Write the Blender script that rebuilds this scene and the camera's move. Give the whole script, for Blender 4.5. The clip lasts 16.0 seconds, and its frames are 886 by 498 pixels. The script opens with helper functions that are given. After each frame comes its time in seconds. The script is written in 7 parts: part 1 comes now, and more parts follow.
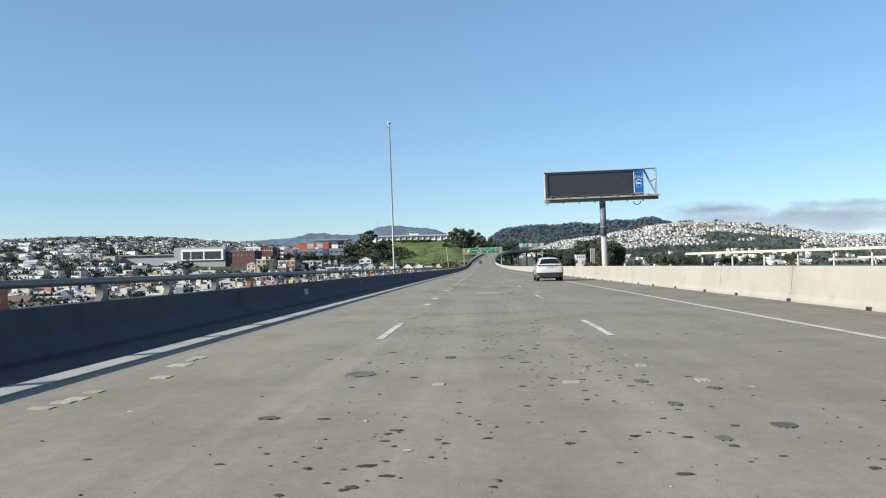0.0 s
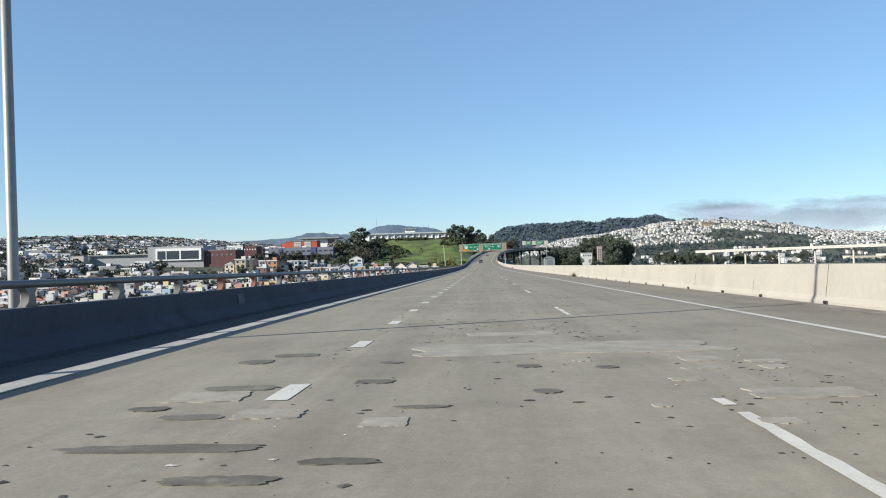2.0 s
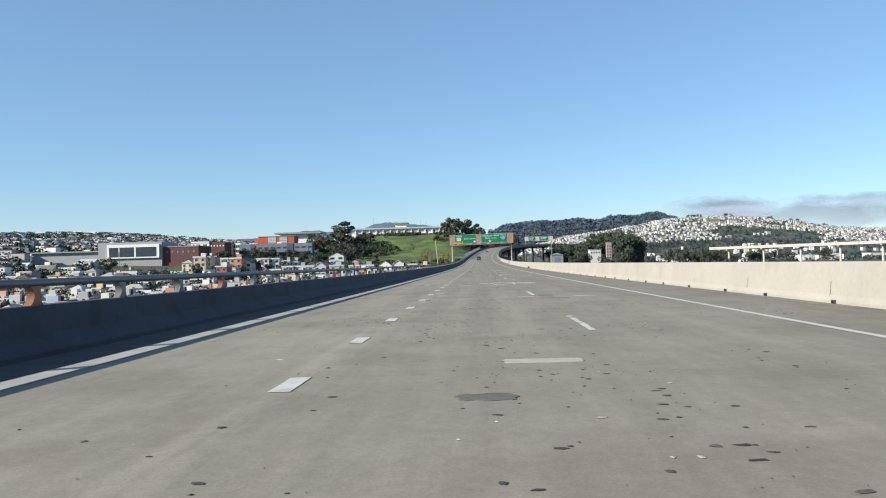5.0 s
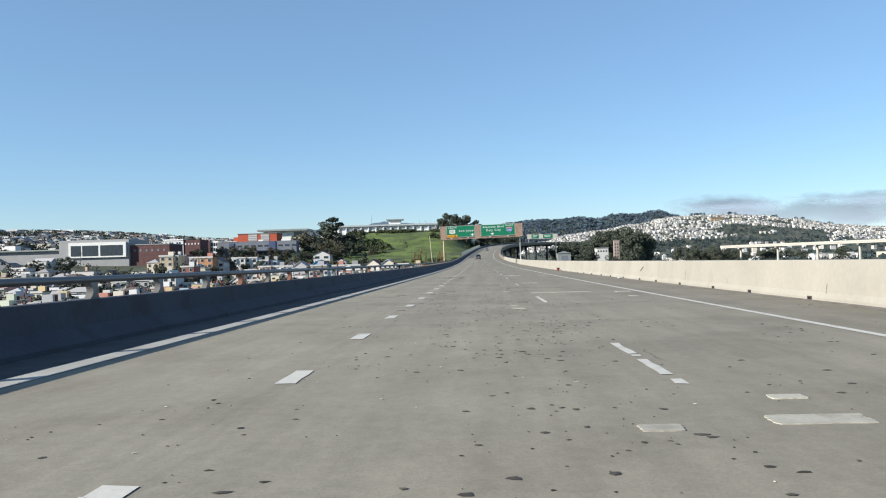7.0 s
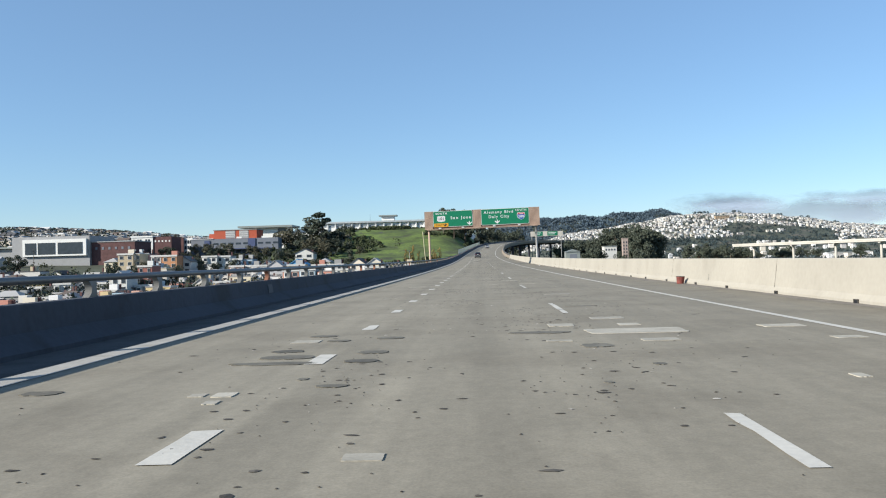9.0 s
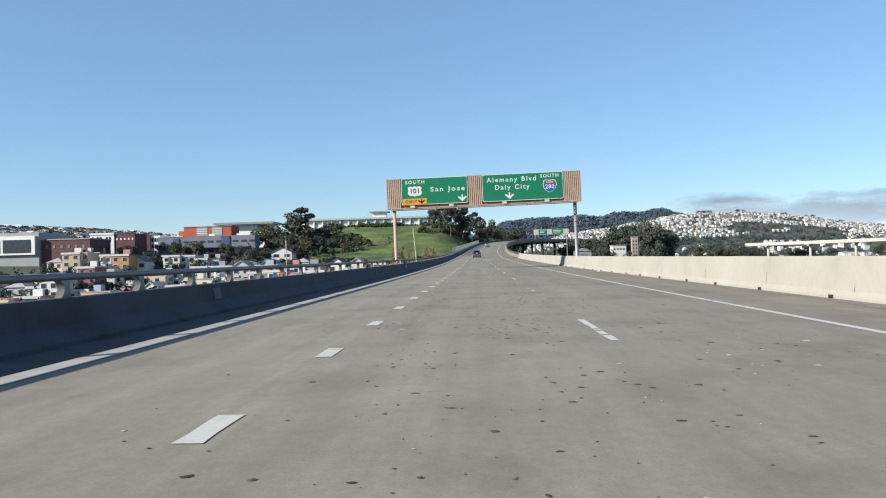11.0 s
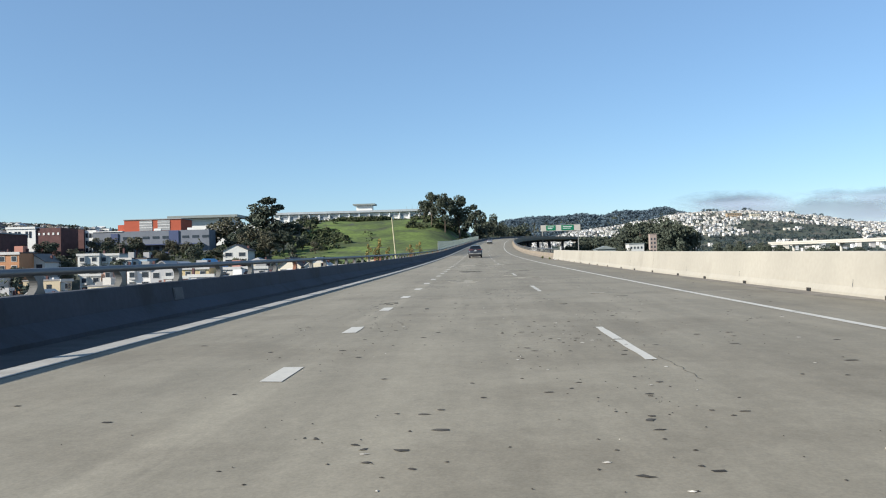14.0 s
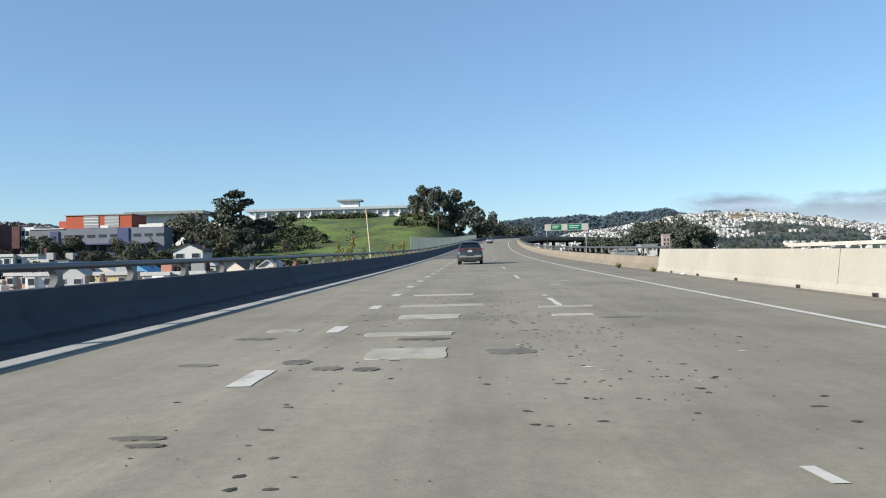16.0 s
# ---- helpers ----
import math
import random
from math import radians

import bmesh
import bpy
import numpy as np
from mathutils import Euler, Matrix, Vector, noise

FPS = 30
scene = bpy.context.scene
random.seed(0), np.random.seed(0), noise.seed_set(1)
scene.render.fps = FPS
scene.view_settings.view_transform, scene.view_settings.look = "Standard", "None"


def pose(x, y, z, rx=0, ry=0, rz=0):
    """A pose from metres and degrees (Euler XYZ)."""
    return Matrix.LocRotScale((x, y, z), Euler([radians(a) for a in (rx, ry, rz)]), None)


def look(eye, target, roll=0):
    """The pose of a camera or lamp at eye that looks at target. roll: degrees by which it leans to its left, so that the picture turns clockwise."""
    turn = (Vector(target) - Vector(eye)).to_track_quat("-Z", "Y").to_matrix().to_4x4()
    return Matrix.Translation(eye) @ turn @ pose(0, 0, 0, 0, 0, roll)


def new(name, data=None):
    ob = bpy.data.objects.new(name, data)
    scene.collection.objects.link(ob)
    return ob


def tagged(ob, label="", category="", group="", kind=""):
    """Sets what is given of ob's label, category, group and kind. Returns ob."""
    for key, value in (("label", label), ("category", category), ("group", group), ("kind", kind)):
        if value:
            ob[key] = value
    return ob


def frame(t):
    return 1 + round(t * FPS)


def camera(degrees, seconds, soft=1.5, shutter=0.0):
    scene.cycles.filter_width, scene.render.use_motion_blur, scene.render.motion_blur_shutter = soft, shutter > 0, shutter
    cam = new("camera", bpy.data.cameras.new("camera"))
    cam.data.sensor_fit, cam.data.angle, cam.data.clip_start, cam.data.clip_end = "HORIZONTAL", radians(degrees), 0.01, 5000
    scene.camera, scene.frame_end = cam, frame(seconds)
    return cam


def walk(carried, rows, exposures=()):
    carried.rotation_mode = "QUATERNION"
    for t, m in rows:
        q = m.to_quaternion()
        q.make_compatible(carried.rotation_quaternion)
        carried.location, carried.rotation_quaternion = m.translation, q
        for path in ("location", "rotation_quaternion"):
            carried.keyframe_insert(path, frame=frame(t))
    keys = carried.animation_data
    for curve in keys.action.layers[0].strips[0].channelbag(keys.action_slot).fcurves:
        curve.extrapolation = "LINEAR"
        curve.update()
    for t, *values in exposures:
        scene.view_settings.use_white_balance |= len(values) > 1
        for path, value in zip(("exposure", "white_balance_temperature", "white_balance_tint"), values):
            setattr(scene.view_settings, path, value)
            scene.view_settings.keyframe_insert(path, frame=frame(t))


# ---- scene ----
def rig(x, y, z, yaw, pitch, roll):
    """Camera pose: yaw to the left of +y, pitch up, roll leaning left, in degrees."""
    return pose(x, y, z, 90 + pitch, 0, yaw) @ pose(0, 0, 0, 0, 0, roll)


cam = camera(56.97, 16.0, soft=1.1)
walk(cam, [
    (0.0, rig(-0.187, -0.736, 1.143, 2.691, 1.209, -1.214)),
    (0.5, rig(-0.191, 13.906, 1.150, 2.686, 1.225, -1.322)),
    (1.0, rig(-0.157, 27.157, 1.130, 2.677, 1.125, -1.373)),
    (1.5, rig(-0.093, 40.149, 1.107, 2.698, 1.189, -1.413)),
    (2.0, rig(-0.060, 53.071, 1.086, 2.738, 1.178, -1.439)),
    (2.5, rig(-0.049, 66.170, 1.068, 2.615, 1.175, -1.455)),
    (3.0, rig(-0.046, 79.350, 1.052, 2.676, 1.128, -1.463)),
    (3.5, rig(-0.050, 92.230, 1.037, 2.712, 1.114, -1.468)),
    (4.0, rig(-0.059, 105.106, 1.023, 2.663, 1.074, -1.475)),
    (6.5, rig(-0.081, 168.026, 0.965, 2.634, 1.030, -1.570)),
    (7.0, rig(-0.098, 180.442, 0.961, 2.614, 1.011, -1.582)),
    (7.5, rig(-0.130, 192.600, 0.963, 2.636, 1.045, -1.581)),
    (8.0, rig(-0.161, 204.950, 0.972, 2.601, 0.934, -1.577)),
    (8.5, rig(-0.165, 217.232, 0.984, 2.621, 0.981, -1.574)),
    (9.0, rig(-0.173, 229.417, 1.007, 2.599, 0.951, -1.569)),
    (11.5, rig(-0.349, 291.860, 1.196, 2.539, 0.951, -1.553)),
    (12.0, rig(-0.396, 304.366, 1.256, 2.549, 0.953, -1.539)),
    (12.5, rig(-0.391, 316.850, 1.332, 2.532, 0.906, -1.515)),
    (13.0, rig(-0.462, 329.530, 1.426, 2.556, 0.940, -1.499)),
    (13.5, rig(-0.464, 342.190, 1.525, 2.528, 0.886, -1.486)),
    (14.0, rig(-0.406, 354.880, 1.635, 2.499, 0.900, -1.471)),
    (14.5, rig(-0.352, 367.450, 1.758, 2.438, 0.953, -1.451)),
    (15.0, rig(-0.370, 380.349, 1.895, 2.438, 1.007, -1.424)),
    (15.5, rig(-0.378, 393.180, 2.041, 2.403, 0.962, -1.388)),
    (16.0, rig(-0.390, 405.831, 2.194, 2.350, 0.994, -1.346)),
])

# ---- light: low morning sun from behind on the left, clear sky ----
SUN_WAY = Vector((1.85, 0.98, -1.0)).normalized()
scene.world = bpy.data.worlds.new("sky")
scene.world.use_nodes = True
_w = scene.world.node_tree
_sky = _w.nodes.new("ShaderNodeTexSky")
_sky.sky_type, _sky.sun_disc = "NISHITA", False
_sky.sun_elevation = math.asin(-SUN_WAY.z)
_sky.sun_rotation = math.atan2(-SUN_WAY.x, -SUN_WAY.y)
_sky.air_density, _sky.dust_density, _sky.ozone_density, _sky.altitude = 1.0, 0.0, 6.0, 50
_tint = _w.nodes.new("ShaderNodeVectorMath")
_tint.operation = "MULTIPLY"
_tint.inputs[1].default_value = (1.0, 0.985, 0.945)
_haze = _w.nodes.new("ShaderNodeMix")
_haze.data_type = "RGBA"
_haze.inputs[0].default_value = 0.30
_haze.inputs[7].default_value = (2.0, 3.2, 4.85, 1)
_w.links.new(_sky.outputs[0], _haze.inputs[6])
_w.links.new(_haze.outputs[2], _tint.inputs[0])
_w.links.new(_tint.outputs[0], _w.nodes["Background"].inputs[0])
_w.nodes["Background"].inputs[1].default_value = 0.101
sun = new("sun", bpy.data.lights.new("sun", "SUN"))
sun.data.energy, sun.data.angle, sun.data.color = 5.0, radians(0.5), (1.0, 0.94, 0.84)
sun.matrix_world = look((0, 0, 60), Vector((0, 0, 60)) + SUN_WAY)
scene.view_settings.exposure = 0.74


# ---- materials ----
def dull(color, keep=0.8):
    """A swatch's colour scaled down, so the raised exposure leaves shade darker."""
    return tuple(c * keep for c in color)


def material(name, color, rough=0.8, metal=0.0, var=0.15, scale=1.0, fine=20.0, bump=0.0, spread=0.0,
             stain=None, stain_scale=0.3, stain_at=0.6, island=False, coat=0.0, spec=0.5):
    """A node material: coarse and fine mottling, optional stains of a second colour, spread per object."""
    m = bpy.data.materials.new(name)
    m.use_nodes = True
    color, stain = dull(color), dull(stain) if stain else None
    n, k = m.node_tree.nodes, m.node_tree.links
    b = n["Principled BSDF"]
    b.inputs["Roughness"].default_value, b.inputs["Metallic"].default_value = rough, metal
    b.inputs["Coat Weight"].default_value = coat
    b.inputs["Specular IOR Level"].default_value = spec
    geo = n.new("ShaderNodeNewGeometry")
    mixed = None

    def noise_at(size, detail=4.0):
        t = n.new("ShaderNodeTexNoise")
        t.inputs["Scale"].default_value, t.inputs["Detail"].default_value = size, detail
        k.new(geo.outputs["Position"], t.inputs["Vector"])
        return t

    def mapped(src, lo, hi, a=0.3, z=0.7):
        r = n.new("ShaderNodeMapRange")
        r.inputs[1].default_value, r.inputs[2].default_value = a, z
        r.inputs[3].default_value, r.inputs[4].default_value = lo, hi
        k.new(src, r.inputs[0])
        return r.outputs[0]

    def times(a, c):
        x = n.new("ShaderNodeMath")
        x.operation = "MULTIPLY"
        k.new(a, x.inputs[0])
        k.new(c, x.inputs[1])
        return x.outputs[0]

    coarse, grain = noise_at(scale), noise_at(fine, 3.0)
    factor = times(mapped(coarse.outputs[0], 1 - var, 1 + var), mapped(grain.outputs[0], 1 - var * 0.6, 1 + var * 0.6))
    if spread:
        info = n.new("ShaderNodeObjectInfo")
        src = geo.outputs["Random Per Island"] if island else info.outputs["Random"]
        factor = times(factor, mapped(src, 1 - spread, 1 + spread, 0, 1))
    base = n.new("ShaderNodeMix")
    base.data_type = "RGBA"
    base.inputs[6].default_value = (*color, 1)
    base.inputs[7].default_value = (*(stain or color), 1)
    if stain:
        k.new(mapped(noise_at(stain_scale, 6.0).outputs[0], 0, 1, stain_at, stain_at + 0.12), base.inputs[0])
    else:
        base.inputs[0].default_value = 0
    vm = n.new("ShaderNodeVectorMath")
    vm.operation = "SCALE"
    k.new(base.outputs[2], vm.inputs[0])
    k.new(factor, vm.inputs["Scale"])
    k.new(vm.outputs[0], b.inputs["Base Color"])
    if bump:
        bp = n.new("ShaderNodeBump")
        bp.inputs["Strength"].default_value, bp.inputs["Distance"].default_value = bump, 0.02
        k.new(grain.outputs[0], bp.inputs["Height"])
        k.new(bp.outputs[0], b.inputs["Normal"])
    return m


def palette(name, colors, rough=0.85, by_island=True):
    """One material whose colour is drawn from a few base colours, per island or per object."""
    m = bpy.data.materials.new(name)
    m.use_nodes = True
    n, k = m.node_tree.nodes, m.node_tree.links
    b = n["Principled BSDF"]
    b.inputs["Roughness"].default_value = rough
    b.inputs["Specular IOR Level"].default_value = 0.2
    r = n.new("ShaderNodeValToRGB")
    r.color_ramp.interpolation = "CONSTANT"
    e = r.color_ramp.elements
    while len(e) < len(colors):
        e.new(0.5)
    for i, c in enumerate(colors):
        e[i].position, e[i].color = i / len(colors), (*dull(c, 0.95), 1)
    src = n.new("ShaderNodeNewGeometry").outputs["Random Per Island"] if by_island else n.new("ShaderNodeObjectInfo").outputs["Random"]
    k.new(src, r.inputs[0])
    t = n.new("ShaderNodeTexNoise")
    t.inputs["Scale"].default_value = 0.6
    mr = n.new("ShaderNodeMapRange")
    mr.inputs[3].default_value, mr.inputs[4].default_value = 0.82, 1.12
    k.new(t.outputs[0], mr.inputs[0])
    vm = n.new("ShaderNodeVectorMath")
    vm.operation = "SCALE"
    k.new(r.outputs[0], vm.inputs[0])
    k.new(mr.outputs[0], vm.inputs["Scale"])
    k.new(vm.outputs[0], b.inputs["Base Color"])
    return m


M_DECK = material("deck_concrete", (0.284, 0.258, 0.200), 0.88, var=0.075, scale=0.22, fine=30.0, bump=0.07, stain=(0.250, 0.225, 0.173), stain_scale=0.5, stain_at=0.5, spec=0.3)
def streaked(m, amount=0.10):
    """Long streaks along the traffic and fine cross tining, worked into a deck material's colour."""
    n, k = m.node_tree.nodes, m.node_tree.links
    b = n["Principled BSDF"]
    src = b.inputs["Base Color"].links[0].from_socket
    geo = n.new("ShaderNodeNewGeometry")
    total = None
    for size, lo, hi in (((1.5, 0.035, 1), 1 - amount, 1 + amount), ((1.2, 1.6, 1), 1 - amount * 0.4, 1 + amount * 0.4), ((6.0, 0.5, 1), 1 - amount * 0.6, 1 + amount * 0.6)):
        mp = n.new("ShaderNodeMapping")
        mp.inputs["Scale"].default_value = size
        k.new(geo.outputs["Position"], mp.inputs[0])
        t = n.new("ShaderNodeTexNoise")
        t.inputs["Scale"].default_value, t.inputs["Detail"].default_value = 1.0, 5.0
        k.new(mp.outputs[0], t.inputs["Vector"])
        r = n.new("ShaderNodeMapRange")
        r.inputs[1].default_value, r.inputs[2].default_value, r.inputs[3].default_value, r.inputs[4].default_value = 0.3, 0.7, lo, hi
        k.new(t.outputs[0], r.inputs[0])
        if total is None:
            total = r.outputs[0]
        else:
            x = n.new("ShaderNodeMath")
            x.operation = "MULTIPLY"
            k.new(total, x.inputs[0])
            k.new(r.outputs[0], x.inputs[1])
            total = x.outputs[0]
    vm = n.new("ShaderNodeVectorMath")
    vm.operation = "SCALE"
    k.new(src, vm.inputs[0])
    k.new(total, vm.inputs["Scale"])
    k.new(vm.outputs[0], b.inputs["Base Color"])
    return m


streaked(M_DECK, 0.085)


def lane_toned(m):
    """Lane-wise tones of a deck: paler wheel tracks, dull lane middles, dirty shoulders, ground-off line scars, fine mottling."""
    n, k = m.node_tree.nodes, m.node_tree.links
    b = n["Principled BSDF"]
    src = b.inputs["Base Color"].links[0].from_socket
    geo = n.new("ShaderNodeNewGeometry")
    uv = n.new("ShaderNodeUVMap")
    uv.uv_map = "lane"
    sep = n.new("ShaderNodeSeparateXYZ")
    k.new(uv.outputs[0], sep.inputs[0])

    def calc(op, a, c, third=None):
        x = n.new("ShaderNodeMath")
        x.operation = op
        for i, v in enumerate((a, c) if third is None else (a, c, third)):
            if isinstance(v, (int, float)):
                x.inputs[i].default_value = v
            else:
                k.new(v, x.inputs[i])
        return x.outputs[0]

    def ranged(v, a, z, lo, hi):
        r = n.new("ShaderNodeMapRange")
        r.inputs[1].default_value, r.inputs[2].default_value, r.inputs[3].default_value, r.inputs[4].default_value = a, z, lo, hi
        k.new(v, r.inputs[0])
        return r.outputs[0]

    def cloud(size, detail=4.0, rough=0.5):
        mp = n.new("ShaderNodeMapping")
        mp.inputs["Scale"].default_value = size
        k.new(geo.outputs["Position"], mp.inputs[0])
        t = n.new("ShaderNodeTexNoise")
        t.inputs["Scale"].default_value, t.inputs["Detail"].default_value, t.inputs["Roughness"].default_value = 1.0, detail, rough
        k.new(mp.outputs[0], t.inputs["Vector"])
        return t.outputs[0]

    off = calc("MULTIPLY_ADD", cloud((0.6, 0.05, 1)), 0.7, calc("ADD", sep.outputs[0], -0.35))
    ramp = n.new("ShaderNodeValToRGB")
    tones = ((-6.9, 0.88), (-4.6, 1.01), (-3.2, 1.05), (-2.4, 1.04), (-1.3, 0.965), (-0.7, 1.03), (0.1, 0.95), (0.9, 1.03), (1.7, 0.95), (2.6, 0.97), (3.6, 0.92), (5.3, 0.93), (5.8, 0.88), (7.4, 0.84), (8.6, 0.78))
    e = ramp.color_ramp.elements
    while len(e) < len(tones):
        e.new(0.5)
    for i, (o, v) in enumerate(tones):
        e[i].position, e[i].color = (o + 7) / 16, (v * 0.9, v * 0.9, v * 0.9, 1)
    k.new(ranged(off, -7, 9, 0, 1), ramp.inputs[0])
    tone = calc("MULTIPLY", ramp.outputs[0], 1 / 0.9)
    where = n.new("ShaderNodeSeparateXYZ")
    k.new(geo.outputs["Position"], where.inputs[0])
    tone = calc("MULTIPLY", tone, ranged(where.outputs[1], 170, 320, 1.0, 0.97))
    scar = calc("MULTIPLY", ranged(calc("ABSOLUTE", calc("ADD", sep.outputs[0], 1.87), 0), 0.16, 0.24, 1.0, 0.0), ranged(cloud((1.6, 0.16, 1), 6.0, 0.7), 0.44, 0.54, 0.0, 1.0))
    tone = calc("MULTIPLY", tone, calc("MULTIPLY_ADD", scar, 0.13, 1.0))
    for size, amount, detail in (((9, 7, 1), 0.075, 5.0), ((2.3, 1.1, 1), 0.05, 6.0), ((60, 45, 1), 0.08, 2.0)):
        tone = calc("MULTIPLY", tone, ranged(cloud(size, detail, 0.65), 0.32, 0.68, 1 - amount, 1 + amount))
    vm = n.new("ShaderNodeVectorMath")
    vm.operation = "SCALE"
    k.new(src, vm.inputs[0])
    k.new(tone, vm.inputs["Scale"])
    k.new(vm.outputs[0], b.inputs["Base Color"])
    return m


lane_toned(M_DECK)
M_DECK.node_tree.nodes["Principled BSDF"].inputs["Diffuse Roughness"].default_value = 0.05
M_HEADER = material("joint_header_concrete", (0.300, 0.272, 0.212), 0.9, var=0.12, scale=1.2, fine=22.0, bump=0.1, stain=(0.262, 0.237, 0.182), stain_scale=1.4, stain_at=0.48)
M_PATCH_L = material("pale_patch", (0.425, 0.398, 0.330), 0.9, var=0.14, scale=3.0, fine=25.0, bump=0.15, spread=0.13, stain=(0.35, 0.322, 0.262), stain_scale=2.6, stain_at=0.56)
M_PATCH_P = material("faint_patch", (0.322, 0.296, 0.236), 0.9, var=0.16, scale=3.0, fine=25.0, bump=0.15, spread=0.08, stain=(0.38, 0.355, 0.29), stain_scale=3.4, stain_at=0.60)
M_PATCH_M = material("grey_patch", (0.275, 0.255, 0.215), 0.9, var=0.14, scale=3.0, fine=25.0, bump=0.3, spread=0.08)
M_PATCH_D = material("dark_patch", (0.128, 0.119, 0.094), 0.9, var=0.22, scale=3.5, fine=20.0, bump=0.2, spread=0.22, stain=(0.20, 0.183, 0.143), stain_scale=3.2, stain_at=0.60)
M_CHIP = material("spall", (0.062, 0.056, 0.047), 0.95, var=0.3, scale=5.0, fine=30.0, spread=0.5, island=True)
M_CHIP_L = material("worn_paint_fleck", (0.52, 0.49, 0.43), 0.9, var=0.2, scale=5.0, fine=30.0, spread=0.2, island=True)
M_PAINT = material("lane_paint", (0.62, 0.595, 0.525), 0.7, var=0.08, scale=1.5, fine=16.0, bump=0.2, stain=(0.38, 0.36, 0.31), stain_scale=1.7, stain_at=0.60)
M_PAINT_SUNLIT = material("sunlit_gap_paint", (0.41, 0.395, 0.355), 0.8, var=0.12, scale=1.5, fine=16.0, bump=0.2, stain=(0.34, 0.32, 0.275), stain_scale=1.2, stain_at=0.55)
# Shade on the concrete is put into this near-black, bluish base colour.
M_BARRIER = material("shade_dark_concrete", (0.046, 0.054, 0.072), 0.9, var=0.16, scale=0.5, fine=9.0, bump=0.3, stain=(0.034, 0.037, 0.045), stain_scale=0.8, stain_at=0.55)
M_WALL_R = material("pale_wall_concrete", (0.40, 0.372, 0.312), 0.9, var=0.07, scale=0.4, fine=8.0, bump=0.2, stain=(0.36, 0.333, 0.277), stain_scale=0.5, stain_at=0.56)
M_TANBAR = material("old_tan_concrete", (0.26, 0.215, 0.16), 0.9, var=0.14, scale=0.5, fine=8.0, bump=0.3)
M_PLATECOVER = material("dull_cover_plate", (0.10, 0.105, 0.115), 0.8, var=0.15, scale=4.0)
M_SHOULDER_DIRT = material("gutter_dirt", (0.20, 0.18, 0.15), 0.95, var=0.3, scale=2.0, fine=30.0)
# Near-black tone that paints the barrier's shade onto the deck.
M_GUTTER_L = material("barrier_shade_strip", (0.062, 0.062, 0.064), 0.95, var=0.3, scale=2.0, fine=30.0)
M_RAIL = material("galvanised_rail", (0.16, 0.165, 0.17), 0.5, 0.55, var=0.12, scale=1.0, fine=15.0)
M_POST = material("rail_post_paint", (0.22, 0.215, 0.20), 0.7, 0.15, var=0.15, scale=3.0, fine=20.0)
M_POST_RED = material("rail_post_primer", (0.34, 0.15, 0.09), 0.75, var=0.2, scale=3.0, fine=20.0)
M_STEEL = material("grey_steel", (0.30, 0.30, 0.285), 0.5, 0.35, var=0.10, scale=0.8, fine=12.0)
M_POSTPALE = material("pale_post_steel", (0.42, 0.41, 0.37), 0.6, 0.1, var=0.10, scale=0.8, fine=12.0)
M_SLEEVE = material("flaking_blue_grey_coat", (0.13, 0.15, 0.19), 0.6, 0.1, var=0.2, scale=1.2, fine=9.0, stain=(0.36, 0.35, 0.33), stain_scale=1.6, stain_at=0.62)
M_GALV = material("pale_galvanised", (0.38, 0.385, 0.375), 0.45, 0.35, var=0.10, scale=0.8, fine=12.0)
M_TAN = material("tan_paint", (0.49, 0.35, 0.265), 0.65, var=0.08, scale=0.8, fine=12.0, spread=0.06)
# Darker copy of the tan, painting groove shade behind the slats.
M_TAN_D = material("tan_groove_shade", (0.20, 0.12, 0.09), 0.8, var=0.08)
M_GREEN = material("sign_green", (0.0, 0.185, 0.088), 0.45, var=0.05, scale=0.6, fine=10.0)
M_SIGNWHITE = material("sign_white", (0.70, 0.71, 0.70), 0.5, var=0.03)
M_YELLOW = material("sign_yellow", (0.70, 0.34, 0.02), 0.5, var=0.04)
M_BLACK = material("black_paint", (0.012, 0.012, 0.013), 0.5, var=0.1)
M_BLUE = material("sign_blue", (0.010, 0.11, 0.40), 0.45, var=0.05)
M_RED = material("sign_red", (0.55, 0.02, 0.025), 0.45, var=0.05)
M_LED = material("display_face", (0.020, 0.021, 0.026), 0.35, var=0.1, scale=3.0)
M_LEDCELL = material("display_cell", (0.070, 0.075, 0.090), 0.4, var=0.15, scale=2.0, spread=0.3)
M_HOUSING = material("display_housing", (0.055, 0.06, 0.075), 0.5, var=0.1)
M_WHITESHEET = material("white_sheet", (0.60, 0.61, 0.61), 0.5, var=0.05)
M_CATWALK = material("catwalk_grating", (0.42, 0.38, 0.31), 0.6, 0.2, var=0.12, scale=2.0)
M_GRASS = material("hill_grass", (0.092, 0.136, 0.022), 0.95, var=0.5, scale=0.07, fine=0.6, stain=(0.060, 0.078, 0.026), stain_scale=0.09, stain_at=0.54, bump=0.5)
M_BUSH = material("brush", (0.055, 0.07, 0.028), 0.95, var=0.3, scale=0.2, fine=2.0, spread=0.3, island=True)
M_LEAF = material("dark_foliage", (0.092, 0.108, 0.080), 0.9, var=0.3, scale=0.3, fine=3.0, spread=0.35, island=True, spec=0.2)
M_LEAF2 = material("olive_foliage", (0.125, 0.122, 0.084), 0.9, var=0.3, scale=0.3, fine=3.0, spread=0.35, island=True, spec=0.2)
M_YARD = material("yard_foliage", (0.064, 0.076, 0.058), 0.9, var=0.3, scale=0.1, fine=2.0, spread=0.4, island=True, spec=0.2)
M_GOLD = material("golden_poplar", (0.32, 0.235, 0.085), 0.9, var=0.3, scale=0.3, fine=3.0, spread=0.3, island=True, spec=0.2)
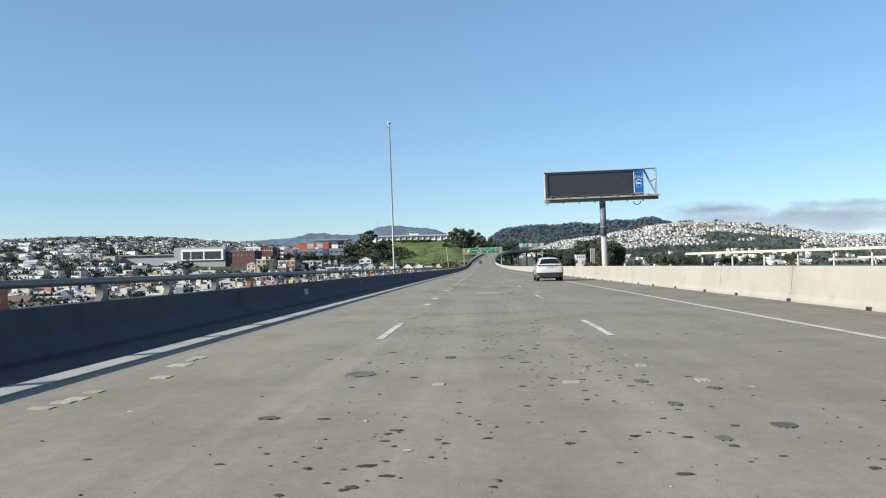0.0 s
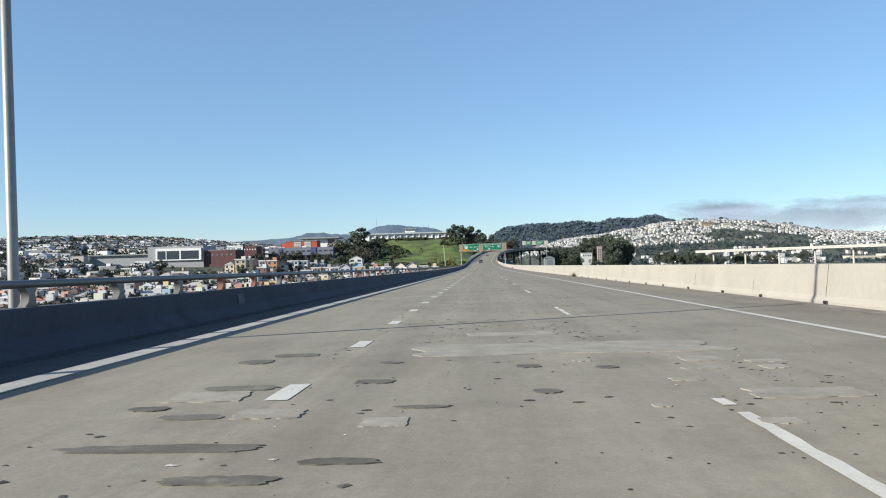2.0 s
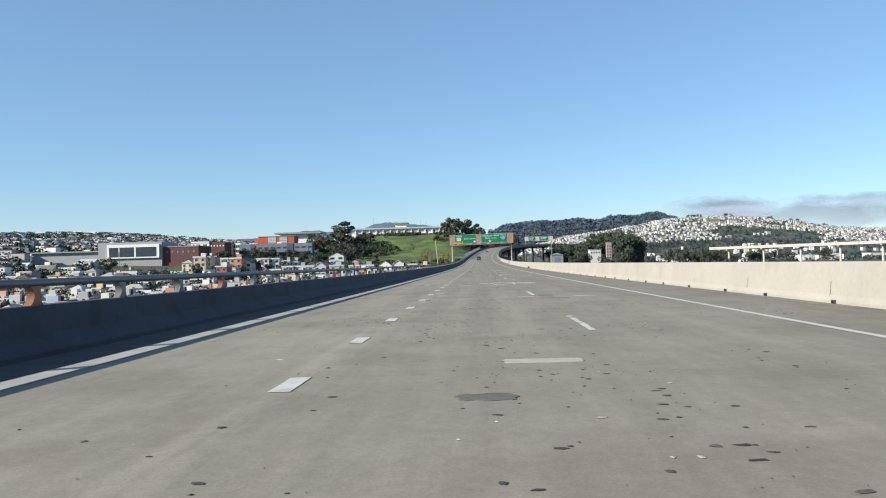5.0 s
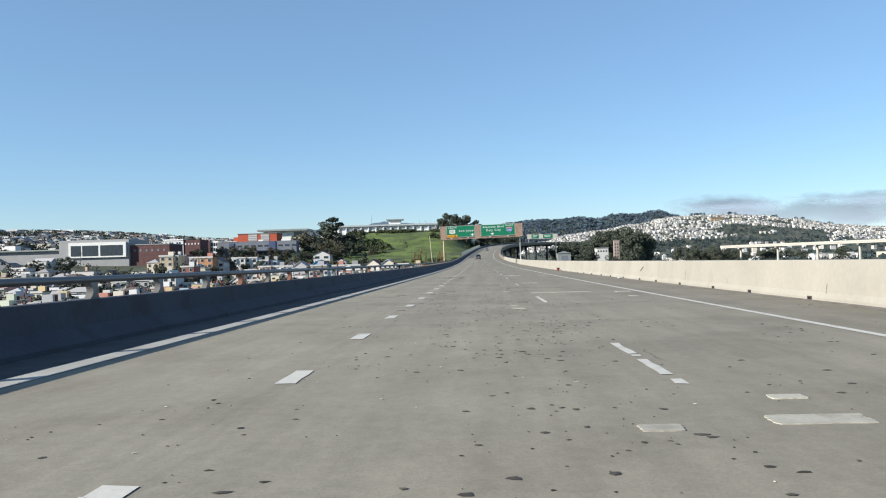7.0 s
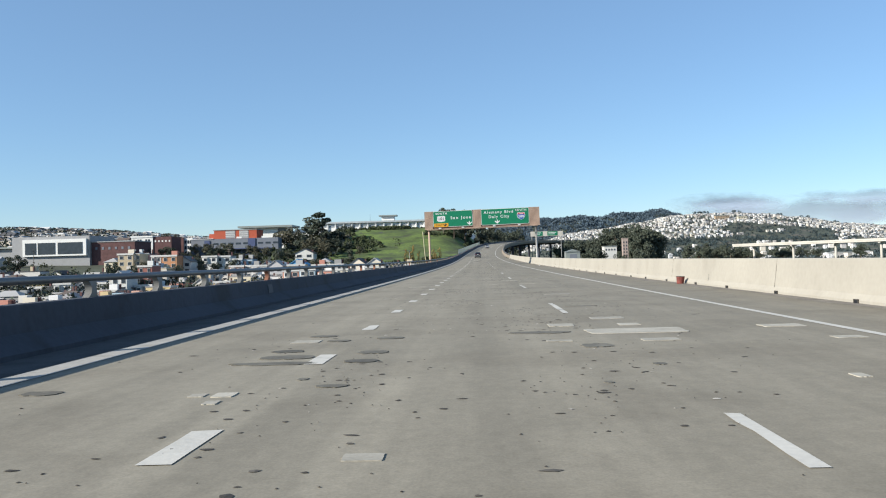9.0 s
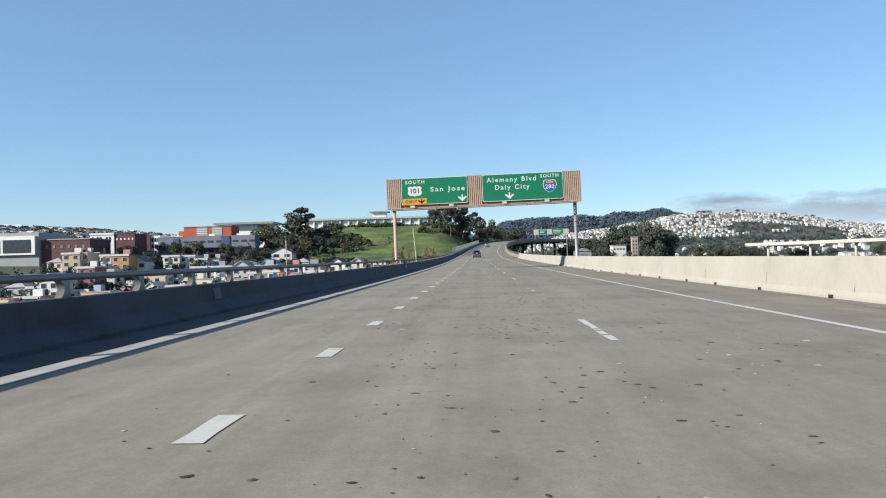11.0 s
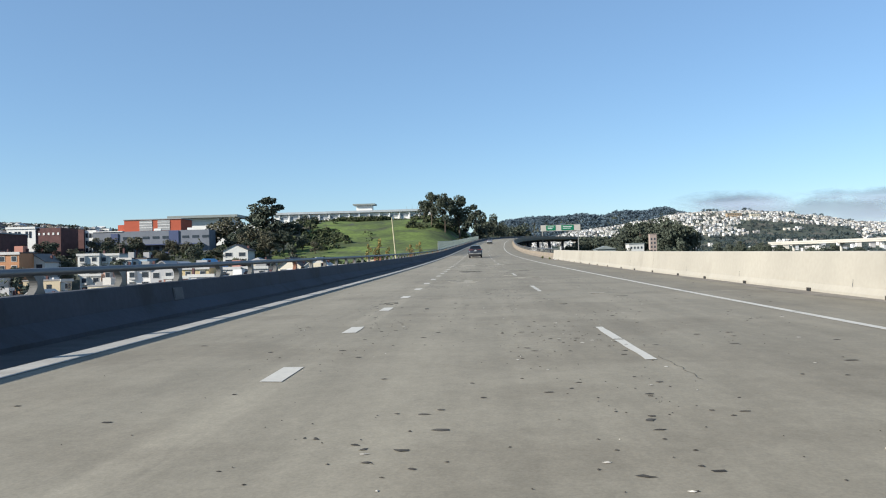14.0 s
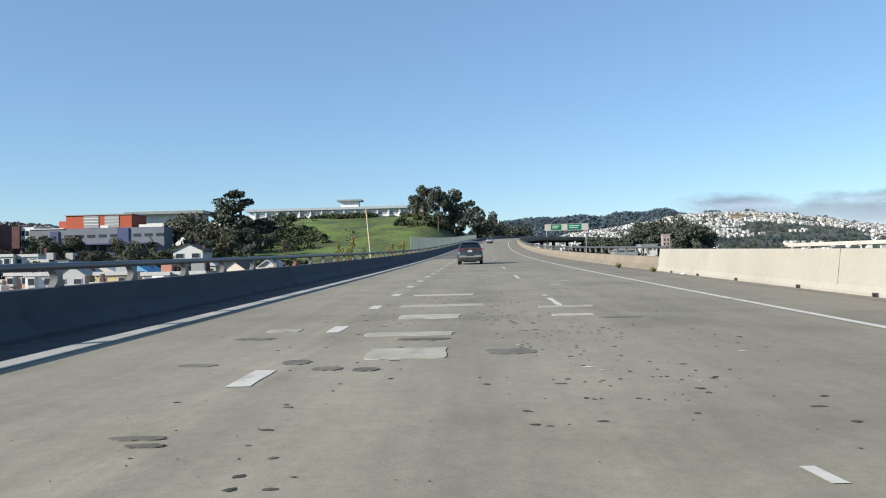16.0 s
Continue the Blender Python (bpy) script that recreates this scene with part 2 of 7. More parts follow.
M_BARK = material("bark", (0.10, 0.075, 0.055), 0.95, var=0.3, scale=1.5, fine=12.0)
# Distance haze is mixed as blue into the next three base colours.
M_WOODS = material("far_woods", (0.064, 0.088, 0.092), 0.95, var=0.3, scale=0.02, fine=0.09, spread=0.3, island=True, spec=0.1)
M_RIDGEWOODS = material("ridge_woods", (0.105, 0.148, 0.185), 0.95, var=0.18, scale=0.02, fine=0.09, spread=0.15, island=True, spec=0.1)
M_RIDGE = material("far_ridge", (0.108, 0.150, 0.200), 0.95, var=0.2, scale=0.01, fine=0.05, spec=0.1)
M_PLAIN = material("valley_floor", (0.062, 0.074, 0.046), 0.95, var=0.35, scale=0.02, fine=0.3, stain=(0.125, 0.115, 0.085), stain_scale=0.016, stain_at=0.52)


# ---- building helpers ----
class Build:
    """Collects vertices and faces, then makes one mesh."""

    def __init__(self):
        self.v, self.f, self.m = [], [], []

    def add(self, verts, faces, mat=0):
        o = len(self.v)
        self.v.extend(tuple(p) for p in verts)
        self.f.extend(tuple(i + o for i in q) for q in faces)
        self.m.extend([mat] * len(faces))
        return self

    def box(self, x0, x1, y0, y1, z0, z1, mat=0, turn=None):
        vs = [(x, y, z) for x in (x0, x1) for y in (y0, y1) for z in (z0, z1)]
        if turn is not None:
            vs = [turn @ Vector(p) for p in vs]
        return self.add(vs, [(0, 1, 3, 2), (4, 6, 7, 5), (0, 4, 5, 1), (2, 3, 7, 6), (0, 2, 6, 4), (1, 5, 7, 3)], mat)

    def tube(self, a, b, r0, r1=None, sides=12, mat=0, caps=True):
        a, b, r1 = Vector(a), Vector(b), r0 if r1 is None else r1
        q = (b - a).to_track_quat("Z", "Y").to_matrix()
        vs = []
        for c, r in ((a, r0), (b, r1)):
            for i in range(sides):
                t = 2 * math.pi * i / sides
                vs.append(c + q @ Vector((r * math.cos(t), r * math.sin(t), 0)))
        fs = [(i, (i + 1) % sides, sides + (i + 1) % sides, sides + i) for i in range(sides)]
        if caps:
            fs += [tuple(range(sides))[::-1], tuple(range(sides, 2 * sides))]
        return self.add(vs, fs, mat)

    def grid(self, rows, mat=0, wrap=False):
        """A skin over rows of points, all of one length."""
        w = len(rows[0])
        fs = []
        for i in range(len(rows) - 1):
            for j in range(w if wrap else w - 1):
                k = (j + 1) % w
                fs.append((i * w + j, i * w + k, (i + 1) * w + k, (i + 1) * w + j))
        return self.add([p for r in rows for p in r], fs, mat)

    def mesh(self, name, mats, smooth=False):
        me = bpy.data.meshes.new(name)
        me.from_pydata(self.v, [], self.f)
        for m in mats if isinstance(mats, (list, tuple)) else [mats]:
            me.materials.append(m)
        me.polygons.foreach_set("material_index", self.m)
        if smooth:
            me.polygons.foreach_set("use_smooth", [True] * len(self.f))
        me.update()
        return me


def part(name, shape, mats, parent=None, label="", smooth=False, at=None):
    """One mesh object from a Build (or a ready mesh), under a thing or part."""
    me = shape.mesh(name, mats, smooth) if isinstance(shape, Build) else shape
    ob = new(name, me)
    if at is not None:
        ob.matrix_basis = at
    if parent is not None:
        ob.parent = parent
    if label:
        ob["label"] = label
    return ob


def base(name, label, category, group="", kind="", at=None):
    """An Empty that stands for a whole thing."""
    ob = tagged(new(name), label, category, group, kind)
    ob.empty_display_size = 0.3
    if at is not None:
        ob.matrix_basis = at
    return ob


def smooth01(t):
    t = min(1.0, max(0.0, t))
    return t * t * (3 - 2 * t)


# ---- the road's line ----
_KY = (405.8, 500.0, 588.0, 700.0, 800.0, 900.0, 1000.0, 1100.0, 1250.0)
_KX = (-0.584, -0.45, 1.4, 6.5, 16.0, 32.0, 58.0, 98.0, 180.0)
_KZ = (1.083, 2.85, 5.6, 9.8, 13.3, 16.3, 18.6, 20.0, 21.0)


def _hermite(ks, y, first):
    i = max(0, min(len(_KY) - 2, sum(1 for q in _KY if q <= y) - 1))

    def slope(j):
        if j == 0:
            return first
        if j == len(_KY) - 1:
            return (ks[j] - ks[j - 1]) / (_KY[j] - _KY[j - 1])
        return (ks[j + 1] - ks[j - 1]) / (_KY[j + 1] - _KY[j - 1])
    h = _KY[i + 1] - _KY[i]
    t = (y - _KY[i]) / h
    a, b, c, d = 2 * t**3 - 3 * t**2 + 1, t**3 - 2 * t**2 + t, -2 * t**3 + 3 * t**2, t**3 - t**2
    return a * ks[i] + b * h * slope(i) + c * ks[i + 1] + d * h * slope(i + 1)


def line(y):
    """The middle of the travelled lane: x and z at a distance y."""
    if y <= 405.8:
        return -0.606e-5 * y * y + 0.62e-8 * y**3, -1.437e-5 * y * y + 5.162e-8 * y**3
    return _hermite(_KX, y, -0.00186), _hermite(_KZ, y, 0.01385)


def on_road(off, y, up=0.0):
    """A place off metres to the right of the line, square to it."""
    x, z = line(y)
    x2, z2 = line(y + 0.5)
    s = (x2 - x) / 0.5
    n = math.hypot(1, s)
    return Vector((x + off / n, y - off * s / n, z + up))


def along(y):
    x, z = line(y)
    x2, z2 = line(y + 0.5)
    return math.degrees(math.atan2(-(x2 - x), 0.5))


def stations(y0, y1):
    ys, y = [], y0
    while y < y1 - 1e-6:
        ys.append(y)
        y += 6.0 if y < 400 else 8.0
    return ys + [y1]


def sweep(profile, y0, y1, mat=0, b=None, closed=True):
    """A profile of (off, up) drawn along the road."""
    b = b or Build()
    rows = [[on_road(o, y, u) for o, u in profile] for y in stations(y0, y1)]
    b.grid(rows, mat, wrap=closed)
    n = len(profile)
    if closed:
        b.add(rows[0], [tuple(range(n))], mat).add(rows[-1], [tuple(range(n))[::-1]], mat)
    return b


Y0, Y1 = -70.0, 1240.0
L_BASE, R_BASE, WALL_END = -5.95, 8.02, 441.5

road = base("road", "pale grey concrete freeway deck with worn patches", "road", kind="structure")
DECK = [(-6.9, 0.0), (8.6, 0.0), (8.6, -1.6), (5.5, -2.2), (-3.8, -2.2), (-6.9, -1.6)][::-1]
deck = part("deck", sweep(DECK, Y0, Y1), M_DECK, road)
lane_uv = deck.data.uv_layers.new(name="lane")
for _l in deck.data.loops:
    lane_uv.data[_l.index].uv = (DECK[_l.vertex_index % len(DECK)][0], 0.0)

SHAPE_L = [(-5.95, 0.0), (-5.95, 0.08), (-6.27, 0.30), (-6.34, 0.675), (-6.36, 0.695), (-6.62, 0.695), (-6.64, 0.675), (-6.64, -0.6), (-6.2, -0.6)]
barrier_left = base("barrier_left", "weathered grey concrete freeway barrier, darkened as if in shade, with a steel tube rail", "barrier", kind="structure")
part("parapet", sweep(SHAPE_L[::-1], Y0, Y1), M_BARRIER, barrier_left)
RAIL = [(-6.50 + 0.075 * math.cos(t * math.pi / 6), 1.02 + 0.060 * math.sin(t * math.pi / 6)) for t in range(12)]
part("tube_rail", sweep(RAIL, Y0, Y1), M_RAIL, barrier_left, "grey oval steel tube rail", smooth=True)

wall_right = base("barrier_right", "tall pale tan concrete parapet wall", "barrier", kind="structure")
SHAPE_R = [(8.02, 0.0), (8.02, 0.07), (8.10, 0.20), (8.19, 0.93), (8.22, 0.96), (8.44, 0.96), (8.46, 0.93), (8.46, -0.6), (8.1, -0.6)]
part("parapet", sweep(SHAPE_R, Y0, WALL_END), M_WALL_R, wall_right)
LOW_R = [(-(o) + 2.05, u * 0.86) for o, u in SHAPE_L]
barrier_far = base("barrier_right_low", "low tan concrete barrier with a steel tube rail", "barrier", kind="structure")
part("parapet", sweep(LOW_R, WALL_END + 0.3, Y1), M_TANBAR, barrier_far)
part("tube_rail", sweep([(-o + 2.05, u) for o, u in RAIL][::-1], WALL_END + 0.05, Y1), M_RAIL, barrier_far, smooth=True)


# ---- ground ----
HOUSE_HILL = ((100, 10), (215, 62), (315, 86), (412, 96), (529, 114), (665, 136), (761, 139), (857, 140), (971, 133), (1066, 119), (1255, 92), (1382, 82), (1700, 76), (2200, 50), (3000, 0))
WOOD_RIDGE = ((0, 166), (197, 178), (330, 186), (420, 182), (499, 192), (590, 182), (676, 200), (790, 199), (872, 212), (940, 190), (1010, 150), (1150, 60), (1300, 0))


def profile_at(knots, x):
    """A skyline through a few (x, height) knots."""
    if x <= knots[0][0]:
        return knots[0][1]
    for (a, p), (b, q) in zip(knots, knots[1:]):
        if x < b:
            return p + (q - p) * smooth01((x - a) / (b - a))
    return knots[-1][1]


def height(x, y):
    """The land round the viaduct."""
    h = -15.0 + 22.0 * smooth01((y - 470 - 50 * smooth01((x + 150) / 60)) / (260 - 50 * smooth01((x + 150) / 60))) * (1.0 - 0.78 * smooth01((x - 8) / 50) * smooth01((2400 - y) / 900))
    h += 21.0 * math.exp(-0.5 * (((x + 470) / 130) ** 2 + ((y - 930) / 220) ** 2))
    h += 19.0 * math.exp(-0.5 * (((x + 400) / 230) ** 2 + ((y - 1330) / 200) ** 2))
    h += 18.5 * smooth01((y - 690) / 130) * smooth01((-x - 2 + max(0, y - 700) * 0.04) / 26) * smooth01((x + 165) / 70) * smooth01((1250 - y) / 200)
    h += (profile_at(HOUSE_HILL, x * 3050 / max(1500, y)) - 7) * math.exp(-0.5 * ((y - 3150) / (620 if y < 3150 else 300)) ** 2)
    h += 10.5 * math.exp(-0.5 * (((x + 610) / 130) ** 2 + ((y - 1330) / 220) ** 2))
    h += 23.0 * math.exp(-0.5 * (((x + 800) / 240) ** 2 + ((y - 1350) / 330) ** 2))
    h += (profile_at(WOOD_RIDGE, x) + 3 * math.sin(x / 31)) * smooth01((x + 120) / 260) * math.exp(-0.5 * ((y - 4200) / 250) ** 2)
    return h


def steps(*legs):
    """Grid lines: legs of (from, to, step)."""
    out = []
    for a, b, d in legs:
        n = round((b - a) / d)
        out += [a + (b - a) * i / n for i in range(n)]
    return out + [legs[-1][1]]


xs = steps((-3600, -520, 80), (-520, 320, 12), (320, 3600, 80))
ys = steps((-600, 200, 50), (200, 1200, 12), (1200, 4900, 46))
sheet_of_land = Build().grid([[(x, y, height(x, y)) for x in xs] for y in ys])
ground = tagged(part("ground", sheet_of_land, M_PLAIN, smooth=True), "dry grey-green valley floor with distant hills", "ground", kind="structure")


# ---- lane markings, joints, patches ----
def slab(parent, name, mat, off, y, wide, long, up=0.004, thick=0.006, ragged=0.0, seed=0, label=""):
    """A thin low piece lying on the deck, with an uneven outline if ragged."""
    rnd = random.Random(seed)
    n = 44
    rim = []
    edge_of = [rnd.random() for _ in range(n)]
    edge_of = [0.5 * edge_of[i] + 0.25 * edge_of[i - 1] + 0.25 * edge_of[(i + 1) % n] for i in range(n)]
    if ragged > 0.5:
        long = min(long, 0.62)
    for i in range(n):
        t = 2 * math.pi * (i + 0.5) / n
        c, s = math.cos(t), math.sin(t)
        k = (abs(c) ** 24 + abs(s) ** 24) ** (1 / 24) if ragged < 0.5 else (abs(c) ** 3 + abs(s) ** 3) ** (1 / 3)
        r = 1.0 - ragged * 0.5 * edge_of[i]
        rim.append((off + wide / 2 * c / k * r, y + long / 2 * s / k * (1.0 - ragged * (0.10 * rnd.random() + 0.6 * edge_of[(i + 11) % n]))))
    top = [on_road(a, q, up + thick) for a, q in rim]
    low = [on_road(a, q, up - 0.02) for a, q in rim]
    b = Build().add(top, [tuple(range(n))])
    b.add(top + low, [(i, n + i, n + (i + 1) % n, (i + 1) % n) for i in range(n)])
    return part(name, b, mat, parent, label)


def stripe(parent, name, off, y0, y1, wide, worn=0.0, seed=0):
    """A painted lane dash with frayed ends and, where worn, bites out of its edges."""
    rnd = random.Random(seed)
    n = max(2, int((y1 - y0) / 0.3))
    rows = []
    for i in range(n + 1):
        y = y0 + (y1 - y0) * i / n
        a = wide / 2 * (1 - worn * rnd.random() * (1 if rnd.random() < 0.4 else 0.1))
        c = wide / 2 * (1 - worn * rnd.random() * (1 if rnd.random() < 0.4 else 0.1))
        j = rnd.uniform(-0.02, 0.02) if i in (0, n) else 0
        rows.append([on_road(off - a, y + j, 0.006), on_road(off + c, y - j, 0.006)])
    b = Build()
    gaps = [y0 + (y1 - y0) * rnd.uniform(0.2, 0.9) for _ in range(2)] if y1 - y0 > 2 else []
    for i in range(n):
        if rnd.random() < (worn - 0.35) * 1.2:
            continue
        lo, hi = y0 + (y1 - y0) * i / n, y0 + (y1 - y0) * (i + 1) / n
        cut = [g for g in gaps if lo <= g < hi]
        if cut and hi - lo > 0.2:
            near, far = (max(0.02, (cut[0] - 0.05 - lo) / (hi - lo)), min(0.98, (cut[0] + 0.05 - lo) / (hi - lo)))
            b.grid([rows[i], [p.lerp(q, near) for p, q in zip(rows[i], rows[i + 1])]])
            b.grid([[p.lerp(q, far) for p, q in zip(rows[i], rows[i + 1])], rows[i + 1]])
        else:
            b.grid([rows[i], rows[i + 1]])
    if not b.f:
        b.grid(rows[:2])
    return part(name, b, M_PAINT, parent)


for k in range(-5, 62):
    y = 12.21 + 14.63 * k
    worn = 0.97 if k in (20, 21) else (0.85 if k == 27 else 0.50 if k in (26, 22, 15) else 0.42 + 0.08 * math.sin(k * 2.3))
    stripe(road, "lane_dash", 1.83, y, y + 3.66, 0.125, worn, 100 + k)
    if k < 1:
        stripe(road, "lane_dash", -1.84, y, y + 3.66, 0.13, 0.2, 300 + k)
for k in range(0, 150):
    if k == 2:
        continue
    y = 23.41 + 4.58 * k
    stripe(road, "drop_dash", -1.85, y, y + 0.96, 0.215, 0.12 + 0.1 * (k % 3 == 0), 500 + k)
edge = Build()
edge.grid([[on_road(5.35, y, 0.006), on_road(5.50, y, 0.006)] for y in stations(Y0, Y1)])
part("edge_line", edge, M_PAINT, road, "continuous white edge line")
# Pale line widened to paint the sunlit gap between parapet and rail shadows.
edge = Build()
edge.grid([[on_road(-5.10, y, 0.006), on_road(-4.72, y, 0.006)] for y in stations(Y0, Y1)])
part("edge_line", edge, M_PAINT_SUNLIT, road, "worn white edge line widened to paint the sunlit gap beside the barrier")
# This strip lays the parapet's shade on the deck as colour.
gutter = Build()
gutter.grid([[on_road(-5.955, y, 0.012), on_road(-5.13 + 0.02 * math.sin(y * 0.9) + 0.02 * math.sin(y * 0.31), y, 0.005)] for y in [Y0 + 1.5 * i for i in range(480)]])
part("gutter_grit", gutter, M_GUTTER_L, road, "dark strip painting the barrier's shade along its foot")
gutter = Build()
gutter.grid([[on_road(7.62 + 0.14 * math.sin(y * 0.7) + 0.1 * math.sin(y * 0.23), y, 0.005), on_road(8.03, y, 0.012)] for y in [Y0 + 1.5 * i for i in range(360)]])
part("gutter_grit", gutter, M_SHOULDER_DIRT, road, "brown grit along the foot of the wall")
for k in range(0, 6):
    y = 31.65 + 172.25 * k
    j = Build()
    rows = [[on_road(-5.95 + 14 * i / 40, y + 0.04 * math.sin(i * 1.7) + 0.02 * math.sin(i * 5.1) - d, 0.005) for d in ((0.026, -0.026) if k == 0 else (0.012 + 0.006 * math.sin(i * 3.3), -0.012))] for i in range(41)]
    j.grid(rows)
    part("expansion_joint", j, M_CHIP, road, "dark ragged expansion joint")
    for d, far in ((-0.55, -0.04), (0.04, 0.5)) if k == 0 else ((-0.22, -0.03),):
        h = Build().grid([[on_road(-5.2 + 13.0 * i / 52, y + d - 0.03 * math.sin(i * 2.9), 0.0025), on_road(-5.2 + 13.0 * i / 52, y + far + 0.03 * math.sin(i * 4.3), 0.0025)] for i in range(53)])
        part("joint_header", h, M_HEADER, road, "paler concrete strip along a joint")

# off, y, wide, long, tone
ZONE_A = [
    (0.12, 33.4, 1.07, 1.32, "l"), (0.73, 33.4, 0.40, 1.10, "m"), (0.83, 34.1, 0.46, 0.33, "p"), (-1.06, 34.0, 0.26, 0.24, "d"), (-0.81, 33.8, 0.27, 0.29, "d"),
    (1.03, 33.1, 0.23, 0.21, "d"), (0.89, 32.4, 0.29, 0.20, "d"), (-2.20, 33.9, 0.22, 0.70, "d"), (-2.01, 34.9, 0.34, 0.31, "d"), (-1.94, 35.7, 0.26, 0.17, "d"),
    (-2.53, 37.9, 0.39, 0.43, "d"), (1.16, 35.2, 0.16, 0.18, "d")]
ZONE_A2 = [
    (-1.89, 33.4, 0.51, 1.18, "p"), (-1.21, 33.1, 0.76, 0.53, "p"), (-0.62, 33.2, 0.43, 0.66, "m"), (0.27, 32.4, 1.31, 0.61, "m"), (2.06, 32.7, 0.41, 0.98, "p"),
    (-1.16, 35.9, 1.30, 0.29, "p"), (-0.12, 45.6, 1.93, 0.35, "p"), (-1.75, 39.1, 0.72, 0.40, "d"), (-2.54, 39.8, 0.84, 0.59, "p"), (-1.58, 43.3, 1.76, 0.73, "d"),
    (4.52, 43.2, 0.68, 0.83, "p"), (0.97, 41.5, 0.66, 0.47, "d")]
ZONE_B = [
    (-3.91, 6.6, 0.19, 0.17, "l"), (-3.95, 7.0, 0.16, 0.18, "l"), (-3.98, 6.1, 0.22, 0.14, "l"), (-3.94, 6.4, 0.19, 0.15, "l"), (-3.96, 9.9, 0.21, 0.35, "l"),
    (-3.90, 9.1, 0.26, 0.30, "l"), (-3.69, 8.0, 0.20, 0.23, "l"), (-3.96, 9.7, 0.12, 0.26, "l"), (-0.63, 7.2, 0.12, 0.15, "l"), (0.65, 7.2, 0.17, 0.15, "l"),
    (1.90, 7.2, 0.13, 0.19, "l"), (1.55, 8.4, 0.13, 0.20, "l"), (-1.51, 8.0, 0.37, 0.55, "d"), (-1.85, 5.5, 0.19, 0.16, "d"), (1.31, 7.2, 0.14, 0.23, "d"),
    (1.33, 5.9, 0.12, 0.21, "d"), (1.33, 4.6, 0.12, 0.19, "d"), (1.86, 5.0, 0.19, 0.24, "d"), (1.86, 6.7, 0.15, 0.16, "d"), (-0.61, 9.5, 0.15, 0.31, "d")]
ZONE_C = [
    (-2.11, 58.2, 1.53, 0.29, "d"), (-1.49, 57.4, 0.74, 0.24, "d"), (-0.90, 57.8, 0.55, 0.19, "d"), (-2.82, 59.7, 0.39, 0.27, "d"), (-2.32, 59.3, 0.57, 0.27, "d"),
    (-2.38, 60.8, 0.83, 0.41, "d"), (-1.13, 61.1, 0.48, 0.36, "d"), (-0.56, 59.6, 0.50, 0.16, "d"), (0.08, 63.6, 0.80, 0.55, "d"), (0.44, 62.1, 0.31, 0.35, "d"),
    (0.50, 60.3, 0.29, 0.32, "d"), (1.26, 61.9, 0.28, 0.28, "d"), (-2.49, 63.7, 0.70, 0.49, "d"), (-1.14, 62.7, 0.31, 0.29, "d"), (-2.84, 63.0, 0.48, 0.55, "d")]
ZONE_C2 = [
    (-1.73, 59.4, 0.59, 0.49, "p"), (-0.78, 59.0, 0.37, 0.39, "p"), (0.39, 66.4, 1.55, 0.66, "p"), (1.03, 64.0, 4.29, 1.68, "p"), (2.61, 60.0, 1.02, 0.59, "p"),
    (2.19, 61.7, 0.39, 0.22, "p"), (2.41, 62.5, 0.49, 0.54, "p"), (1.85, 60.9, 0.33, 0.26, "p"), (1.98, 58.8, 0.31, 0.24, "p"), (1.32, 59.5, 0.15, 0.18, "p"),
    (3.03, 62.2, 0.43, 0.31, "p"), (2.95, 61.7, 0.27, 0.36, "p"), (-2.51, 60.3, 0.74, 0.65, "p"), (1.07, 62.6, 0.22, 0.34, "p"), (-1.10, 48.6, 0.90, 0.35, "p"),
    (3.10, 49.5, 0.80, 0.30, "d"), (2.20, 52.0, 0.70, 0.40, "p"), (0.60, 46.4, 0.80, 0.35, "p")]
ZONE_D = [
    (-0.79, 172.6, 0.61, 0.43, "l"), (0.74, 172.6, 0.45, 0.28, "l"), (0.99, 173.5, 0.56, 0.32, "l"), (1.42, 174.3, 0.45, 0.31, "l"), (0.78, 175.2, 0.46, 0.44, "l"),
    (0.39, 176.0, 0.80, 0.54, "l"), (0.21, 177.0, 0.48, 0.54, "l"), (1.00, 178.2, 0.44, 0.44, "l"), (1.20, 177.7, 0.37, 0.73, "l"), (2.15, 176.4, 1.56, 0.38, "l"),
    (2.58, 175.7, 0.98, 0.67, "l"), (2.47, 175.1, 0.25, 0.30, "l"), (1.65, 175.5, 0.17, 0.54, "l"), (2.48, 173.5, 0.41, 0.51, "l"), (2.32, 173.4, 0.21, 0.22, "l")]
ZONE_D2 = [
    (-2.75, 176.2, 0.43, 0.42, "l"), (-2.19, 176.0, 0.47, 0.27, "l"), (-2.44, 177.7, 0.39, 0.35, "l"), (2.88, 174.1, 0.15, 0.36, "l"), (-2.96, 175.1, 0.27, 0.22, "l"),
    (-0.76, 176.0, 0.37, 0.50, "d"), (0.69, 174.4, 0.28, 0.25, "d"), (-0.27, 177.7, 0.40, 0.35, "d"), (0.45, 176.5, 0.27, 0.26, "d"), (-2.31, 176.4, 0.62, 0.43, "d"),
    (-3.10, 176.2, 0.30, 0.21, "d"), (-3.19, 175.1, 0.30, 0.34, "d"), (-2.60, 174.8, 0.36, 0.31, "d"), (1.24, 175.8, 0.28, 0.18, "d"), (-2.64, 175.8, 0.16, 0.15, "d"),
    (2.45, 187.0, 0.29, 0.21, "l"), (2.33, 186.1, 0.71, 0.35, "l"), (1.23, 185.9, 0.30, 0.23, "l")]
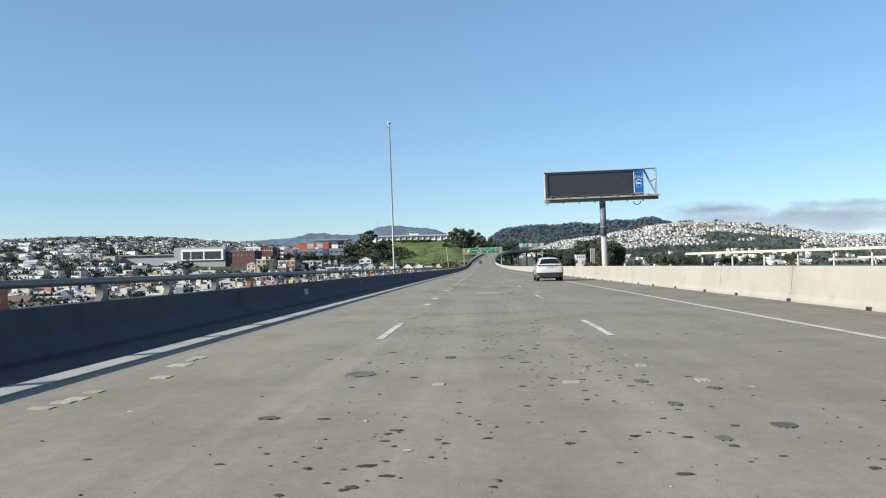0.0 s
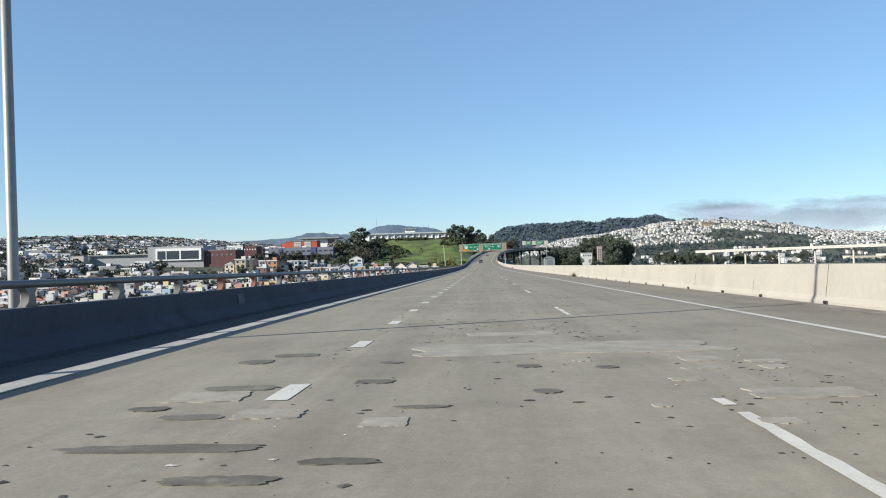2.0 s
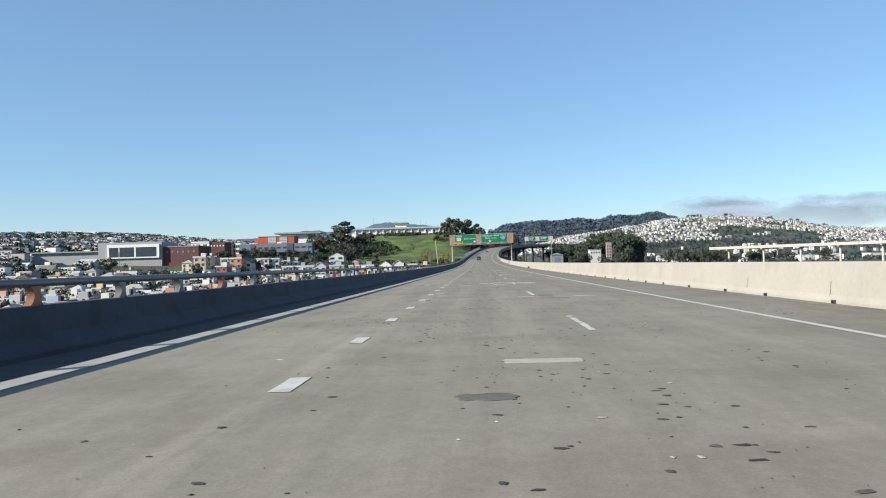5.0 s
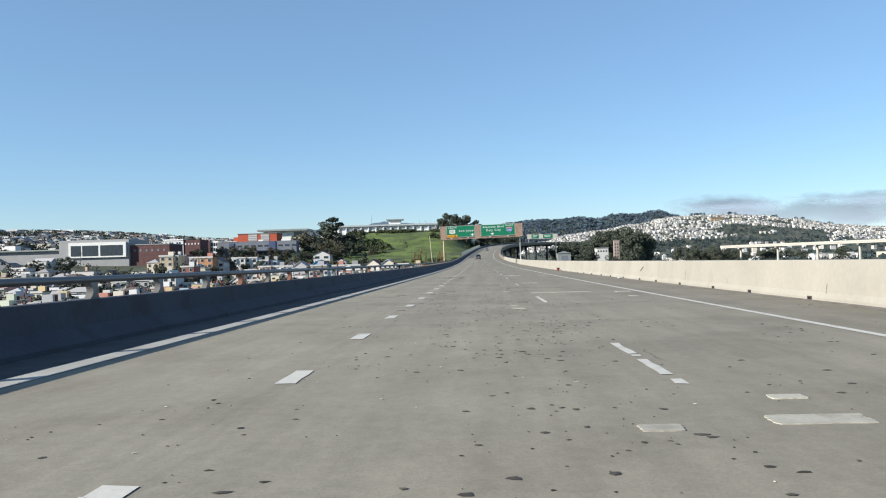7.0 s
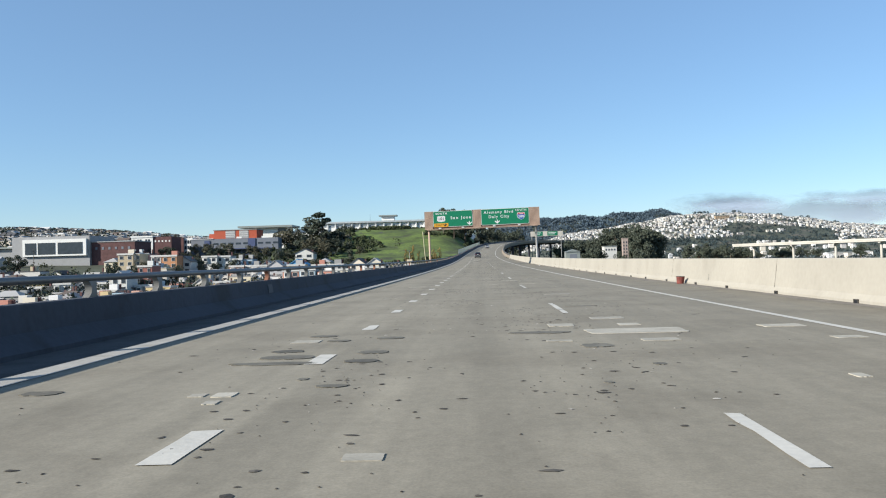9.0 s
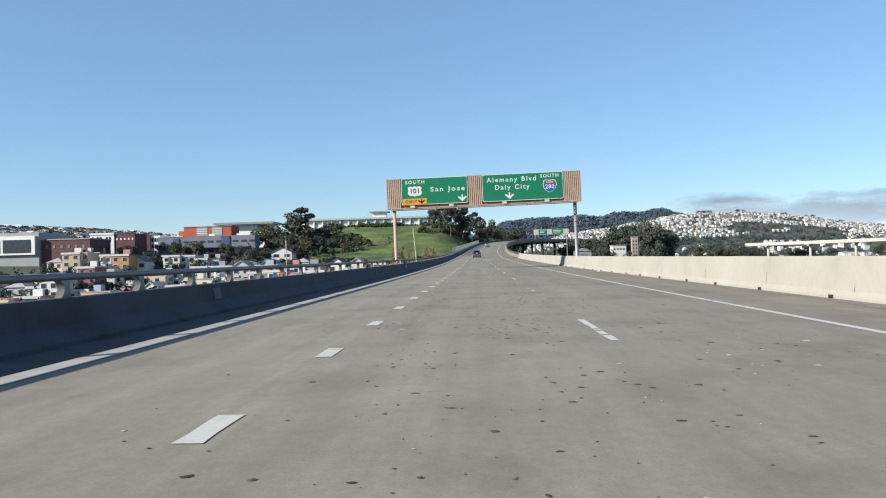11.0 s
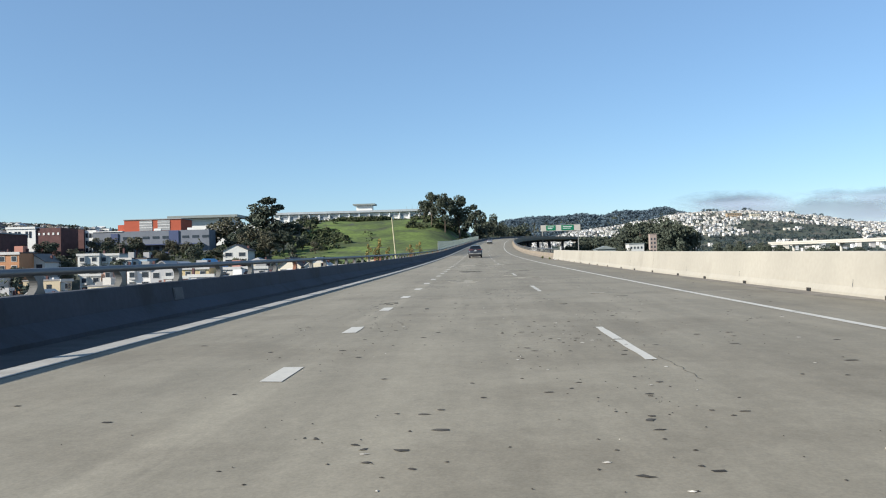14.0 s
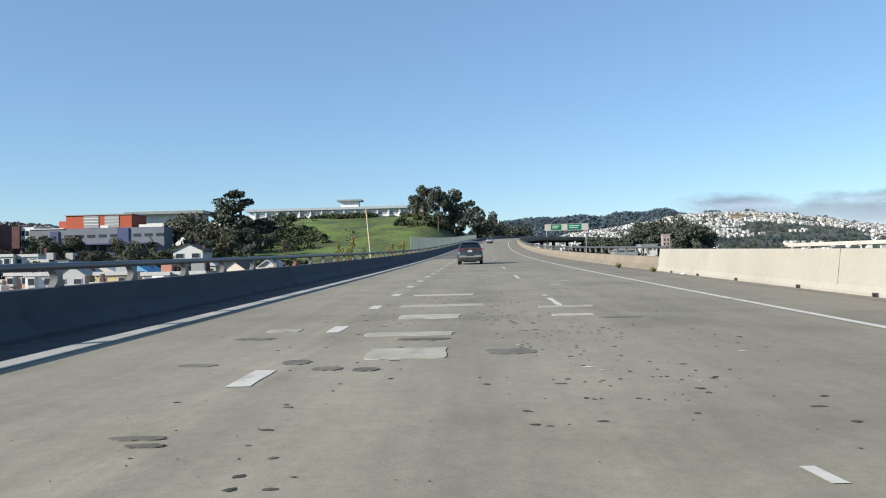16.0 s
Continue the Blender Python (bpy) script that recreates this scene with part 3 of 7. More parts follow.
ZONE_E = [
    (-2.37, 238.8, 1.16, 0.35, "d"), (-2.32, 239.4, 0.79, 0.52, "d"), (-2.47, 240.1, 0.50, 0.40, "d"), (-1.31, 239.8, 0.45, 0.43, "d"), (-1.34, 238.9, 0.46, 0.41, "d"),
    (-1.34, 237.0, 0.36, 0.23, "d"), (-1.71, 237.5, 0.12, 0.19, "d"), (-4.06, 236.9, 0.43, 0.32, "d"), (0.95, 242.0, 1.09, 0.45, "d"), (1.56, 240.0, 0.46, 0.51, "d"),
    (1.22, 236.9, 0.10, 0.15, "d"), (-1.29, 241.7, 0.47, 0.43, "d"), (-2.39, 242.2, 0.53, 0.38, "d"), (-2.03, 241.4, 0.38, 0.33, "d"), (1.94, 238.1, 0.16, 0.21, "d")]
ZONE_E2 = [
    (2.43, 242.0, 1.58, 0.89, "l"), (2.50, 240.6, 0.53, 0.36, "l"), (1.42, 243.3, 0.45, 0.55, "l"), (2.40, 244.7, 0.63, 0.54, "l"), (2.54, 243.2, 0.36, 0.43, "l"),
    (1.14, 240.7, 0.37, 0.22, "l"), (4.72, 242.3, 0.66, 0.47, "l"), (4.90, 240.4, 0.43, 0.33, "l"), (-2.46, 236.6, 0.15, 0.17, "l"), (-2.22, 236.6, 0.21, 0.26, "l"),
    (-2.21, 236.2, 0.13, 0.18, "l"), (-0.64, 234.2, 0.26, 0.19, "l"), (-2.50, 241.4, 0.43, 0.41, "l"), (3.50, 237.0, 0.13, 0.25, "l")]
ZONE_F = [
    (1.24, 114.1, 0.48, 0.33, "d"), (-2.90, 118.2, 0.52, 0.61, "d"), (-3.05, 115.9, 0.30, 0.55, "d"), (-2.45, 115.8, 0.73, 0.43, "l"), (-1.82, 109.0, 0.15, 0.13, "d"),
    (1.77, 109.1, 0.20, 0.15, "d"), (-3.05, 208.6, 0.75, 0.16, "d"), (-2.30, 210.1, 1.60, 0.62, "m"), (0.96, 200.1, 0.31, 0.17, "l"), (1.01, 199.8, 0.27, 0.16, "l"),
    (0.92, 201.2, 0.19, 0.13, "l"), (2.87, 209.1, 2.19, 0.57, "l"), (4.90, 208.4, 0.55, 0.73, "l"), (4.64, 205.1, 0.25, 0.52, "l"), (-1.88, 200.4, 0.26, 0.16, "d")]
ZONE_G = [
    (-1.06, 212.1, 0.41, 0.39, "d"), (-1.35, 210.5, 0.33, 0.20, "d"), (1.05, 210.9, 0.24, 0.16, "l"), (0.38, 218.6, 0.56, 0.46, "d"), (2.59, 221.7, 0.77, 0.69, "l"),
    (2.57, 359.3, 0.58, 0.45, "l")]
ZONE_G2 = [
    (-2.17, 210.2, 0.69, 0.21, "d"), (-2.37, 209.9, 0.66, 0.19, "d"), (-1.85, 209.7, 0.63, 0.18, "d"), (-2.77, 209.7, 0.36, 0.17, "d"), (-1.68, 210.0, 0.18, 0.13, "d"),
    (-1.88, 209.9, 0.28, 0.19, "l"), (0.85, 219.3, 0.29, 0.61, "d"), (1.23, 214.4, 0.22, 0.26, "d"), (1.78, 211.5, 0.13, 0.17, "d"), (1.10, 212.1, 0.17, 0.18, "d"),
    (-1.91, 410.8, 0.40, 0.13, "d"), (-1.78, 410.6, 0.28, 0.11, "d"), (0.56, 414.8, 0.64, 0.74, "d")]
ZONE_H = [
    (-0.89, 387.6, 0.43, 0.38, "l"), (-0.29, 387.5, 0.35, 0.62, "l"), (-0.76, 387.2, 0.67, 0.23, "d"), (-0.42, 386.6, 1.13, 0.26, "l"), (-0.35, 385.6, 0.71, 0.26, "l"),
    (-1.02, 388.3, 0.53, 0.27, "d"), (-0.50, 389.7, 0.34, 0.27, "d"), (1.98, 390.1, 0.60, 0.28, "l"), (1.92, 389.3, 0.37, 0.29, "l"), (2.56, 389.9, 0.37, 0.27, "d"),
    (1.60, 393.3, 0.64, 0.50, "l"), (-0.62, 402.4, 0.50, 0.50, "d"), (-0.30, 402.0, 0.70, 0.40, "d"), (-0.40, 401.4, 0.57, 0.41, "d"), (1.56, 401.1, 0.60, 0.42, "l"),
    (2.13, 401.2, 0.49, 0.43, "d"), (2.75, 401.1, 0.51, 0.30, "d"), (2.54, 400.6, 0.53, 0.26, "d"), (1.90, 398.8, 0.67, 0.24, "d")]
ZONE_H2 = [
    (-0.56, 398.8, 0.64, 0.27, "l"), (-0.58, 414.8, 0.94, 1.04, "l"), (-0.72, 416.9, 1.25, 0.53, "l"), (-0.49, 416.2, 0.77, 0.33, "d"), (-0.48, 422.6, 1.82, 0.68, "l"),
    (-0.61, 419.8, 1.10, 0.95, "l"), (1.91, 421.6, 1.09, 0.45, "l"), (1.80, 419.6, 0.73, 0.35, "l"), (-2.75, 416.6, 0.60, 0.36, "d"), (-1.67, 414.2, 0.33, 0.43, "d"),
    (-1.26, 413.7, 0.34, 0.30, "d"), (-0.87, 413.6, 0.28, 0.29, "d"), (-2.67, 414.1, 0.47, 0.25, "d"), (2.48, 418.9, 0.76, 0.31, "d"), (-2.61, 417.7, 0.52, 0.44, "l"),
    (-0.60, 426.5, 1.60, 0.50, "l")]
ZONE_K = [
    (-0.72, 402.1, 0.29, 0.12, "k"), (-0.69, 400.9, 0.37, 0.18, "k"), (-0.18, 401.7, 0.33, 0.13, "k"), (-0.84, 402.7, 0.32, 0.19, "k"), (0.00, 401.1, 0.52, 0.12, "k"),
    (-0.48, 401.3, 0.48, 0.19, "k"), (-0.10, 401.5, 0.27, 0.17, "k"), (-0.44, 401.9, 0.32, 0.11, "k"), (0.10, 401.6, 0.59, 0.13, "k"), (0.02, 400.9, 0.43, 0.18, "k"),
    (-0.37, 401.6, 0.40, 0.14, "k"), (-0.65, 401.1, 0.34, 0.10, "k"), (-0.83, 402.5, 0.55, 0.15, "k"), (-0.36, 400.8, 0.34, 0.12, "k"), (-0.49, 401.5, 0.32, 0.13, "k")]
ZONE_L = [
    (-2.00, 48.0, 1.08, 0.30, "d"), (-0.58, 50.9, 1.20, 0.35, "d"), (1.52, 50.9, 1.62, 0.42, "p"), (-1.78, 46.3, 0.71, 0.32, "d"), (-0.60, 45.2, 0.77, 0.37, "d"),
    (-1.49, 44.6, 0.75, 0.30, "d"), (-2.21, 45.2, 1.14, 0.31, "p"), (3.20, 48.1, 0.79, 0.45, "p"), (2.76, 46.6, 0.39, 0.78, "p"), (1.95, 46.8, 0.30, 0.11, "d"),
    (-1.28, 46.0, 0.38, 0.30, "p"), (-0.52, 46.0, 0.24, 0.17, "p"), (0.43, 44.8, 0.31, 0.16, "p")]
ZONE_M = [
    (-2.15, 373.8, 0.19, 0.24, "d"), (-2.06, 374.0, 0.15, 0.19, "d"), (-1.93, 374.1, 0.25, 0.19, "d"), (-1.96, 373.5, 0.19, 0.16, "d"), (-1.84, 373.9, 0.11, 0.12, "d"), (1.89, 372.5, 0.20, 0.22, "d"), (-0.99, 371.8, 0.09, 0.24, "k"), (3.18, 376.4, 0.43, 0.56, "p"), (-0.44, 373.5, 0.08, 0.21, "d"), (3.52, 374.8, 0.35, 0.15, "d")]
TONES = {"l": (M_PATCH_L, 0.26), "p": (M_PATCH_P, 0.40), "m": (M_PATCH_M, 0.32), "d": (M_PATCH_D, 0.62), "k": (M_CHIP, 0.75)}
for n, (off, y, wide, long, tone) in enumerate(ZONE_A + ZONE_A2 + ZONE_B + ZONE_C + ZONE_C2 + ZONE_D + ZONE_D2 + ZONE_E + ZONE_E2 + ZONE_F + ZONE_G + ZONE_G2 + ZONE_H + ZONE_H2 + ZONE_K + ZONE_L + ZONE_M):
    mat, rag = TONES[tone]
    slab(road, "patch", mat, off, y, wide, long, 0.003, 0.004 + 0.0008 * (n % 4), rag, n)
_r = random.Random(77)
for n in range(46):
    y = _r.choice([_r.uniform(121, 165), _r.uniform(248, 284), _r.uniform(430, 520)])
    tone = _r.choice("llddm")
    mat, rag = TONES[tone]
    slab(road, "patch", mat, _r.choice([-2.2, -1.0, 0.4, 1.9, 2.9]) + _r.uniform(-0.5, 0.5), y, _r.uniform(0.3, 1.0), _r.uniform(0.2, 0.5), 0.002, 0.004, rag, 900 + n)
# small spalls, crumbs and paint flecks lie everywhere between the wheel tracks
CENTRES = [(_r.choice([_r.gauss(-1.0, 0.45), _r.gauss(1.15, 0.5), _r.gauss(1.0, 0.6), _r.gauss(0.1, 0.9), _r.gauss(2.6, 0.9), _r.uniform(-4.5, 7.6)]), _r.uniform(-2, 520)) for _ in range(1100)]
for nm, mat, count, big, lab in (("deck_spalls", M_CHIP, 17000, 0.046, "small dark spalls and crumbs on the concrete deck"), ("deck_flecks", M_CHIP_L, 1900, 0.045, "pale flecks of worn paint on the deck")):
    b = Build()
    for i in range(count):
        if i % 4:
            c = _r.choice(CENTRES)
            off, y = c[0] + _r.gauss(0, 0.28), c[1] + _r.gauss(0, 0.9)
        else:
            off, y = _r.choice([_r.gauss(-1.7, 0.6), _r.gauss(0.6, 1.3), _r.uniform(-4.5, 7.6)]), _r.uniform(-2, 560)
        if not -4.6 < off < 7.6:
            continue
        size = big * (0.14 + 0.86 * _r.random() ** 2.7) * (1.7 if _r.random() < 0.02 else 1)
        w, rot = size * _r.uniform(0.9, 2.0), _r.uniform(-0.5, 0.5)
        pts = []
        for k in range(6):
            t = 2 * math.pi * k / 6 + rot
            rr = _r.uniform(0.35, 1.0)
            pts.append(on_road(off + w * math.cos(t) * rr, y + size * 1.2 * math.sin(t) * rr, 0.0035))
        b.add(pts + [on_road(off, y, 0.0085)], [(k, (k + 1) % 6, 6) for k in range(6)])
    tagged(part(nm, b, mat), lab, "road wear", kind="stuff")

for k, (off, y, long) in enumerate(((-1.95, 198.6, 1.6), (-1.70, 201.2, 1.3), (-2.05, 107.0, 1.4), (-1.66, 333.5, 0.9), (2.02, 189.4, 1.2), (1.98, 362.0, 1.6), (2.0, 70.5, 1.0))):
    b = Build()
    b.grid([[on_road(off + 0.05 * noise.noise(Vector((i * 0.35, k * 9.1, 0))) + d, y + long * i / 24, 0.004) for d in (-0.004 - 0.003 * math.sin(i * 1.9), 0.004 + 0.003 * math.sin(i * 2.7))] for i in range(25)])
    part("crack", b, M_PATCH_D, road, "thin wavy crack along the lane line")

# slim pole with a forked dark head behind the rail
spire = base("parapet_pole", "slim grey steel pole with a forked dark head on the parapet", "pole", at=Matrix.Translation(on_road(-6.50, 307.0)))
part("shaft", Build().tube((0, 0, 0.55), (0, 0, 1.55), 0.016, 0.016, 8).tube((0, 0, 1.55), (0, 0, 1.95), 0.022, 0.020, 8), M_POSTPALE, spire)
head = part("head", Build().tube((0, 0, 1.90), (0, 0, 2.00), 0.028, 0.040, 8), M_HOUSING, spire, "dark forked head")
for dx, dy, up in ((-0.085, 0.0, 2.04), (0.085, 0.0, 2.04), (-0.045, 0.05, 2.055), (0.045, -0.05, 2.055)):
    part("fork", Build().tube((0, 0, 1.985), (dx, dy, up), 0.016, 0.022, 6), M_HOUSING, head)
part("bracket", Build().box(-0.03, 0.06, -0.03, 0.03, 0.55, 0.62), M_STEEL, spire)

# ---- rails: posts, cover plates, joints ----
post = Build()
_rows = []
for i in range(9):
    t = i / 8
    half = 0.075 + 0.085 * (2 * t - 1) ** 2 + 0.02 * (1 - t)
    z = 0.68 + 0.29 * t
    lean = -0.50 + 0.02 * math.sin(t * 3.1)
    _rows.append([(lean - 0.055, -half, z), (lean + 0.055, -half + 0.02, z), (lean + 0.055, half + 0.03 * (1 - t), z), (lean - 0.055, half, z)])
post.grid(_rows, wrap=True).add(_rows[0], [(3, 2, 1, 0)]).add(_rows[-1], [(0, 1, 2, 3)])
POST, POST_RED = post.mesh("post", M_POST), post.mesh("post", M_POST_RED)
for k in range(-3, 246):
    y = 9.64 + 2.88 * k
    part("post", POST_RED if k % 9 == 4 or k % 23 == 0 else POST, None, barrier_left, at=Matrix.Translation(on_road(-6.0, y)) @ pose(0, 0, 0, 0, 0, along(y)))
for k in range(90):
    y = WALL_END + 1.2 + 2.88 * k
    part("post", POST, None, barrier_far, at=Matrix.Translation(on_road(8.05, y)) @ pose(0, 0, 0, 0, 0, along(y) + 180))
plate = Build().box(-0.012, 0.012, -0.27, 0.27, -0.13, 0.13).box(0.010, 0.02, -0.24, 0.24, -0.10, 0.10)
PLATE = plate.mesh("cover_plate", M_PLATECOVER)
PLATE_PALE = plate.mesh("cover_plate", material("pale_cover_plate", (0.34, 0.36, 0.38), 0.6, var=0.12, scale=4.0))
for y, z in ((27.3, 0.34), (40.0, 0.42), (73.9, 0.42), (110.0, 0.40), (137.5, 0.44), (183.8, 0.45), (223.5, 0.46), (254.0, 0.44), (298.85, 0.45), (329.7, 0.44), (351.15, 0.43), (372.0, 0.44)):
    part("cover_plate", PLATE_PALE if y in (27.3, 351.15) else PLATE, None, barrier_left, "pale cover plate" if y in (27.3, 351.15) else "dull grey cover plate", at=Matrix.Translation(on_road(-6.281 - (z - 0.4) * 0.175, y, z)) @ pose(0, 0, 0, 0, -9.9, along(y)))
# The black block paints the darkness inside a drain opening.
scup = Build().box(-0.045, 0.05, -0.09, 0.09, 0, 0.07, 0).box(-0.055, -0.03, -0.105, -0.088, 0, 0.085, 1).box(-0.055, -0.03, 0.088, 0.105, 0, 0.085, 1).box(-0.055, -0.03, -0.105, 0.105, 0.07, 0.088, 1)
SCUP = scup.mesh("scupper", [M_BLACK, M_CHIP])
for k in range(105):
    y = -4 + 4.26 * k + 0.3 * math.sin(k * 2.1)
    part("scupper", SCUP, None, wall_right, "small scupper with its opening painted as a black block", at=Matrix.Translation(on_road(8.045, y, 0.008)) @ pose(0, 0, 0, 0, 0, along(y)))
for k in range(72):
    y = -30 + 6.4 * k + _r.uniform(-0.8, 0.8)
    tall = _r.choice([0.35, 0.45, 0.9, 0.6, 0.3])
    b = Build()
    rows = []
    for i in range(7):
        z = 0.06 + tall * i / 6
        o = 8.02 + (0.08 * z / 0.2 if z < 0.2 else 0.08 + 0.09 * (z - 0.2) / 0.73) - 0.004
        w = 0.009 + 0.005 * math.sin(i * 2 + k)
        rows.append([on_road(o, y - w + 0.004 * math.sin(i + k), z), on_road(o, y + w + 0.004 * math.sin(i + k), z)])
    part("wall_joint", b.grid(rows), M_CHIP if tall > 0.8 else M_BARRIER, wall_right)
for y, z0, sc in ((221.0, 0.45, 1.0), (346.5, 0.5, 0.6)):
    b = Build()
    for i in range(5):
        rows = [[on_road(8.135 - 0.006, y + sc * (0.1 * i + 0.16 * j), z0 + sc * (0.24 - 0.05 * j - 0.02 * i) + d) for d in (0.0, 0.012)] for j in range(5)]
        b.grid(rows)
    part("scuff_mark", b, M_CHIP, wall_right, "dark scrape marks on the wall")

# piers under the deck
pier = Build().tube((0, 0, -26), (0, 0, -3.2), 1.1, 1.1, 16).box(-5.2, 5.2, -0.9, 0.9, -3.4, -1.9)
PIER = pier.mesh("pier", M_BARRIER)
for k in range(28):
    y = -50 + 43.1 * k
    if y < 1200:
        tagged(part("pier", PIER, None, at=Matrix.Translation(on_road(0.85, y)) @ pose(0, 0, 0, 0, 0, along(y))), "grey concrete viaduct pier under the deck", "pier", "viaduct piers", "structure")


# ---- writing ----
def words(parent, text, x, z, size, mat, y, name="lettering", wide=1.0, bold=0.0, space=1.35):
    """Letters standing upright on a sign that faces -y, centred on x."""
    cu = bpy.data.curves.new(name, "FONT")
    cu.body, cu.size, cu.align_x, cu.align_y = text, size, "CENTER", "CENTER"
    cu.extrude, cu.offset, cu.resolution_u, cu.space_character = 0.004, bold, 3, space
    tmp = new(name, cu)
    me = bpy.data.meshes.new_from_object(tmp.evaluated_get(bpy.context.evaluated_depsgraph_get()))
    bpy.data.objects.remove(tmp)
    me.materials.clear()
    me.materials.append(mat)
    # one piece for each letter: islands whose widths overlap belong together
    group = list(range(len(me.vertices)))

    def root(i):
        while group[i] != i:
            group[i] = group[group[i]]
            i = group[i]
        return i
    for e in me.edges:
        group[root(e.vertices[0])] = root(e.vertices[1])
    spans = {}
    for v in me.vertices:
        q = spans.setdefault(root(v.index), [v.co.x, v.co.x, []])
        q[0], q[1] = min(q[0], v.co.x), max(q[1], v.co.x)
        q[2].append(v.index)
    letters = []
    for lo, hi, ids in sorted(spans.values(), key=lambda q: q[0]):
        if letters and lo < letters[-1][1] - 0.005:
            letters[-1][1] = max(hi, letters[-1][1])
            letters[-1][2].update(ids)
        else:
            letters.append([lo, hi, set(ids)])
    for lo, hi, ids in letters:
        b = Build()
        order = {i: k for k, i in enumerate(sorted(ids))}
        b.add([me.vertices[i].co for i in sorted(ids)], [tuple(order[i] for i in p.vertices) for p in me.polygons if p.vertices[0] in ids])
        part("letter", b, mat, parent, at=pose(x, y, z, 90) @ Matrix.Diagonal((wide, 1, 1, 1)))


def rounded(x0, x1, z0, z1, r, y0, y1):
    pts = []
    for cx, cz, a in ((x1 - r, z1 - r, 0), (x0 + r, z1 - r, 90), (x0 + r, z0 + r, 180), (x1 - r, z0 + r, 270)):
        for i in range(6):
            t = math.radians(a + 18 * i)
            pts.append((cx + r * math.cos(t), cz + r * math.sin(t)))
    n = len(pts)
    b = Build()
    b.add([(x, y0, z) for x, z in pts], [tuple(range(n))])
    b.add([(x, y0, z) for x, z in pts] + [(x, y1, z) for x, z in pts], [(i, i + n, (i + 1) % n + n, (i + 1) % n) for i in range(n)])
    return b


def outline(pts, y0, y1):
    n = len(pts)
    b = Build().add([(x, y0, z) for x, z in pts], [tuple(range(n))])
    return b.add([(x, y0, z) for x, z in pts] + [(x, y1, z) for x, z in pts], [(i, i + n, (i + 1) % n + n, (i + 1) % n) for i in range(n)])


def arrow(x, z, s):
    return [(x + s * a, z + s * c) for a, c in ((-0.10, 0.45), (0.10, 0.45), (0.10, 0.0), (0.50, 0.26), (0.60, 0.10), (0, -0.45), (-0.60, 0.10), (-0.50, 0.26), (-0.10, 0.0))]


# ---- overhead sign gantry ----
gantry = base("sign_gantry", "tan steel sign bridge with two green guide signs", "road sign", at=Matrix.Translation((0.08, 351.5, 0)) @ pose(0, 0, 0, 0, -0.95, 0))
GX0, GX1, GZ0, GZ1 = -8.32, 8.86, 6.20, 8.79
post_l = Build().tube((-7.74, 0.35, -8), (-7.74, 0.35, 6.16), 0.15, 0.145, 20)
part("post", post_l, M_TAN, gantry, smooth=True)
post_r = Build().tube((8.28, 0.35, -8), (8.28, 0.35, 6.16), 0.16, 0.155, 20)
part("post", post_r, M_STEEL, gantry, "bare grey steel post with worn bands", smooth=True)
for z in (3.55, 3.9, 4.25, 4.3):
    part("band", Build().tube((8.28, 0.35, z), (8.28, 0.35, z + 0.09), 0.168, 0.168, 20), M_STEEL, gantry, smooth=True)
part("box_beam", Build().box(GX0, GX1, 0.20, 0.62, GZ0 - 0.02, GZ1 - 0.03), M_TAN_D, gantry)
part("bottom_rail", Build().box(GX0, GX1, -0.14, 0.66, GZ0 - 0.10, GZ0 - 0.022), M_TAN, gantry)
part("top_rail", Build().box(GX0, GX1, 0.10, 0.66, GZ1 - 0.028, GZ1 + 0.02), M_TAN, gantry)
for x in (GX0, GX1 - 0.05):
    part("end_plate", Build().box(x, x + 0.05, 0.08, 0.66, GZ0 - 0.02, GZ1 - 0.03), M_TAN, gantry)
SLAT = Build().box(-0.058, 0.058, 0.07, 0.196, GZ0 - 0.015, GZ1 - 0.035).mesh("louvre_slat", M_TAN)
for x0, x1 in ((-8.25, -7.08), (-1.06, 0.12), (7.33, 8.80)):
    n = int((x1 - x0) / 0.158)
    for i in range(n):
        part("louvre_slat", SLAT, None, gantry, at=Matrix.Translation((x0 + (i + 0.5) * (x1 - x0) / n, 0, 0)))
for i in range(10):
    x = -7.5 + 1.72 * i
    part("bracket", Build().box(x - 0.04, x + 0.04, -0.85, 0.2, GZ0 - 0.16, GZ0 - 0.10), M_TAN, gantry)
part("walkway", Build().box(GX0 + 0.5, GX1 - 0.5, -0.55, -0.50, GZ0 - 0.10, GZ0 - 0.05).box(GX0 + 0.5, GX1 - 0.5, -0.30, -0.26, GZ0 - 0.10, GZ0 - 0.05), M_TAN, gantry)
part("walkway_rail", Build().box(GX0 + 0.4, GX1 - 0.4, -0.84, -0.80, GZ0 - 0.24, GZ0 - 0.19).box(GX0 + 0.4, GX1 - 0.4, 0.10, 0.14, GZ0 - 0.24, GZ0 - 0.19), M_TAN, gantry)
WALKBAR = Build().box(-0.02, 0.02, -0.82, 0.12, GZ0 - 0.215, GZ0 - 0.185).mesh("walkway_bar", M_TAN)
for i in range(46):
    part("walkway_bar", WALKBAR, None, gantry, at=Matrix.Translation((GX0 + 0.6 + i * 0.355, 0, 0)))
LIGHT = Build().box(-0.19, 0.19, -0.95, -0.68, GZ0 - 0.09, GZ0 + 0.10).box(-0.15, 0.15, -0.68, -0.60, GZ0 - 0.05, GZ0 + 0.04).mesh("sign_light", M_WHITESHEET)
for x in (-6.0, -2.6, 2.05, 5.75):
    part("sign_light", LIGHT, None, gantry, "white box-shaped sign light", at=Matrix.Translation((x, 0, 0)))


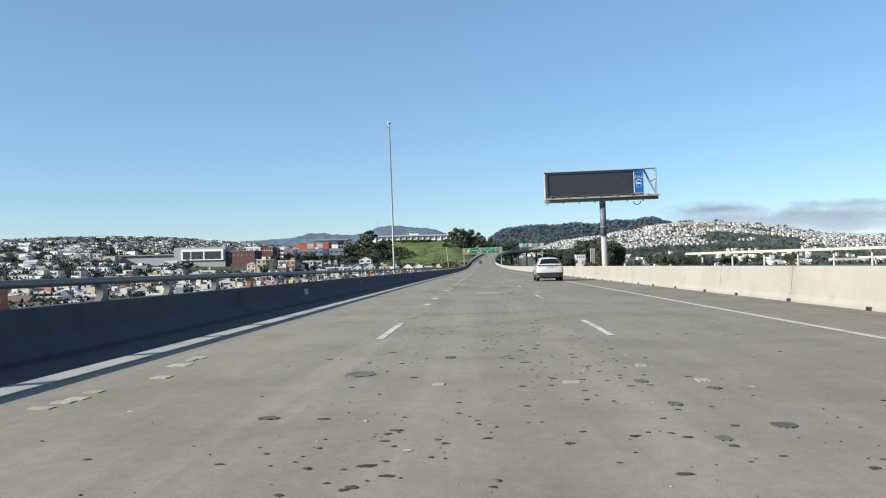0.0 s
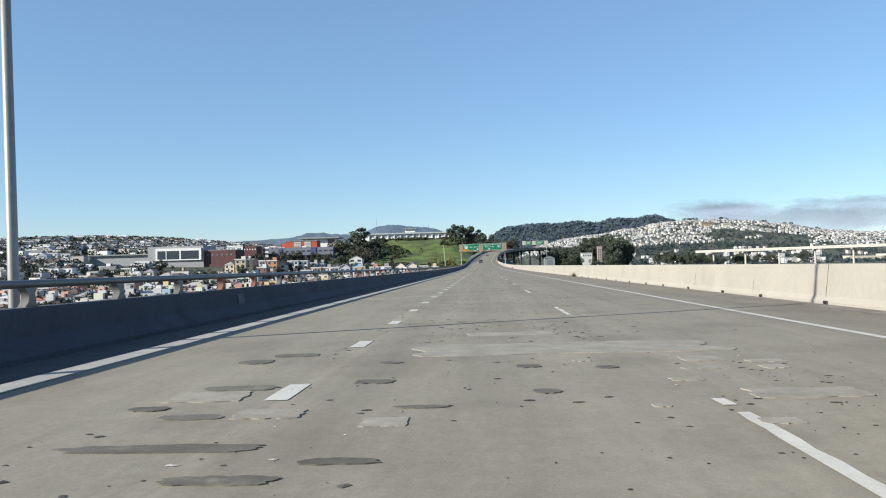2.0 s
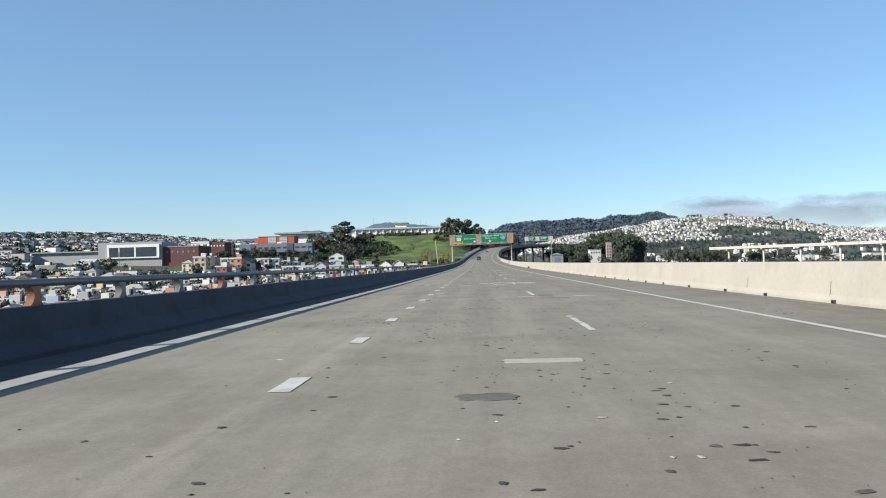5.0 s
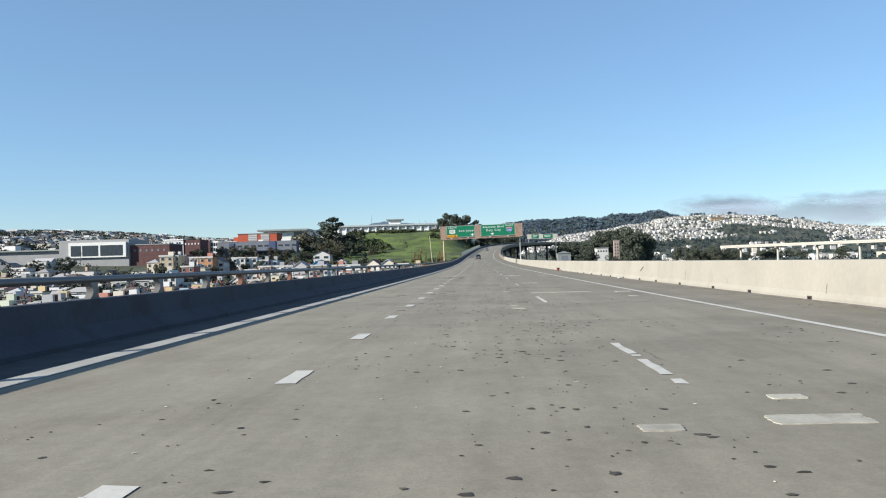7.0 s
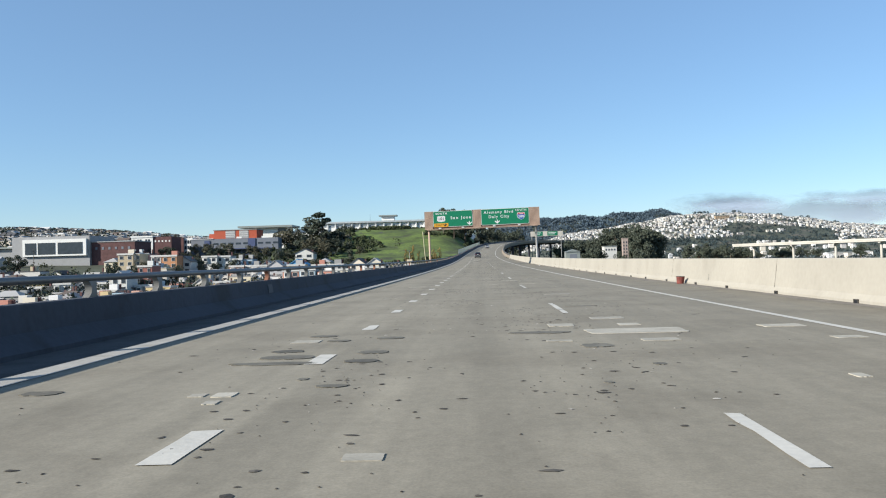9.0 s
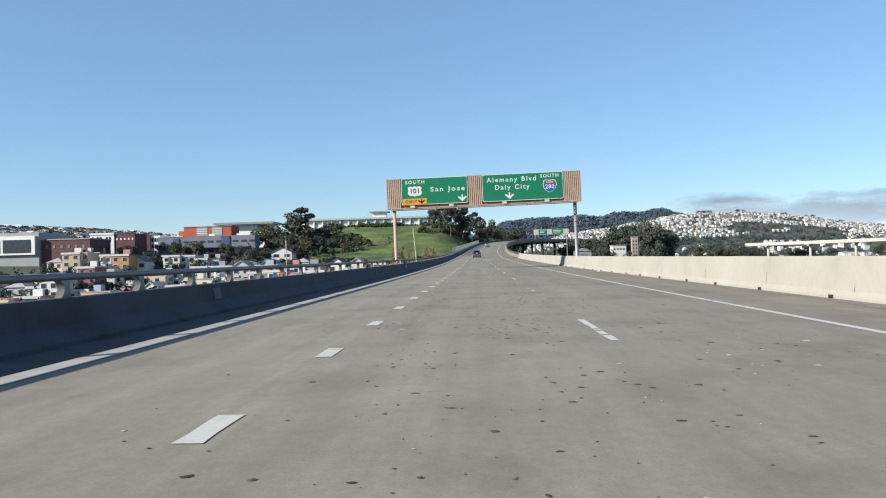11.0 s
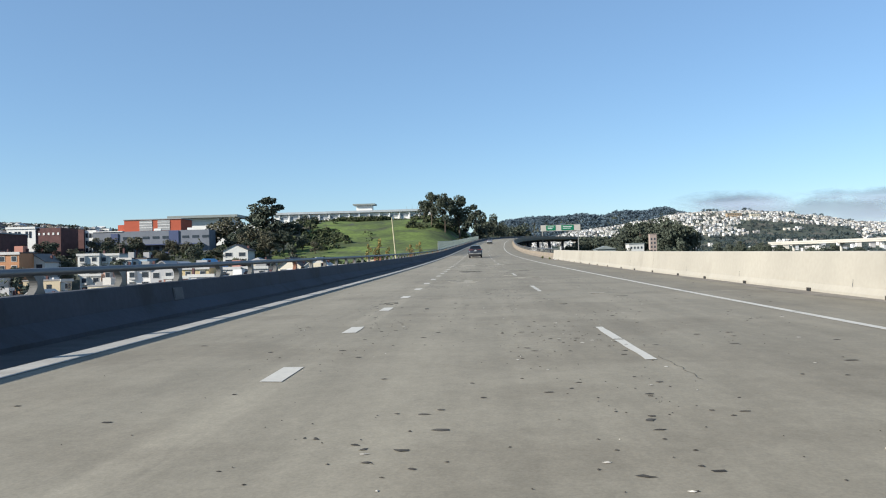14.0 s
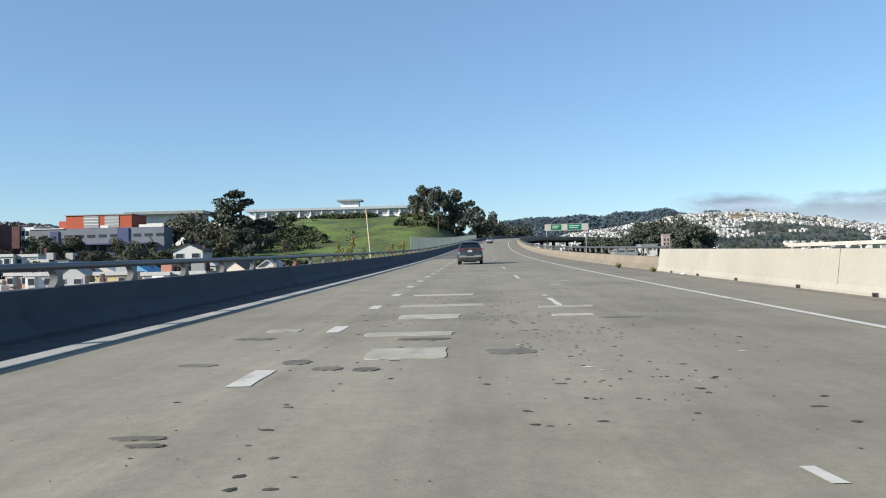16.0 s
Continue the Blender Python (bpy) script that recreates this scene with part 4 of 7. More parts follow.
def guide(x0, x1, z0, z1):
    back = part("sign_panel", rounded(x0, x1, z0, z1, 0.18, 0.035, 0.19), M_SIGNWHITE, gantry, "green reflective guide sign with white border")
    part("green_face", rounded(x0 + 0.05, x1 - 0.05, z0 + 0.05, z1 - 0.05, 0.15, 0.028, 0.034), M_GREEN, back)
    return back


g1 = guide(-7.03, -1.12, 6.42, 8.80)
words(g1, "SOUTH", -5.78, 8.42, 0.42, M_SIGNWHITE, 0.022, wide=1.02, bold=0.010)
SHIELD = [(-0.62, 0.30), (-0.42, 0.42), (-0.2, 0.36), (0, 0.43), (0.2, 0.36), (0.42, 0.42), (0.62, 0.30), (0.56, 0.05), (0.64, -0.2), (0.45, -0.42), (0.12, -0.43), (0, -0.52), (-0.12, -0.43), (-0.45, -0.42), (-0.64, -0.2), (-0.56, 0.05)]
part("route_shield", outline([(-5.82 + a, 7.66 + c) for a, c in SHIELD], 0.018, 0.027), M_SIGNWHITE, g1, "white highway route shield")
words(g1, "101", -5.82, 7.64, 0.60, M_BLACK, 0.012, wide=0.95, bold=0.008, space=1.12)
words(g1, "San Jose", -2.90, 7.72, 0.57, M_SIGNWHITE, 0.022, wide=1.18, bold=0.010)
part("down_arrow", outline(arrow(-1.62, 6.86, 0.66), 0.018, 0.027), M_SIGNWHITE, g1)
only = part("lane_plaque", rounded(-6.92, -4.78, 6.44, 6.98, 0.05, 0.014, 0.027), M_YELLOW, g1, "yellow exit-only plaque")
words(only, "ONLY", -6.18, 6.71, 0.37, M_BLACK, 0.008, wide=0.86, bold=0.004)
part("down_arrow", outline(arrow(-5.25, 6.72, 0.50), 0.008, 0.013), M_BLACK, only)
g2 = guide(0.16, 7.30, 6.40, 8.80)
words(g2, "Alemany Blvd", 2.78, 8.28, 0.58, M_SIGNWHITE, 0.022, wide=1.015, bold=0.010)
words(g2, "Daly City", 2.80, 7.60, 0.58, M_SIGNWHITE, 0.022, wide=1.015, bold=0.010)
words(g2, "SOUTH", 6.12, 8.45, 0.41, M_SIGNWHITE, 0.022, bold=0.010)
SH2 = [(-0.52, 0.45), (-0.3, 0.55), (0, 0.48), (0.3, 0.55), (0.52, 0.45), (0.58, 0.1), (0.5, -0.22), (0.28, -0.46), (0, -0.60), (-0.28, -0.46), (-0.5, -0.22), (-0.58, 0.1)]
part("route_shield", outline([(6.12 + a * 1.05, 7.58 + c * 1.0) for a, c in SH2], 0.020, 0.027), M_SIGNWHITE, g2, "white-edged interstate route shield")
part("shield_field", outline([(6.12 + a * 0.95, 7.57 + c * 0.92) for a, c in SH2], 0.014, 0.019), M_BLUE, g2)
part("shield_band", outline([(5.63, 7.98), (5.85, 8.06), (6.12, 8.00), (6.39, 8.06), (6.61, 7.98), (6.65, 7.80), (5.59, 7.80)], 0.008, 0.013), M_RED, g2)
part("shield_bar", Build().box(5.80, 6.44, 0.003, 0.007, 7.855, 7.91), M_SIGNWHITE, g2)
words(g2, "280", 6.12, 7.48, 0.50, M_SIGNWHITE, 0.004, bold=0.008, space=1.12)
part("down_arrow", outline(arrow(2.55, 6.85, 0.66), 0.018, 0.027), M_SIGNWHITE, g2)

# ---- variable message board on a post ----
board = base("message_board", "dark electronic message board on a grey steel post", "road sign", at=pose(0.2, 65.5, -0.22, 0, -0.95, 0))
part("post", Build().tube((9.62, 0.55, -12), (9.62, 0.55, 6.2), 0.24, 0.235, 24), M_POSTPALE, board, "pale grey steel post", smooth=True)
part("sleeve", Build().tube((9.62, 0.55, 3.35), (9.62, 0.55, 5.95), 0.246, 0.244, 24), M_SLEEVE, board, "dark blue-grey flaking coat on the upper post", smooth=True)
for z, h in ((5.96, 0.22), (4.1, 0.07), (3.28, 0.07)):
    part("band", Build().tube((9.62, 0.55, z), (9.62, 0.55, z + h), 0.256, 0.256, 24), M_GALV, board, smooth=True)
cab = part("cabinet", Build().box(5.02, 12.93, 0.10, 0.46, 6.62, 8.60), M_HOUSING, board)
part("cabinet_end", Build().box(4.96, 5.018, 0.06, 0.49, 6.58, 8.60), M_WHITESHEET, cab, "white sheet end panel")
part("cap", Build().box(4.96, 12.95, -0.06, 0.5, 8.602, 8.66), M_HOUSING, cab)
disp = part("display", Build().box(5.22, 12.02, 0.070, 0.098, 6.76, 8.50), M_LED, board, "blank black lamp matrix")
cells = Build()
for i in range(92):
    for j in range(25):
        x, z = 5.25 + 6.74 * (i + 0.5) / 92, 6.79 + 1.68 * (j + 0.5) / 25
        cells.add([(x - 0.026, 0.066, z - 0.026), (x + 0.026, 0.066, z - 0.026), (x + 0.026, 0.060, z + 0.026), (x - 0.026, 0.060, z + 0.026)], [(0, 1, 2, 3)])
tagged(part("lamp_cells", cells, M_LEDCELL, disp), "grid of small dark lamp cells", kind="stuff")
part("frame_bar", Build().box(5.025, 5.215, -0.02, 0.1, 6.66, 8.595), M_HOUSING, cab)
part("frame_bar", Build().box(5.22, 12.08, -0.02, 0.1, 8.505, 8.595), M_HOUSING, cab)
part("frame_bar", Build().box(5.22, 12.08, -0.02, 0.1, 6.655, 6.75), M_HOUSING, cab)
info = part("info_panel", Build().box(12.12, 12.90, 0.02, 0.098, 6.70, 8.58), M_SIGNWHITE, board, "blue travel information panel with white lettering")
part("blue_face", Build().box(12.16, 12.86, 0.012, 0.019, 6.74, 8.54), M_BLUE, info)
words(info, "CALL", 12.51, 8.02, 0.27, M_SIGNWHITE, 0.006, space=1.12)
ring = Build()
rows = []
for i in range(25):
    t = 2 * math.pi * i / 24 * 0.93 + 0.5
    w = 0.035 + 0.02 * math.sin(t)
    rows.append([(12.51 + (0.25 - w * d) * math.cos(t), 0.008, 7.50 + (0.34 - w * d) * math.sin(t)) for d in (0, 1)])
part("swirl", ring.grid(rows), M_SIGNWHITE, info)
part("number_bar", Build().box(12.34, 12.66, 0.004, 0.009, 7.44, 7.58), M_SIGNWHITE, info)
catw = part("catwalk", Build().box(5.0, 14.1, -0.42, 0.45, 6.50, 6.55), M_CATWALK, board)
part("fascia", Build().box(5.0, 14.1, -0.42, -0.38, 6.42, 6.50), M_CATWALK, catw)
part("torsion_beam", Build().box(4.95, 14.05, 0.12, 0.40, 6.20, 6.46), M_STEEL, board)
for i in range(7):
    x = 5.2 + 1.28 * i
    part("brace", Build().tube((x + 0.25, -0.55, 6.62), (x - 0.05, 0.4, 6.10), 0.035, 0.035, 6), M_GALV, board)
for a, c in (((13.0, 0.3, 8.70), (14.0, 0.3, 8.70)), ((13.95, 0.3, 8.70), (13.95, 0.3, 6.56)), ((13.02, 0.3, 8.62), (13.92, 0.3, 6.62)), ((13.0, 0.5, 8.70), (14.0, 0.5, 8.70)), ((13.95, 0.5, 8.70), (13.95, 0.5, 6.56)), ((13.02, 0.5, 8.62), (13.92, 0.5, 6.62)), ((13.95, 0.3, 8.70), (13.95, 0.5, 8.70)), ((13.45, 0.3, 7.65), (13.95, 0.3, 7.85))):
    part("truss_bar", Build().tube(a, c, 0.05, 0.05, 8), M_GALV, board)
loop = Build()
for i in range(12):
    t0, t1 = math.pi * i / 12, math.pi * (i + 1) / 12
    loop.tube((12.35 + 0.28 * math.cos(t0), 0.2, 6.1 - 0.3 * math.sin(t0)), (12.35 + 0.28 * math.cos(t1), 0.2, 6.1 - 0.3 * math.sin(t1)), 0.03, 0.03, 6)
part("cable_loop", loop, M_BLACK, board)

# ---- camera pole ----
cpole = base("camera_pole", "tall slim galvanised pole with a small camera on top", "pole", at=pose(-7.28, 65.35, -0.1, 0, -0.85, 0))
part("shaft", Build().tube((0, 0, -13), (0, 0, 12.75), 0.112, 0.06, 20), M_STEEL, cpole, smooth=True)
part("camera_head", Build().tube((0, 0, 12.75), (0, 0, 12.95), 0.05, 0.05, 10).tube((-0.12, -0.05, 12.98), (0.16, 0.05, 13.06), 0.10, 0.08, 12), M_WHITESHEET, cpole)
part("arm", Build().tube((0, 0, 12.55), (-0.22, 0, 12.72), 0.03, 0.03, 8), M_GALV, cpole)


# ---- vehicles ----
M_WHITECAR = material("pearl_white_paint", (0.62, 0.61, 0.575), 0.25, var=0.02, coat=0.6)
M_DARKCAR = material("dark_grey_paint", (0.045, 0.048, 0.058), 0.25, 0.3, var=0.05, coat=0.6)
M_SILVERCAR = material("silver_paint", (0.45, 0.45, 0.45), 0.3, 0.5, var=0.04, coat=0.5)
M_TINT = material("tinted_glass", (0.008, 0.010, 0.014), 0.06, var=0.05, coat=0.3)
M_SIDEGLASS = material("side_glass", (0.02, 0.035, 0.06), 0.04, var=0.05, coat=0.3)
M_CLAD = material("black_cladding", (0.022, 0.022, 0.024), 0.65, var=0.15, scale=4.0)
M_TYRE = material("tyre_rubber", (0.016, 0.016, 0.017), 0.85, var=0.2, scale=8.0)
M_RIM = material("alloy_rim", (0.55, 0.55, 0.56), 0.3, 0.8, var=0.06)
M_LAMP = material("red_lamp", (0.26, 0.010, 0.012), 0.2, var=0.08, coat=0.5)
M_LAMPDARK = material("dark_red_lens", (0.075, 0.006, 0.008), 0.2, var=0.08, coat=0.5)
M_CHROME = material("chrome_trim", (0.65, 0.65, 0.66), 0.12, 1.0, var=0.04)
M_PLATE = material("number_plate", (0.75, 0.76, 0.76), 0.5, var=0.04)


def curve(table, q):
    """A smooth value between the rows (place, value) of a table."""
    if q <= table[0][0]:
        return table[0][1]
    for (a, u), (b, v) in zip(table, table[1:]):
        if q <= b:
            return u + (v - u) * smooth01((q - a) / (b - a)) * 0.5 + (v - u) * (q - a) / (b - a) * 0.5
    return table[-1][1]


def shell(top, belt, mid, roof, sill=0.30):
    """The side and top skin of a car, as place(y, v): v from 0 at the left sill over the roof to 1 at the right."""
    def place(y, v):
        s, u = (-1, v * 2) if v <= 0.5 else (1, (1 - v) * 2)
        zt, zb, wm, wr = curve(top, y), curve(belt, y), curve(mid, y), curve(roof, y)
        zb = min(zb, zt - 0.015)
        keys = [(0.0, wm - 0.05, sill), (0.16, wm, sill + 0.16), (0.36, wm + 0.005, (sill + zb) / 2 + 0.10), (0.52, wm - 0.045, zb), (0.78, wr + 0.02, zt - 0.075 * min(1, (zt - zb) / 0.4)), (0.88, wr * 0.80, zt - 0.012), (1.0, 0.0, zt)]
        for (a, w0, z0), (b, w1, z1) in zip(keys, keys[1:]):
            if u <= b:
                t = (u - a) / (b - a)
                return Vector((s * (w0 + (w1 - w0) * t), y, z0 + (z1 - z0) * t))
        return Vector((0, y, zt))
    return place


def sheet(place, y0, y1, v0, v1, ny=10, nv=10, out=0.006, skew=0.0):
    """A piece of the skin, lifted off it a little."""
    rows = []
    for i in range(ny + 1):
        row = []
        for j in range(nv + 1):
            v = v0 + (v1 - v0) * j / nv
            f = (v - v0) / (v1 - v0)
            y = y0 + (y1 - y0) * i / ny + skew * f
            p = place(y, v)
            n = (place(y + 0.02, v) - place(y - 0.02, v)).cross(place(y, min(1, v + 0.004)) - place(y, max(0, v - 0.004)))
            n = n.normalized() if n.length > 1e-9 else Vector((0, 0, 1))
            if n.dot(p - Vector((0, y, 0.8))) < 0:
                n = -n
            row.append(p + n * out)
        rows.append(row)
    return Build().grid(rows)


def wheel(parent, x, y, r, side, spokes=10):
    hub = part("wheel", Build(), M_TYRE, parent, "black tyre on a silver alloy rim")
    prof = [(0.0, r * 0.66), (0.0, r * 0.93), (0.035, r), (0.19, r), (0.225, r * 0.93), (0.225, r * 0.66)]
    rows = []
    for i in range(29):
        t = 2 * math.pi * i / 28
        rows.append([(x - side * (0.225 - o), y + q * math.cos(t), r + q * math.sin(t)) for o, q in prof])
    part("tyre", Build().grid(rows), M_TYRE, hub, smooth=True)
    b = Build()
    for i in range(spokes):
        t = 2 * math.pi * i / spokes
        for d in (-0.09, 0.09):
            c, s = math.cos(t + d), math.sin(t + d)
            p, q = Vector((x - side * 0.03, y + 0.05 * c, r + 0.05 * s)), Vector((x - side * 0.035, y + r * 0.66 * c, r + r * 0.66 * s))
            b.tube(p, q, 0.02, 0.014, 5)
    b.tube((x - side * 0.06, y, r), (x - side * 0.02, y, r), 0.06, 0.05, 12)
    for i in range(24):
        t0, t1 = 2 * math.pi * i / 24, 2 * math.pi * (i + 1) / 24
        k = r * 0.655
        b.tube((x - side * 0.03, y + k * math.cos(t0), r + k * math.sin(t0)), (x - side * 0.03, y + k * math.cos(t1), r + k * math.sin(t1)), 0.016, 0.016, 5)
    part("rim", b, M_RIM, hub, "silver multi-spoke alloy rim")
    part("brake", Build().tube((x - side * 0.16, y, r), (x - side * 0.10, y, r), r * 0.6, r * 0.6, 20), M_CLAD, hub)
    return hub


def crossover(name, label, paint, at, square=0.0, rails=False):
    """A five-door crossover car; its rear stands at y = 0 and it looks along +y."""
    car = base(name, label, "car", at=at)
    hi = 1.66 + 0.05 * square
    top = [(0, 1.05), (0.10, 1.12), (0.22, 1.19), (0.50 - 0.15 * square, 1.42 + 0.04 * square), (0.78 - 0.3 * square, hi - 0.09), (1.15, hi - 0.03), (2.1, hi), (2.75, hi - 0.07), (3.15, 1.36), (3.62, 1.09), (4.2, 1.0), (4.55, 0.87), (4.68, 0.70)]
    belt = [(0, 1.00), (0.22, 1.13), (0.7, 1.12), (1.6, 1.04), (3.1, 0.97), (3.6, 0.96), (4.3, 0.88), (4.68, 0.62)]
    mid = [(0, 0.80), (0.10, 0.86), (0.30, 0.905), (0.8, 0.925), (1.7, 0.91), (3.0, 0.91), (3.7, 0.925), (4.2, 0.89), (4.5, 0.80), (4.68, 0.66)]
    roof = [(0, 0.70), (0.22, 0.735), (0.5, 0.60 + 0.05 * square), (0.9, 0.565 + 0.05 * square), (2.1, 0.60 + 0.04 * square), (2.8, 0.62), (3.2, 0.66), (3.6, 0.74), (4.3, 0.70), (4.68, 0.5)]
    place = shell(top, belt, mid, roof)
    ys = [0, 0.03, 0.07, 0.12, 0.18, 0.26, 0.36, 0.48, 0.6, 0.75, 0.9] + [0.9 + 0.14 * i for i in range(1, 25)] + [4.4, 4.5, 4.6, 4.65, 4.68]
    axle, front, r = 0.93, 3.62, 0.365
    rows = []
    for y in ys:
        row = []
        for j in range(49):
            p = place(y, j / 48)
            for a in (axle, front):
                reach = (r + 0.065) ** 2 - (y - a) ** 2
                if reach > 0 and p.z < r + math.sqrt(reach) and abs(p.x) > 0.6:
                    p.z = r + math.sqrt(reach)
            row.append(p)
        rows.append(row)
    body = Build().grid(rows)
    body.add(rows[0], [tuple(range(49))]).add(rows[-1], [tuple(range(49))[::-1]])
    shell_ob = part("body", body, paint, car, smooth=True)
    shell_ob.data.polygons.foreach_set("use_smooth", [len(q.vertices) == 4 for q in shell_ob.data.polygons])
    part("underbody", Build().box(-0.82, 0.82, 0.12, 4.5, 0.24, 0.62).box(-0.45, 0.45, 0.3, 4.2, 0.18, 0.26), M_CLAD, car)
    # dark wheel housings and arches
    for a in (axle, front):
        for s in (-1, 1):
            b = Build()
            arc = [[(s * (place(a, 0.1 if s < 0 else 0.9).x * s + o), a + (r + 0.05 + w) * math.cos(math.pi * (0.06 + 0.88 * i / 16)), r + (r + 0.05 + w) * math.sin(math.pi * (0.06 + 0.88 * i / 16))) for o, w in ((-0.20, 0.0), (0.004, 0.0), (0.004, 0.035))] for i in range(17)]
            part("arch_trim", b.grid(arc), M_CLAD if rails else paint, car)
            wheel(car, s * 0.905, a, r, s)
    for s, v0, v1 in ((-1, 0.012, 0.085), (1, 0.915, 0.988)):
        part("sill_trim", sheet(place, axle + 0.45, front - 0.45, v0, v1, 8, 3, 0.012), M_CLAD, car)
    # glass
    part("rear_window", sheet(place, 0.235, 0.70 - 0.2 * square, 0.398, 0.602, 10, 14, 0.006), M_TINT, car, "dark tinted rear window")
    part("windscreen", sheet(place, 2.86, 3.55, 0.41, 0.59, 10, 14, 0.006), M_TINT, car)
    for s in (-1, 1):
        a, b = (0.272, 0.372) if s < 0 else (0.728, 0.628)
        part("side_window", sheet(place, 1.98, 2.92, a, b, 8, 8, 0.007, -0.22), M_SIDEGLASS, car)
        part("side_window", sheet(place, 1.10, 1.92, a, b, 8, 8, 0.007, -0.06), M_SIDEGLASS, car)
        part("quarter_window", sheet(place, 0.80, 1.04, a + (0.02 if s < 0 else -0.02), b - (0.012 if s < 0 else -0.012), 5, 6, 0.007, 0.22), M_SIDEGLASS, car)
        part("pillar", sheet(place, 1.92, 1.98, a, b, 2, 6, 0.008, -0.12), M_BLACK, car)
        for y in (1.42, 2.42):
            q = place(y, 0.235 if s < 0 else 0.765)
            part("door_handle", Build().box(q.x - 0.02, q.x + 0.02, y - 0.10, y + 0.10, q.z - 0.02, q.z + 0.02), paint, car)
        for y in (1.02, 1.98, 2.98):
            part("door_seam", sheet(place, y, y + 0.012, 0.09 if s < 0 else 0.91, a, 1, 10, 0.003, -0.02), M_BLACK, car)
        m = place(2.78, 0.275 if s < 0 else 0.725)
        mir = part("door_mirror", Build().box(m.x + s * 0.04 - 0.11, m.x + s * 0.04 + 0.11, 2.72, 2.86, m.z - 0.02, m.z + 0.15), M_CLAD, car, "black door mirror")
        part("mirror_glass", Build().box(m.x + s * 0.04 - 0.09, m.x + s * 0.04 + 0.09, 2.712, 2.718, m.z, m.z + 0.13), M_CHROME, mir)
    # rear end
    part("rear_bumper", Build().grid([[(w * math.cos(math.pi * (0.5 + (i / 12 - 0.5) * 0.86)) * 1.0, -0.085 + 0.384 * abs(i / 12 - 0.5) ** 2 + 28 * max(0, abs(i / 12 - 0.5) - 0.4) ** 2, z) for i in range(13)] for z, w in ((0.27, 0.80), (0.34, 0.89), (0.48, 0.93), (0.63, 0.93))]).box(-0.7, 0.7, -0.02, 0.25, 0.25, 0.60), M_CLAD, car, "black lower rear bumper", smooth=False)
    part("bumper_skin", Build().grid([[(w * math.cos(math.pi * (0.5 + (i / 12 - 0.5) * 0.86)), o - 0.03 + 0.384 * abs(i / 12 - 0.5) ** 2 + 28 * max(0, abs(i / 12 - 0.5) - 0.4) ** 2, z) for i in range(13)] for z, w, o in ((0.60, 0.945, -0.060), (0.77, 0.94, -0.067), (0.88, 0.92, -0.05), (0.95, 0.89, -0.01))]), paint, car, smooth=True)
    part("tailgate", Build().grid([[(x, o + 0.05 * (x / 0.62) ** 4, z) for x in (-0.62, -0.5, -0.3, 0, 0.3, 0.5, 0.62)] for z, o in ((0.74, -0.05), (0.86, -0.05), (0.94, -0.03), (1.02, 0.0), (1.14, 0.055))]), paint, car, smooth=True)
    part("light_bar", Build().box(-0.66, 0.66, -0.02, 0.05, 1.085, 1.112).box(-0.50, 0.50, -0.035, 0.02, 1.052, 1.072), M_LAMPDARK, car, "thin red light bar")
    for s in (-1, 1):
        lamp = Build()
        pts = [(0.38, 1.078), (0.38, 1.112), (0.80, 1.128), (0.865, 1.095), (0.80, 1.035)]
        lamp.add([(s * x, -0.035 + 0.20 * max(0, x - 0.55), z) for x, z in pts] + [(s * x, 0.06 + 0.30 * max(0, x - 0.55), z) for x, z in pts], [(0, 1, 2, 3, 4), (0, 5, 6, 1), (1, 6, 7, 2), (2, 7, 8, 3), (3, 8, 9, 4), (4, 9, 5, 0)])
        part("tail_lamp", lamp, M_LAMP, car, "red tail lamp")
        part("reflector", Build().box(s * 0.74 - 0.10, s * 0.74 + 0.10, -0.005, 0.05, 0.655, 0.675), M_LAMPDARK, car)
        part("exhaust", Build().tube((s * 0.58, -0.13, 0.36), (s * 0.58, 0.12, 0.36), 0.045, 0.045, 14, caps=False), M_CHROME, car)
    pl = part("number_plate", Build().box(-0.155, 0.155, -0.075, -0.05, 0.89, 1.035), M_PLATE, car, "white number plate")
    part("plate_bar", Build().box(-0.115, 0.115, -0.080, -0.076, 0.945, 0.995), M_HOUSING, pl)
    part("plate_frame", Build().box(-0.175, 0.175, -0.078, -0.0755, 0.875, 0.898).box(-0.175, 0.175, -0.078, -0.0755, 1.027, 1.05).box(-0.175, -0.148, -0.078, -0.0755, 0.898, 1.027).box(0.148, 0.175, -0.078, -0.0755, 0.898, 1.027), M_CLAD, pl)
    part("plate_recess", Build().add([(-0.36, -0.068, 1.045), (0.36, -0.068, 1.045), (0.25, -0.068, 0.865), (-0.25, -0.068, 0.865), (-0.34, -0.05, 1.045), (0.34, -0.05, 1.045), (0.24, -0.05, 0.865), (-0.24, -0.05, 0.865)], [(0, 1, 2, 3), (0, 4, 5, 1), (1, 5, 6, 2), (2, 6, 7, 3), (3, 7, 4, 0)]), paint, car)
    for s in (-1, 1):
        tip = [(s * 0.84, 0.03, 1.04), (s * 0.84, 0.03, 1.12), (s * 0.885, 0.34, 1.095), (s * 0.885, 0.32, 1.075)]
        part("lamp_wing", Build().add(tip + [(x - s * 0.06, y, z) for x, y, z in tip], [(0, 1, 2, 3), (4, 7, 6, 5), (0, 4, 5, 1), (1, 5, 6, 2), (2, 6, 7, 3), (3, 7, 4, 0)]), M_LAMP, car, "red tail lamp wing")
    part("badge", Build().tube((0, -0.03, 1.095), (0, -0.055, 1.095), 0.05, 0.045, 14), M_CHROME, car)
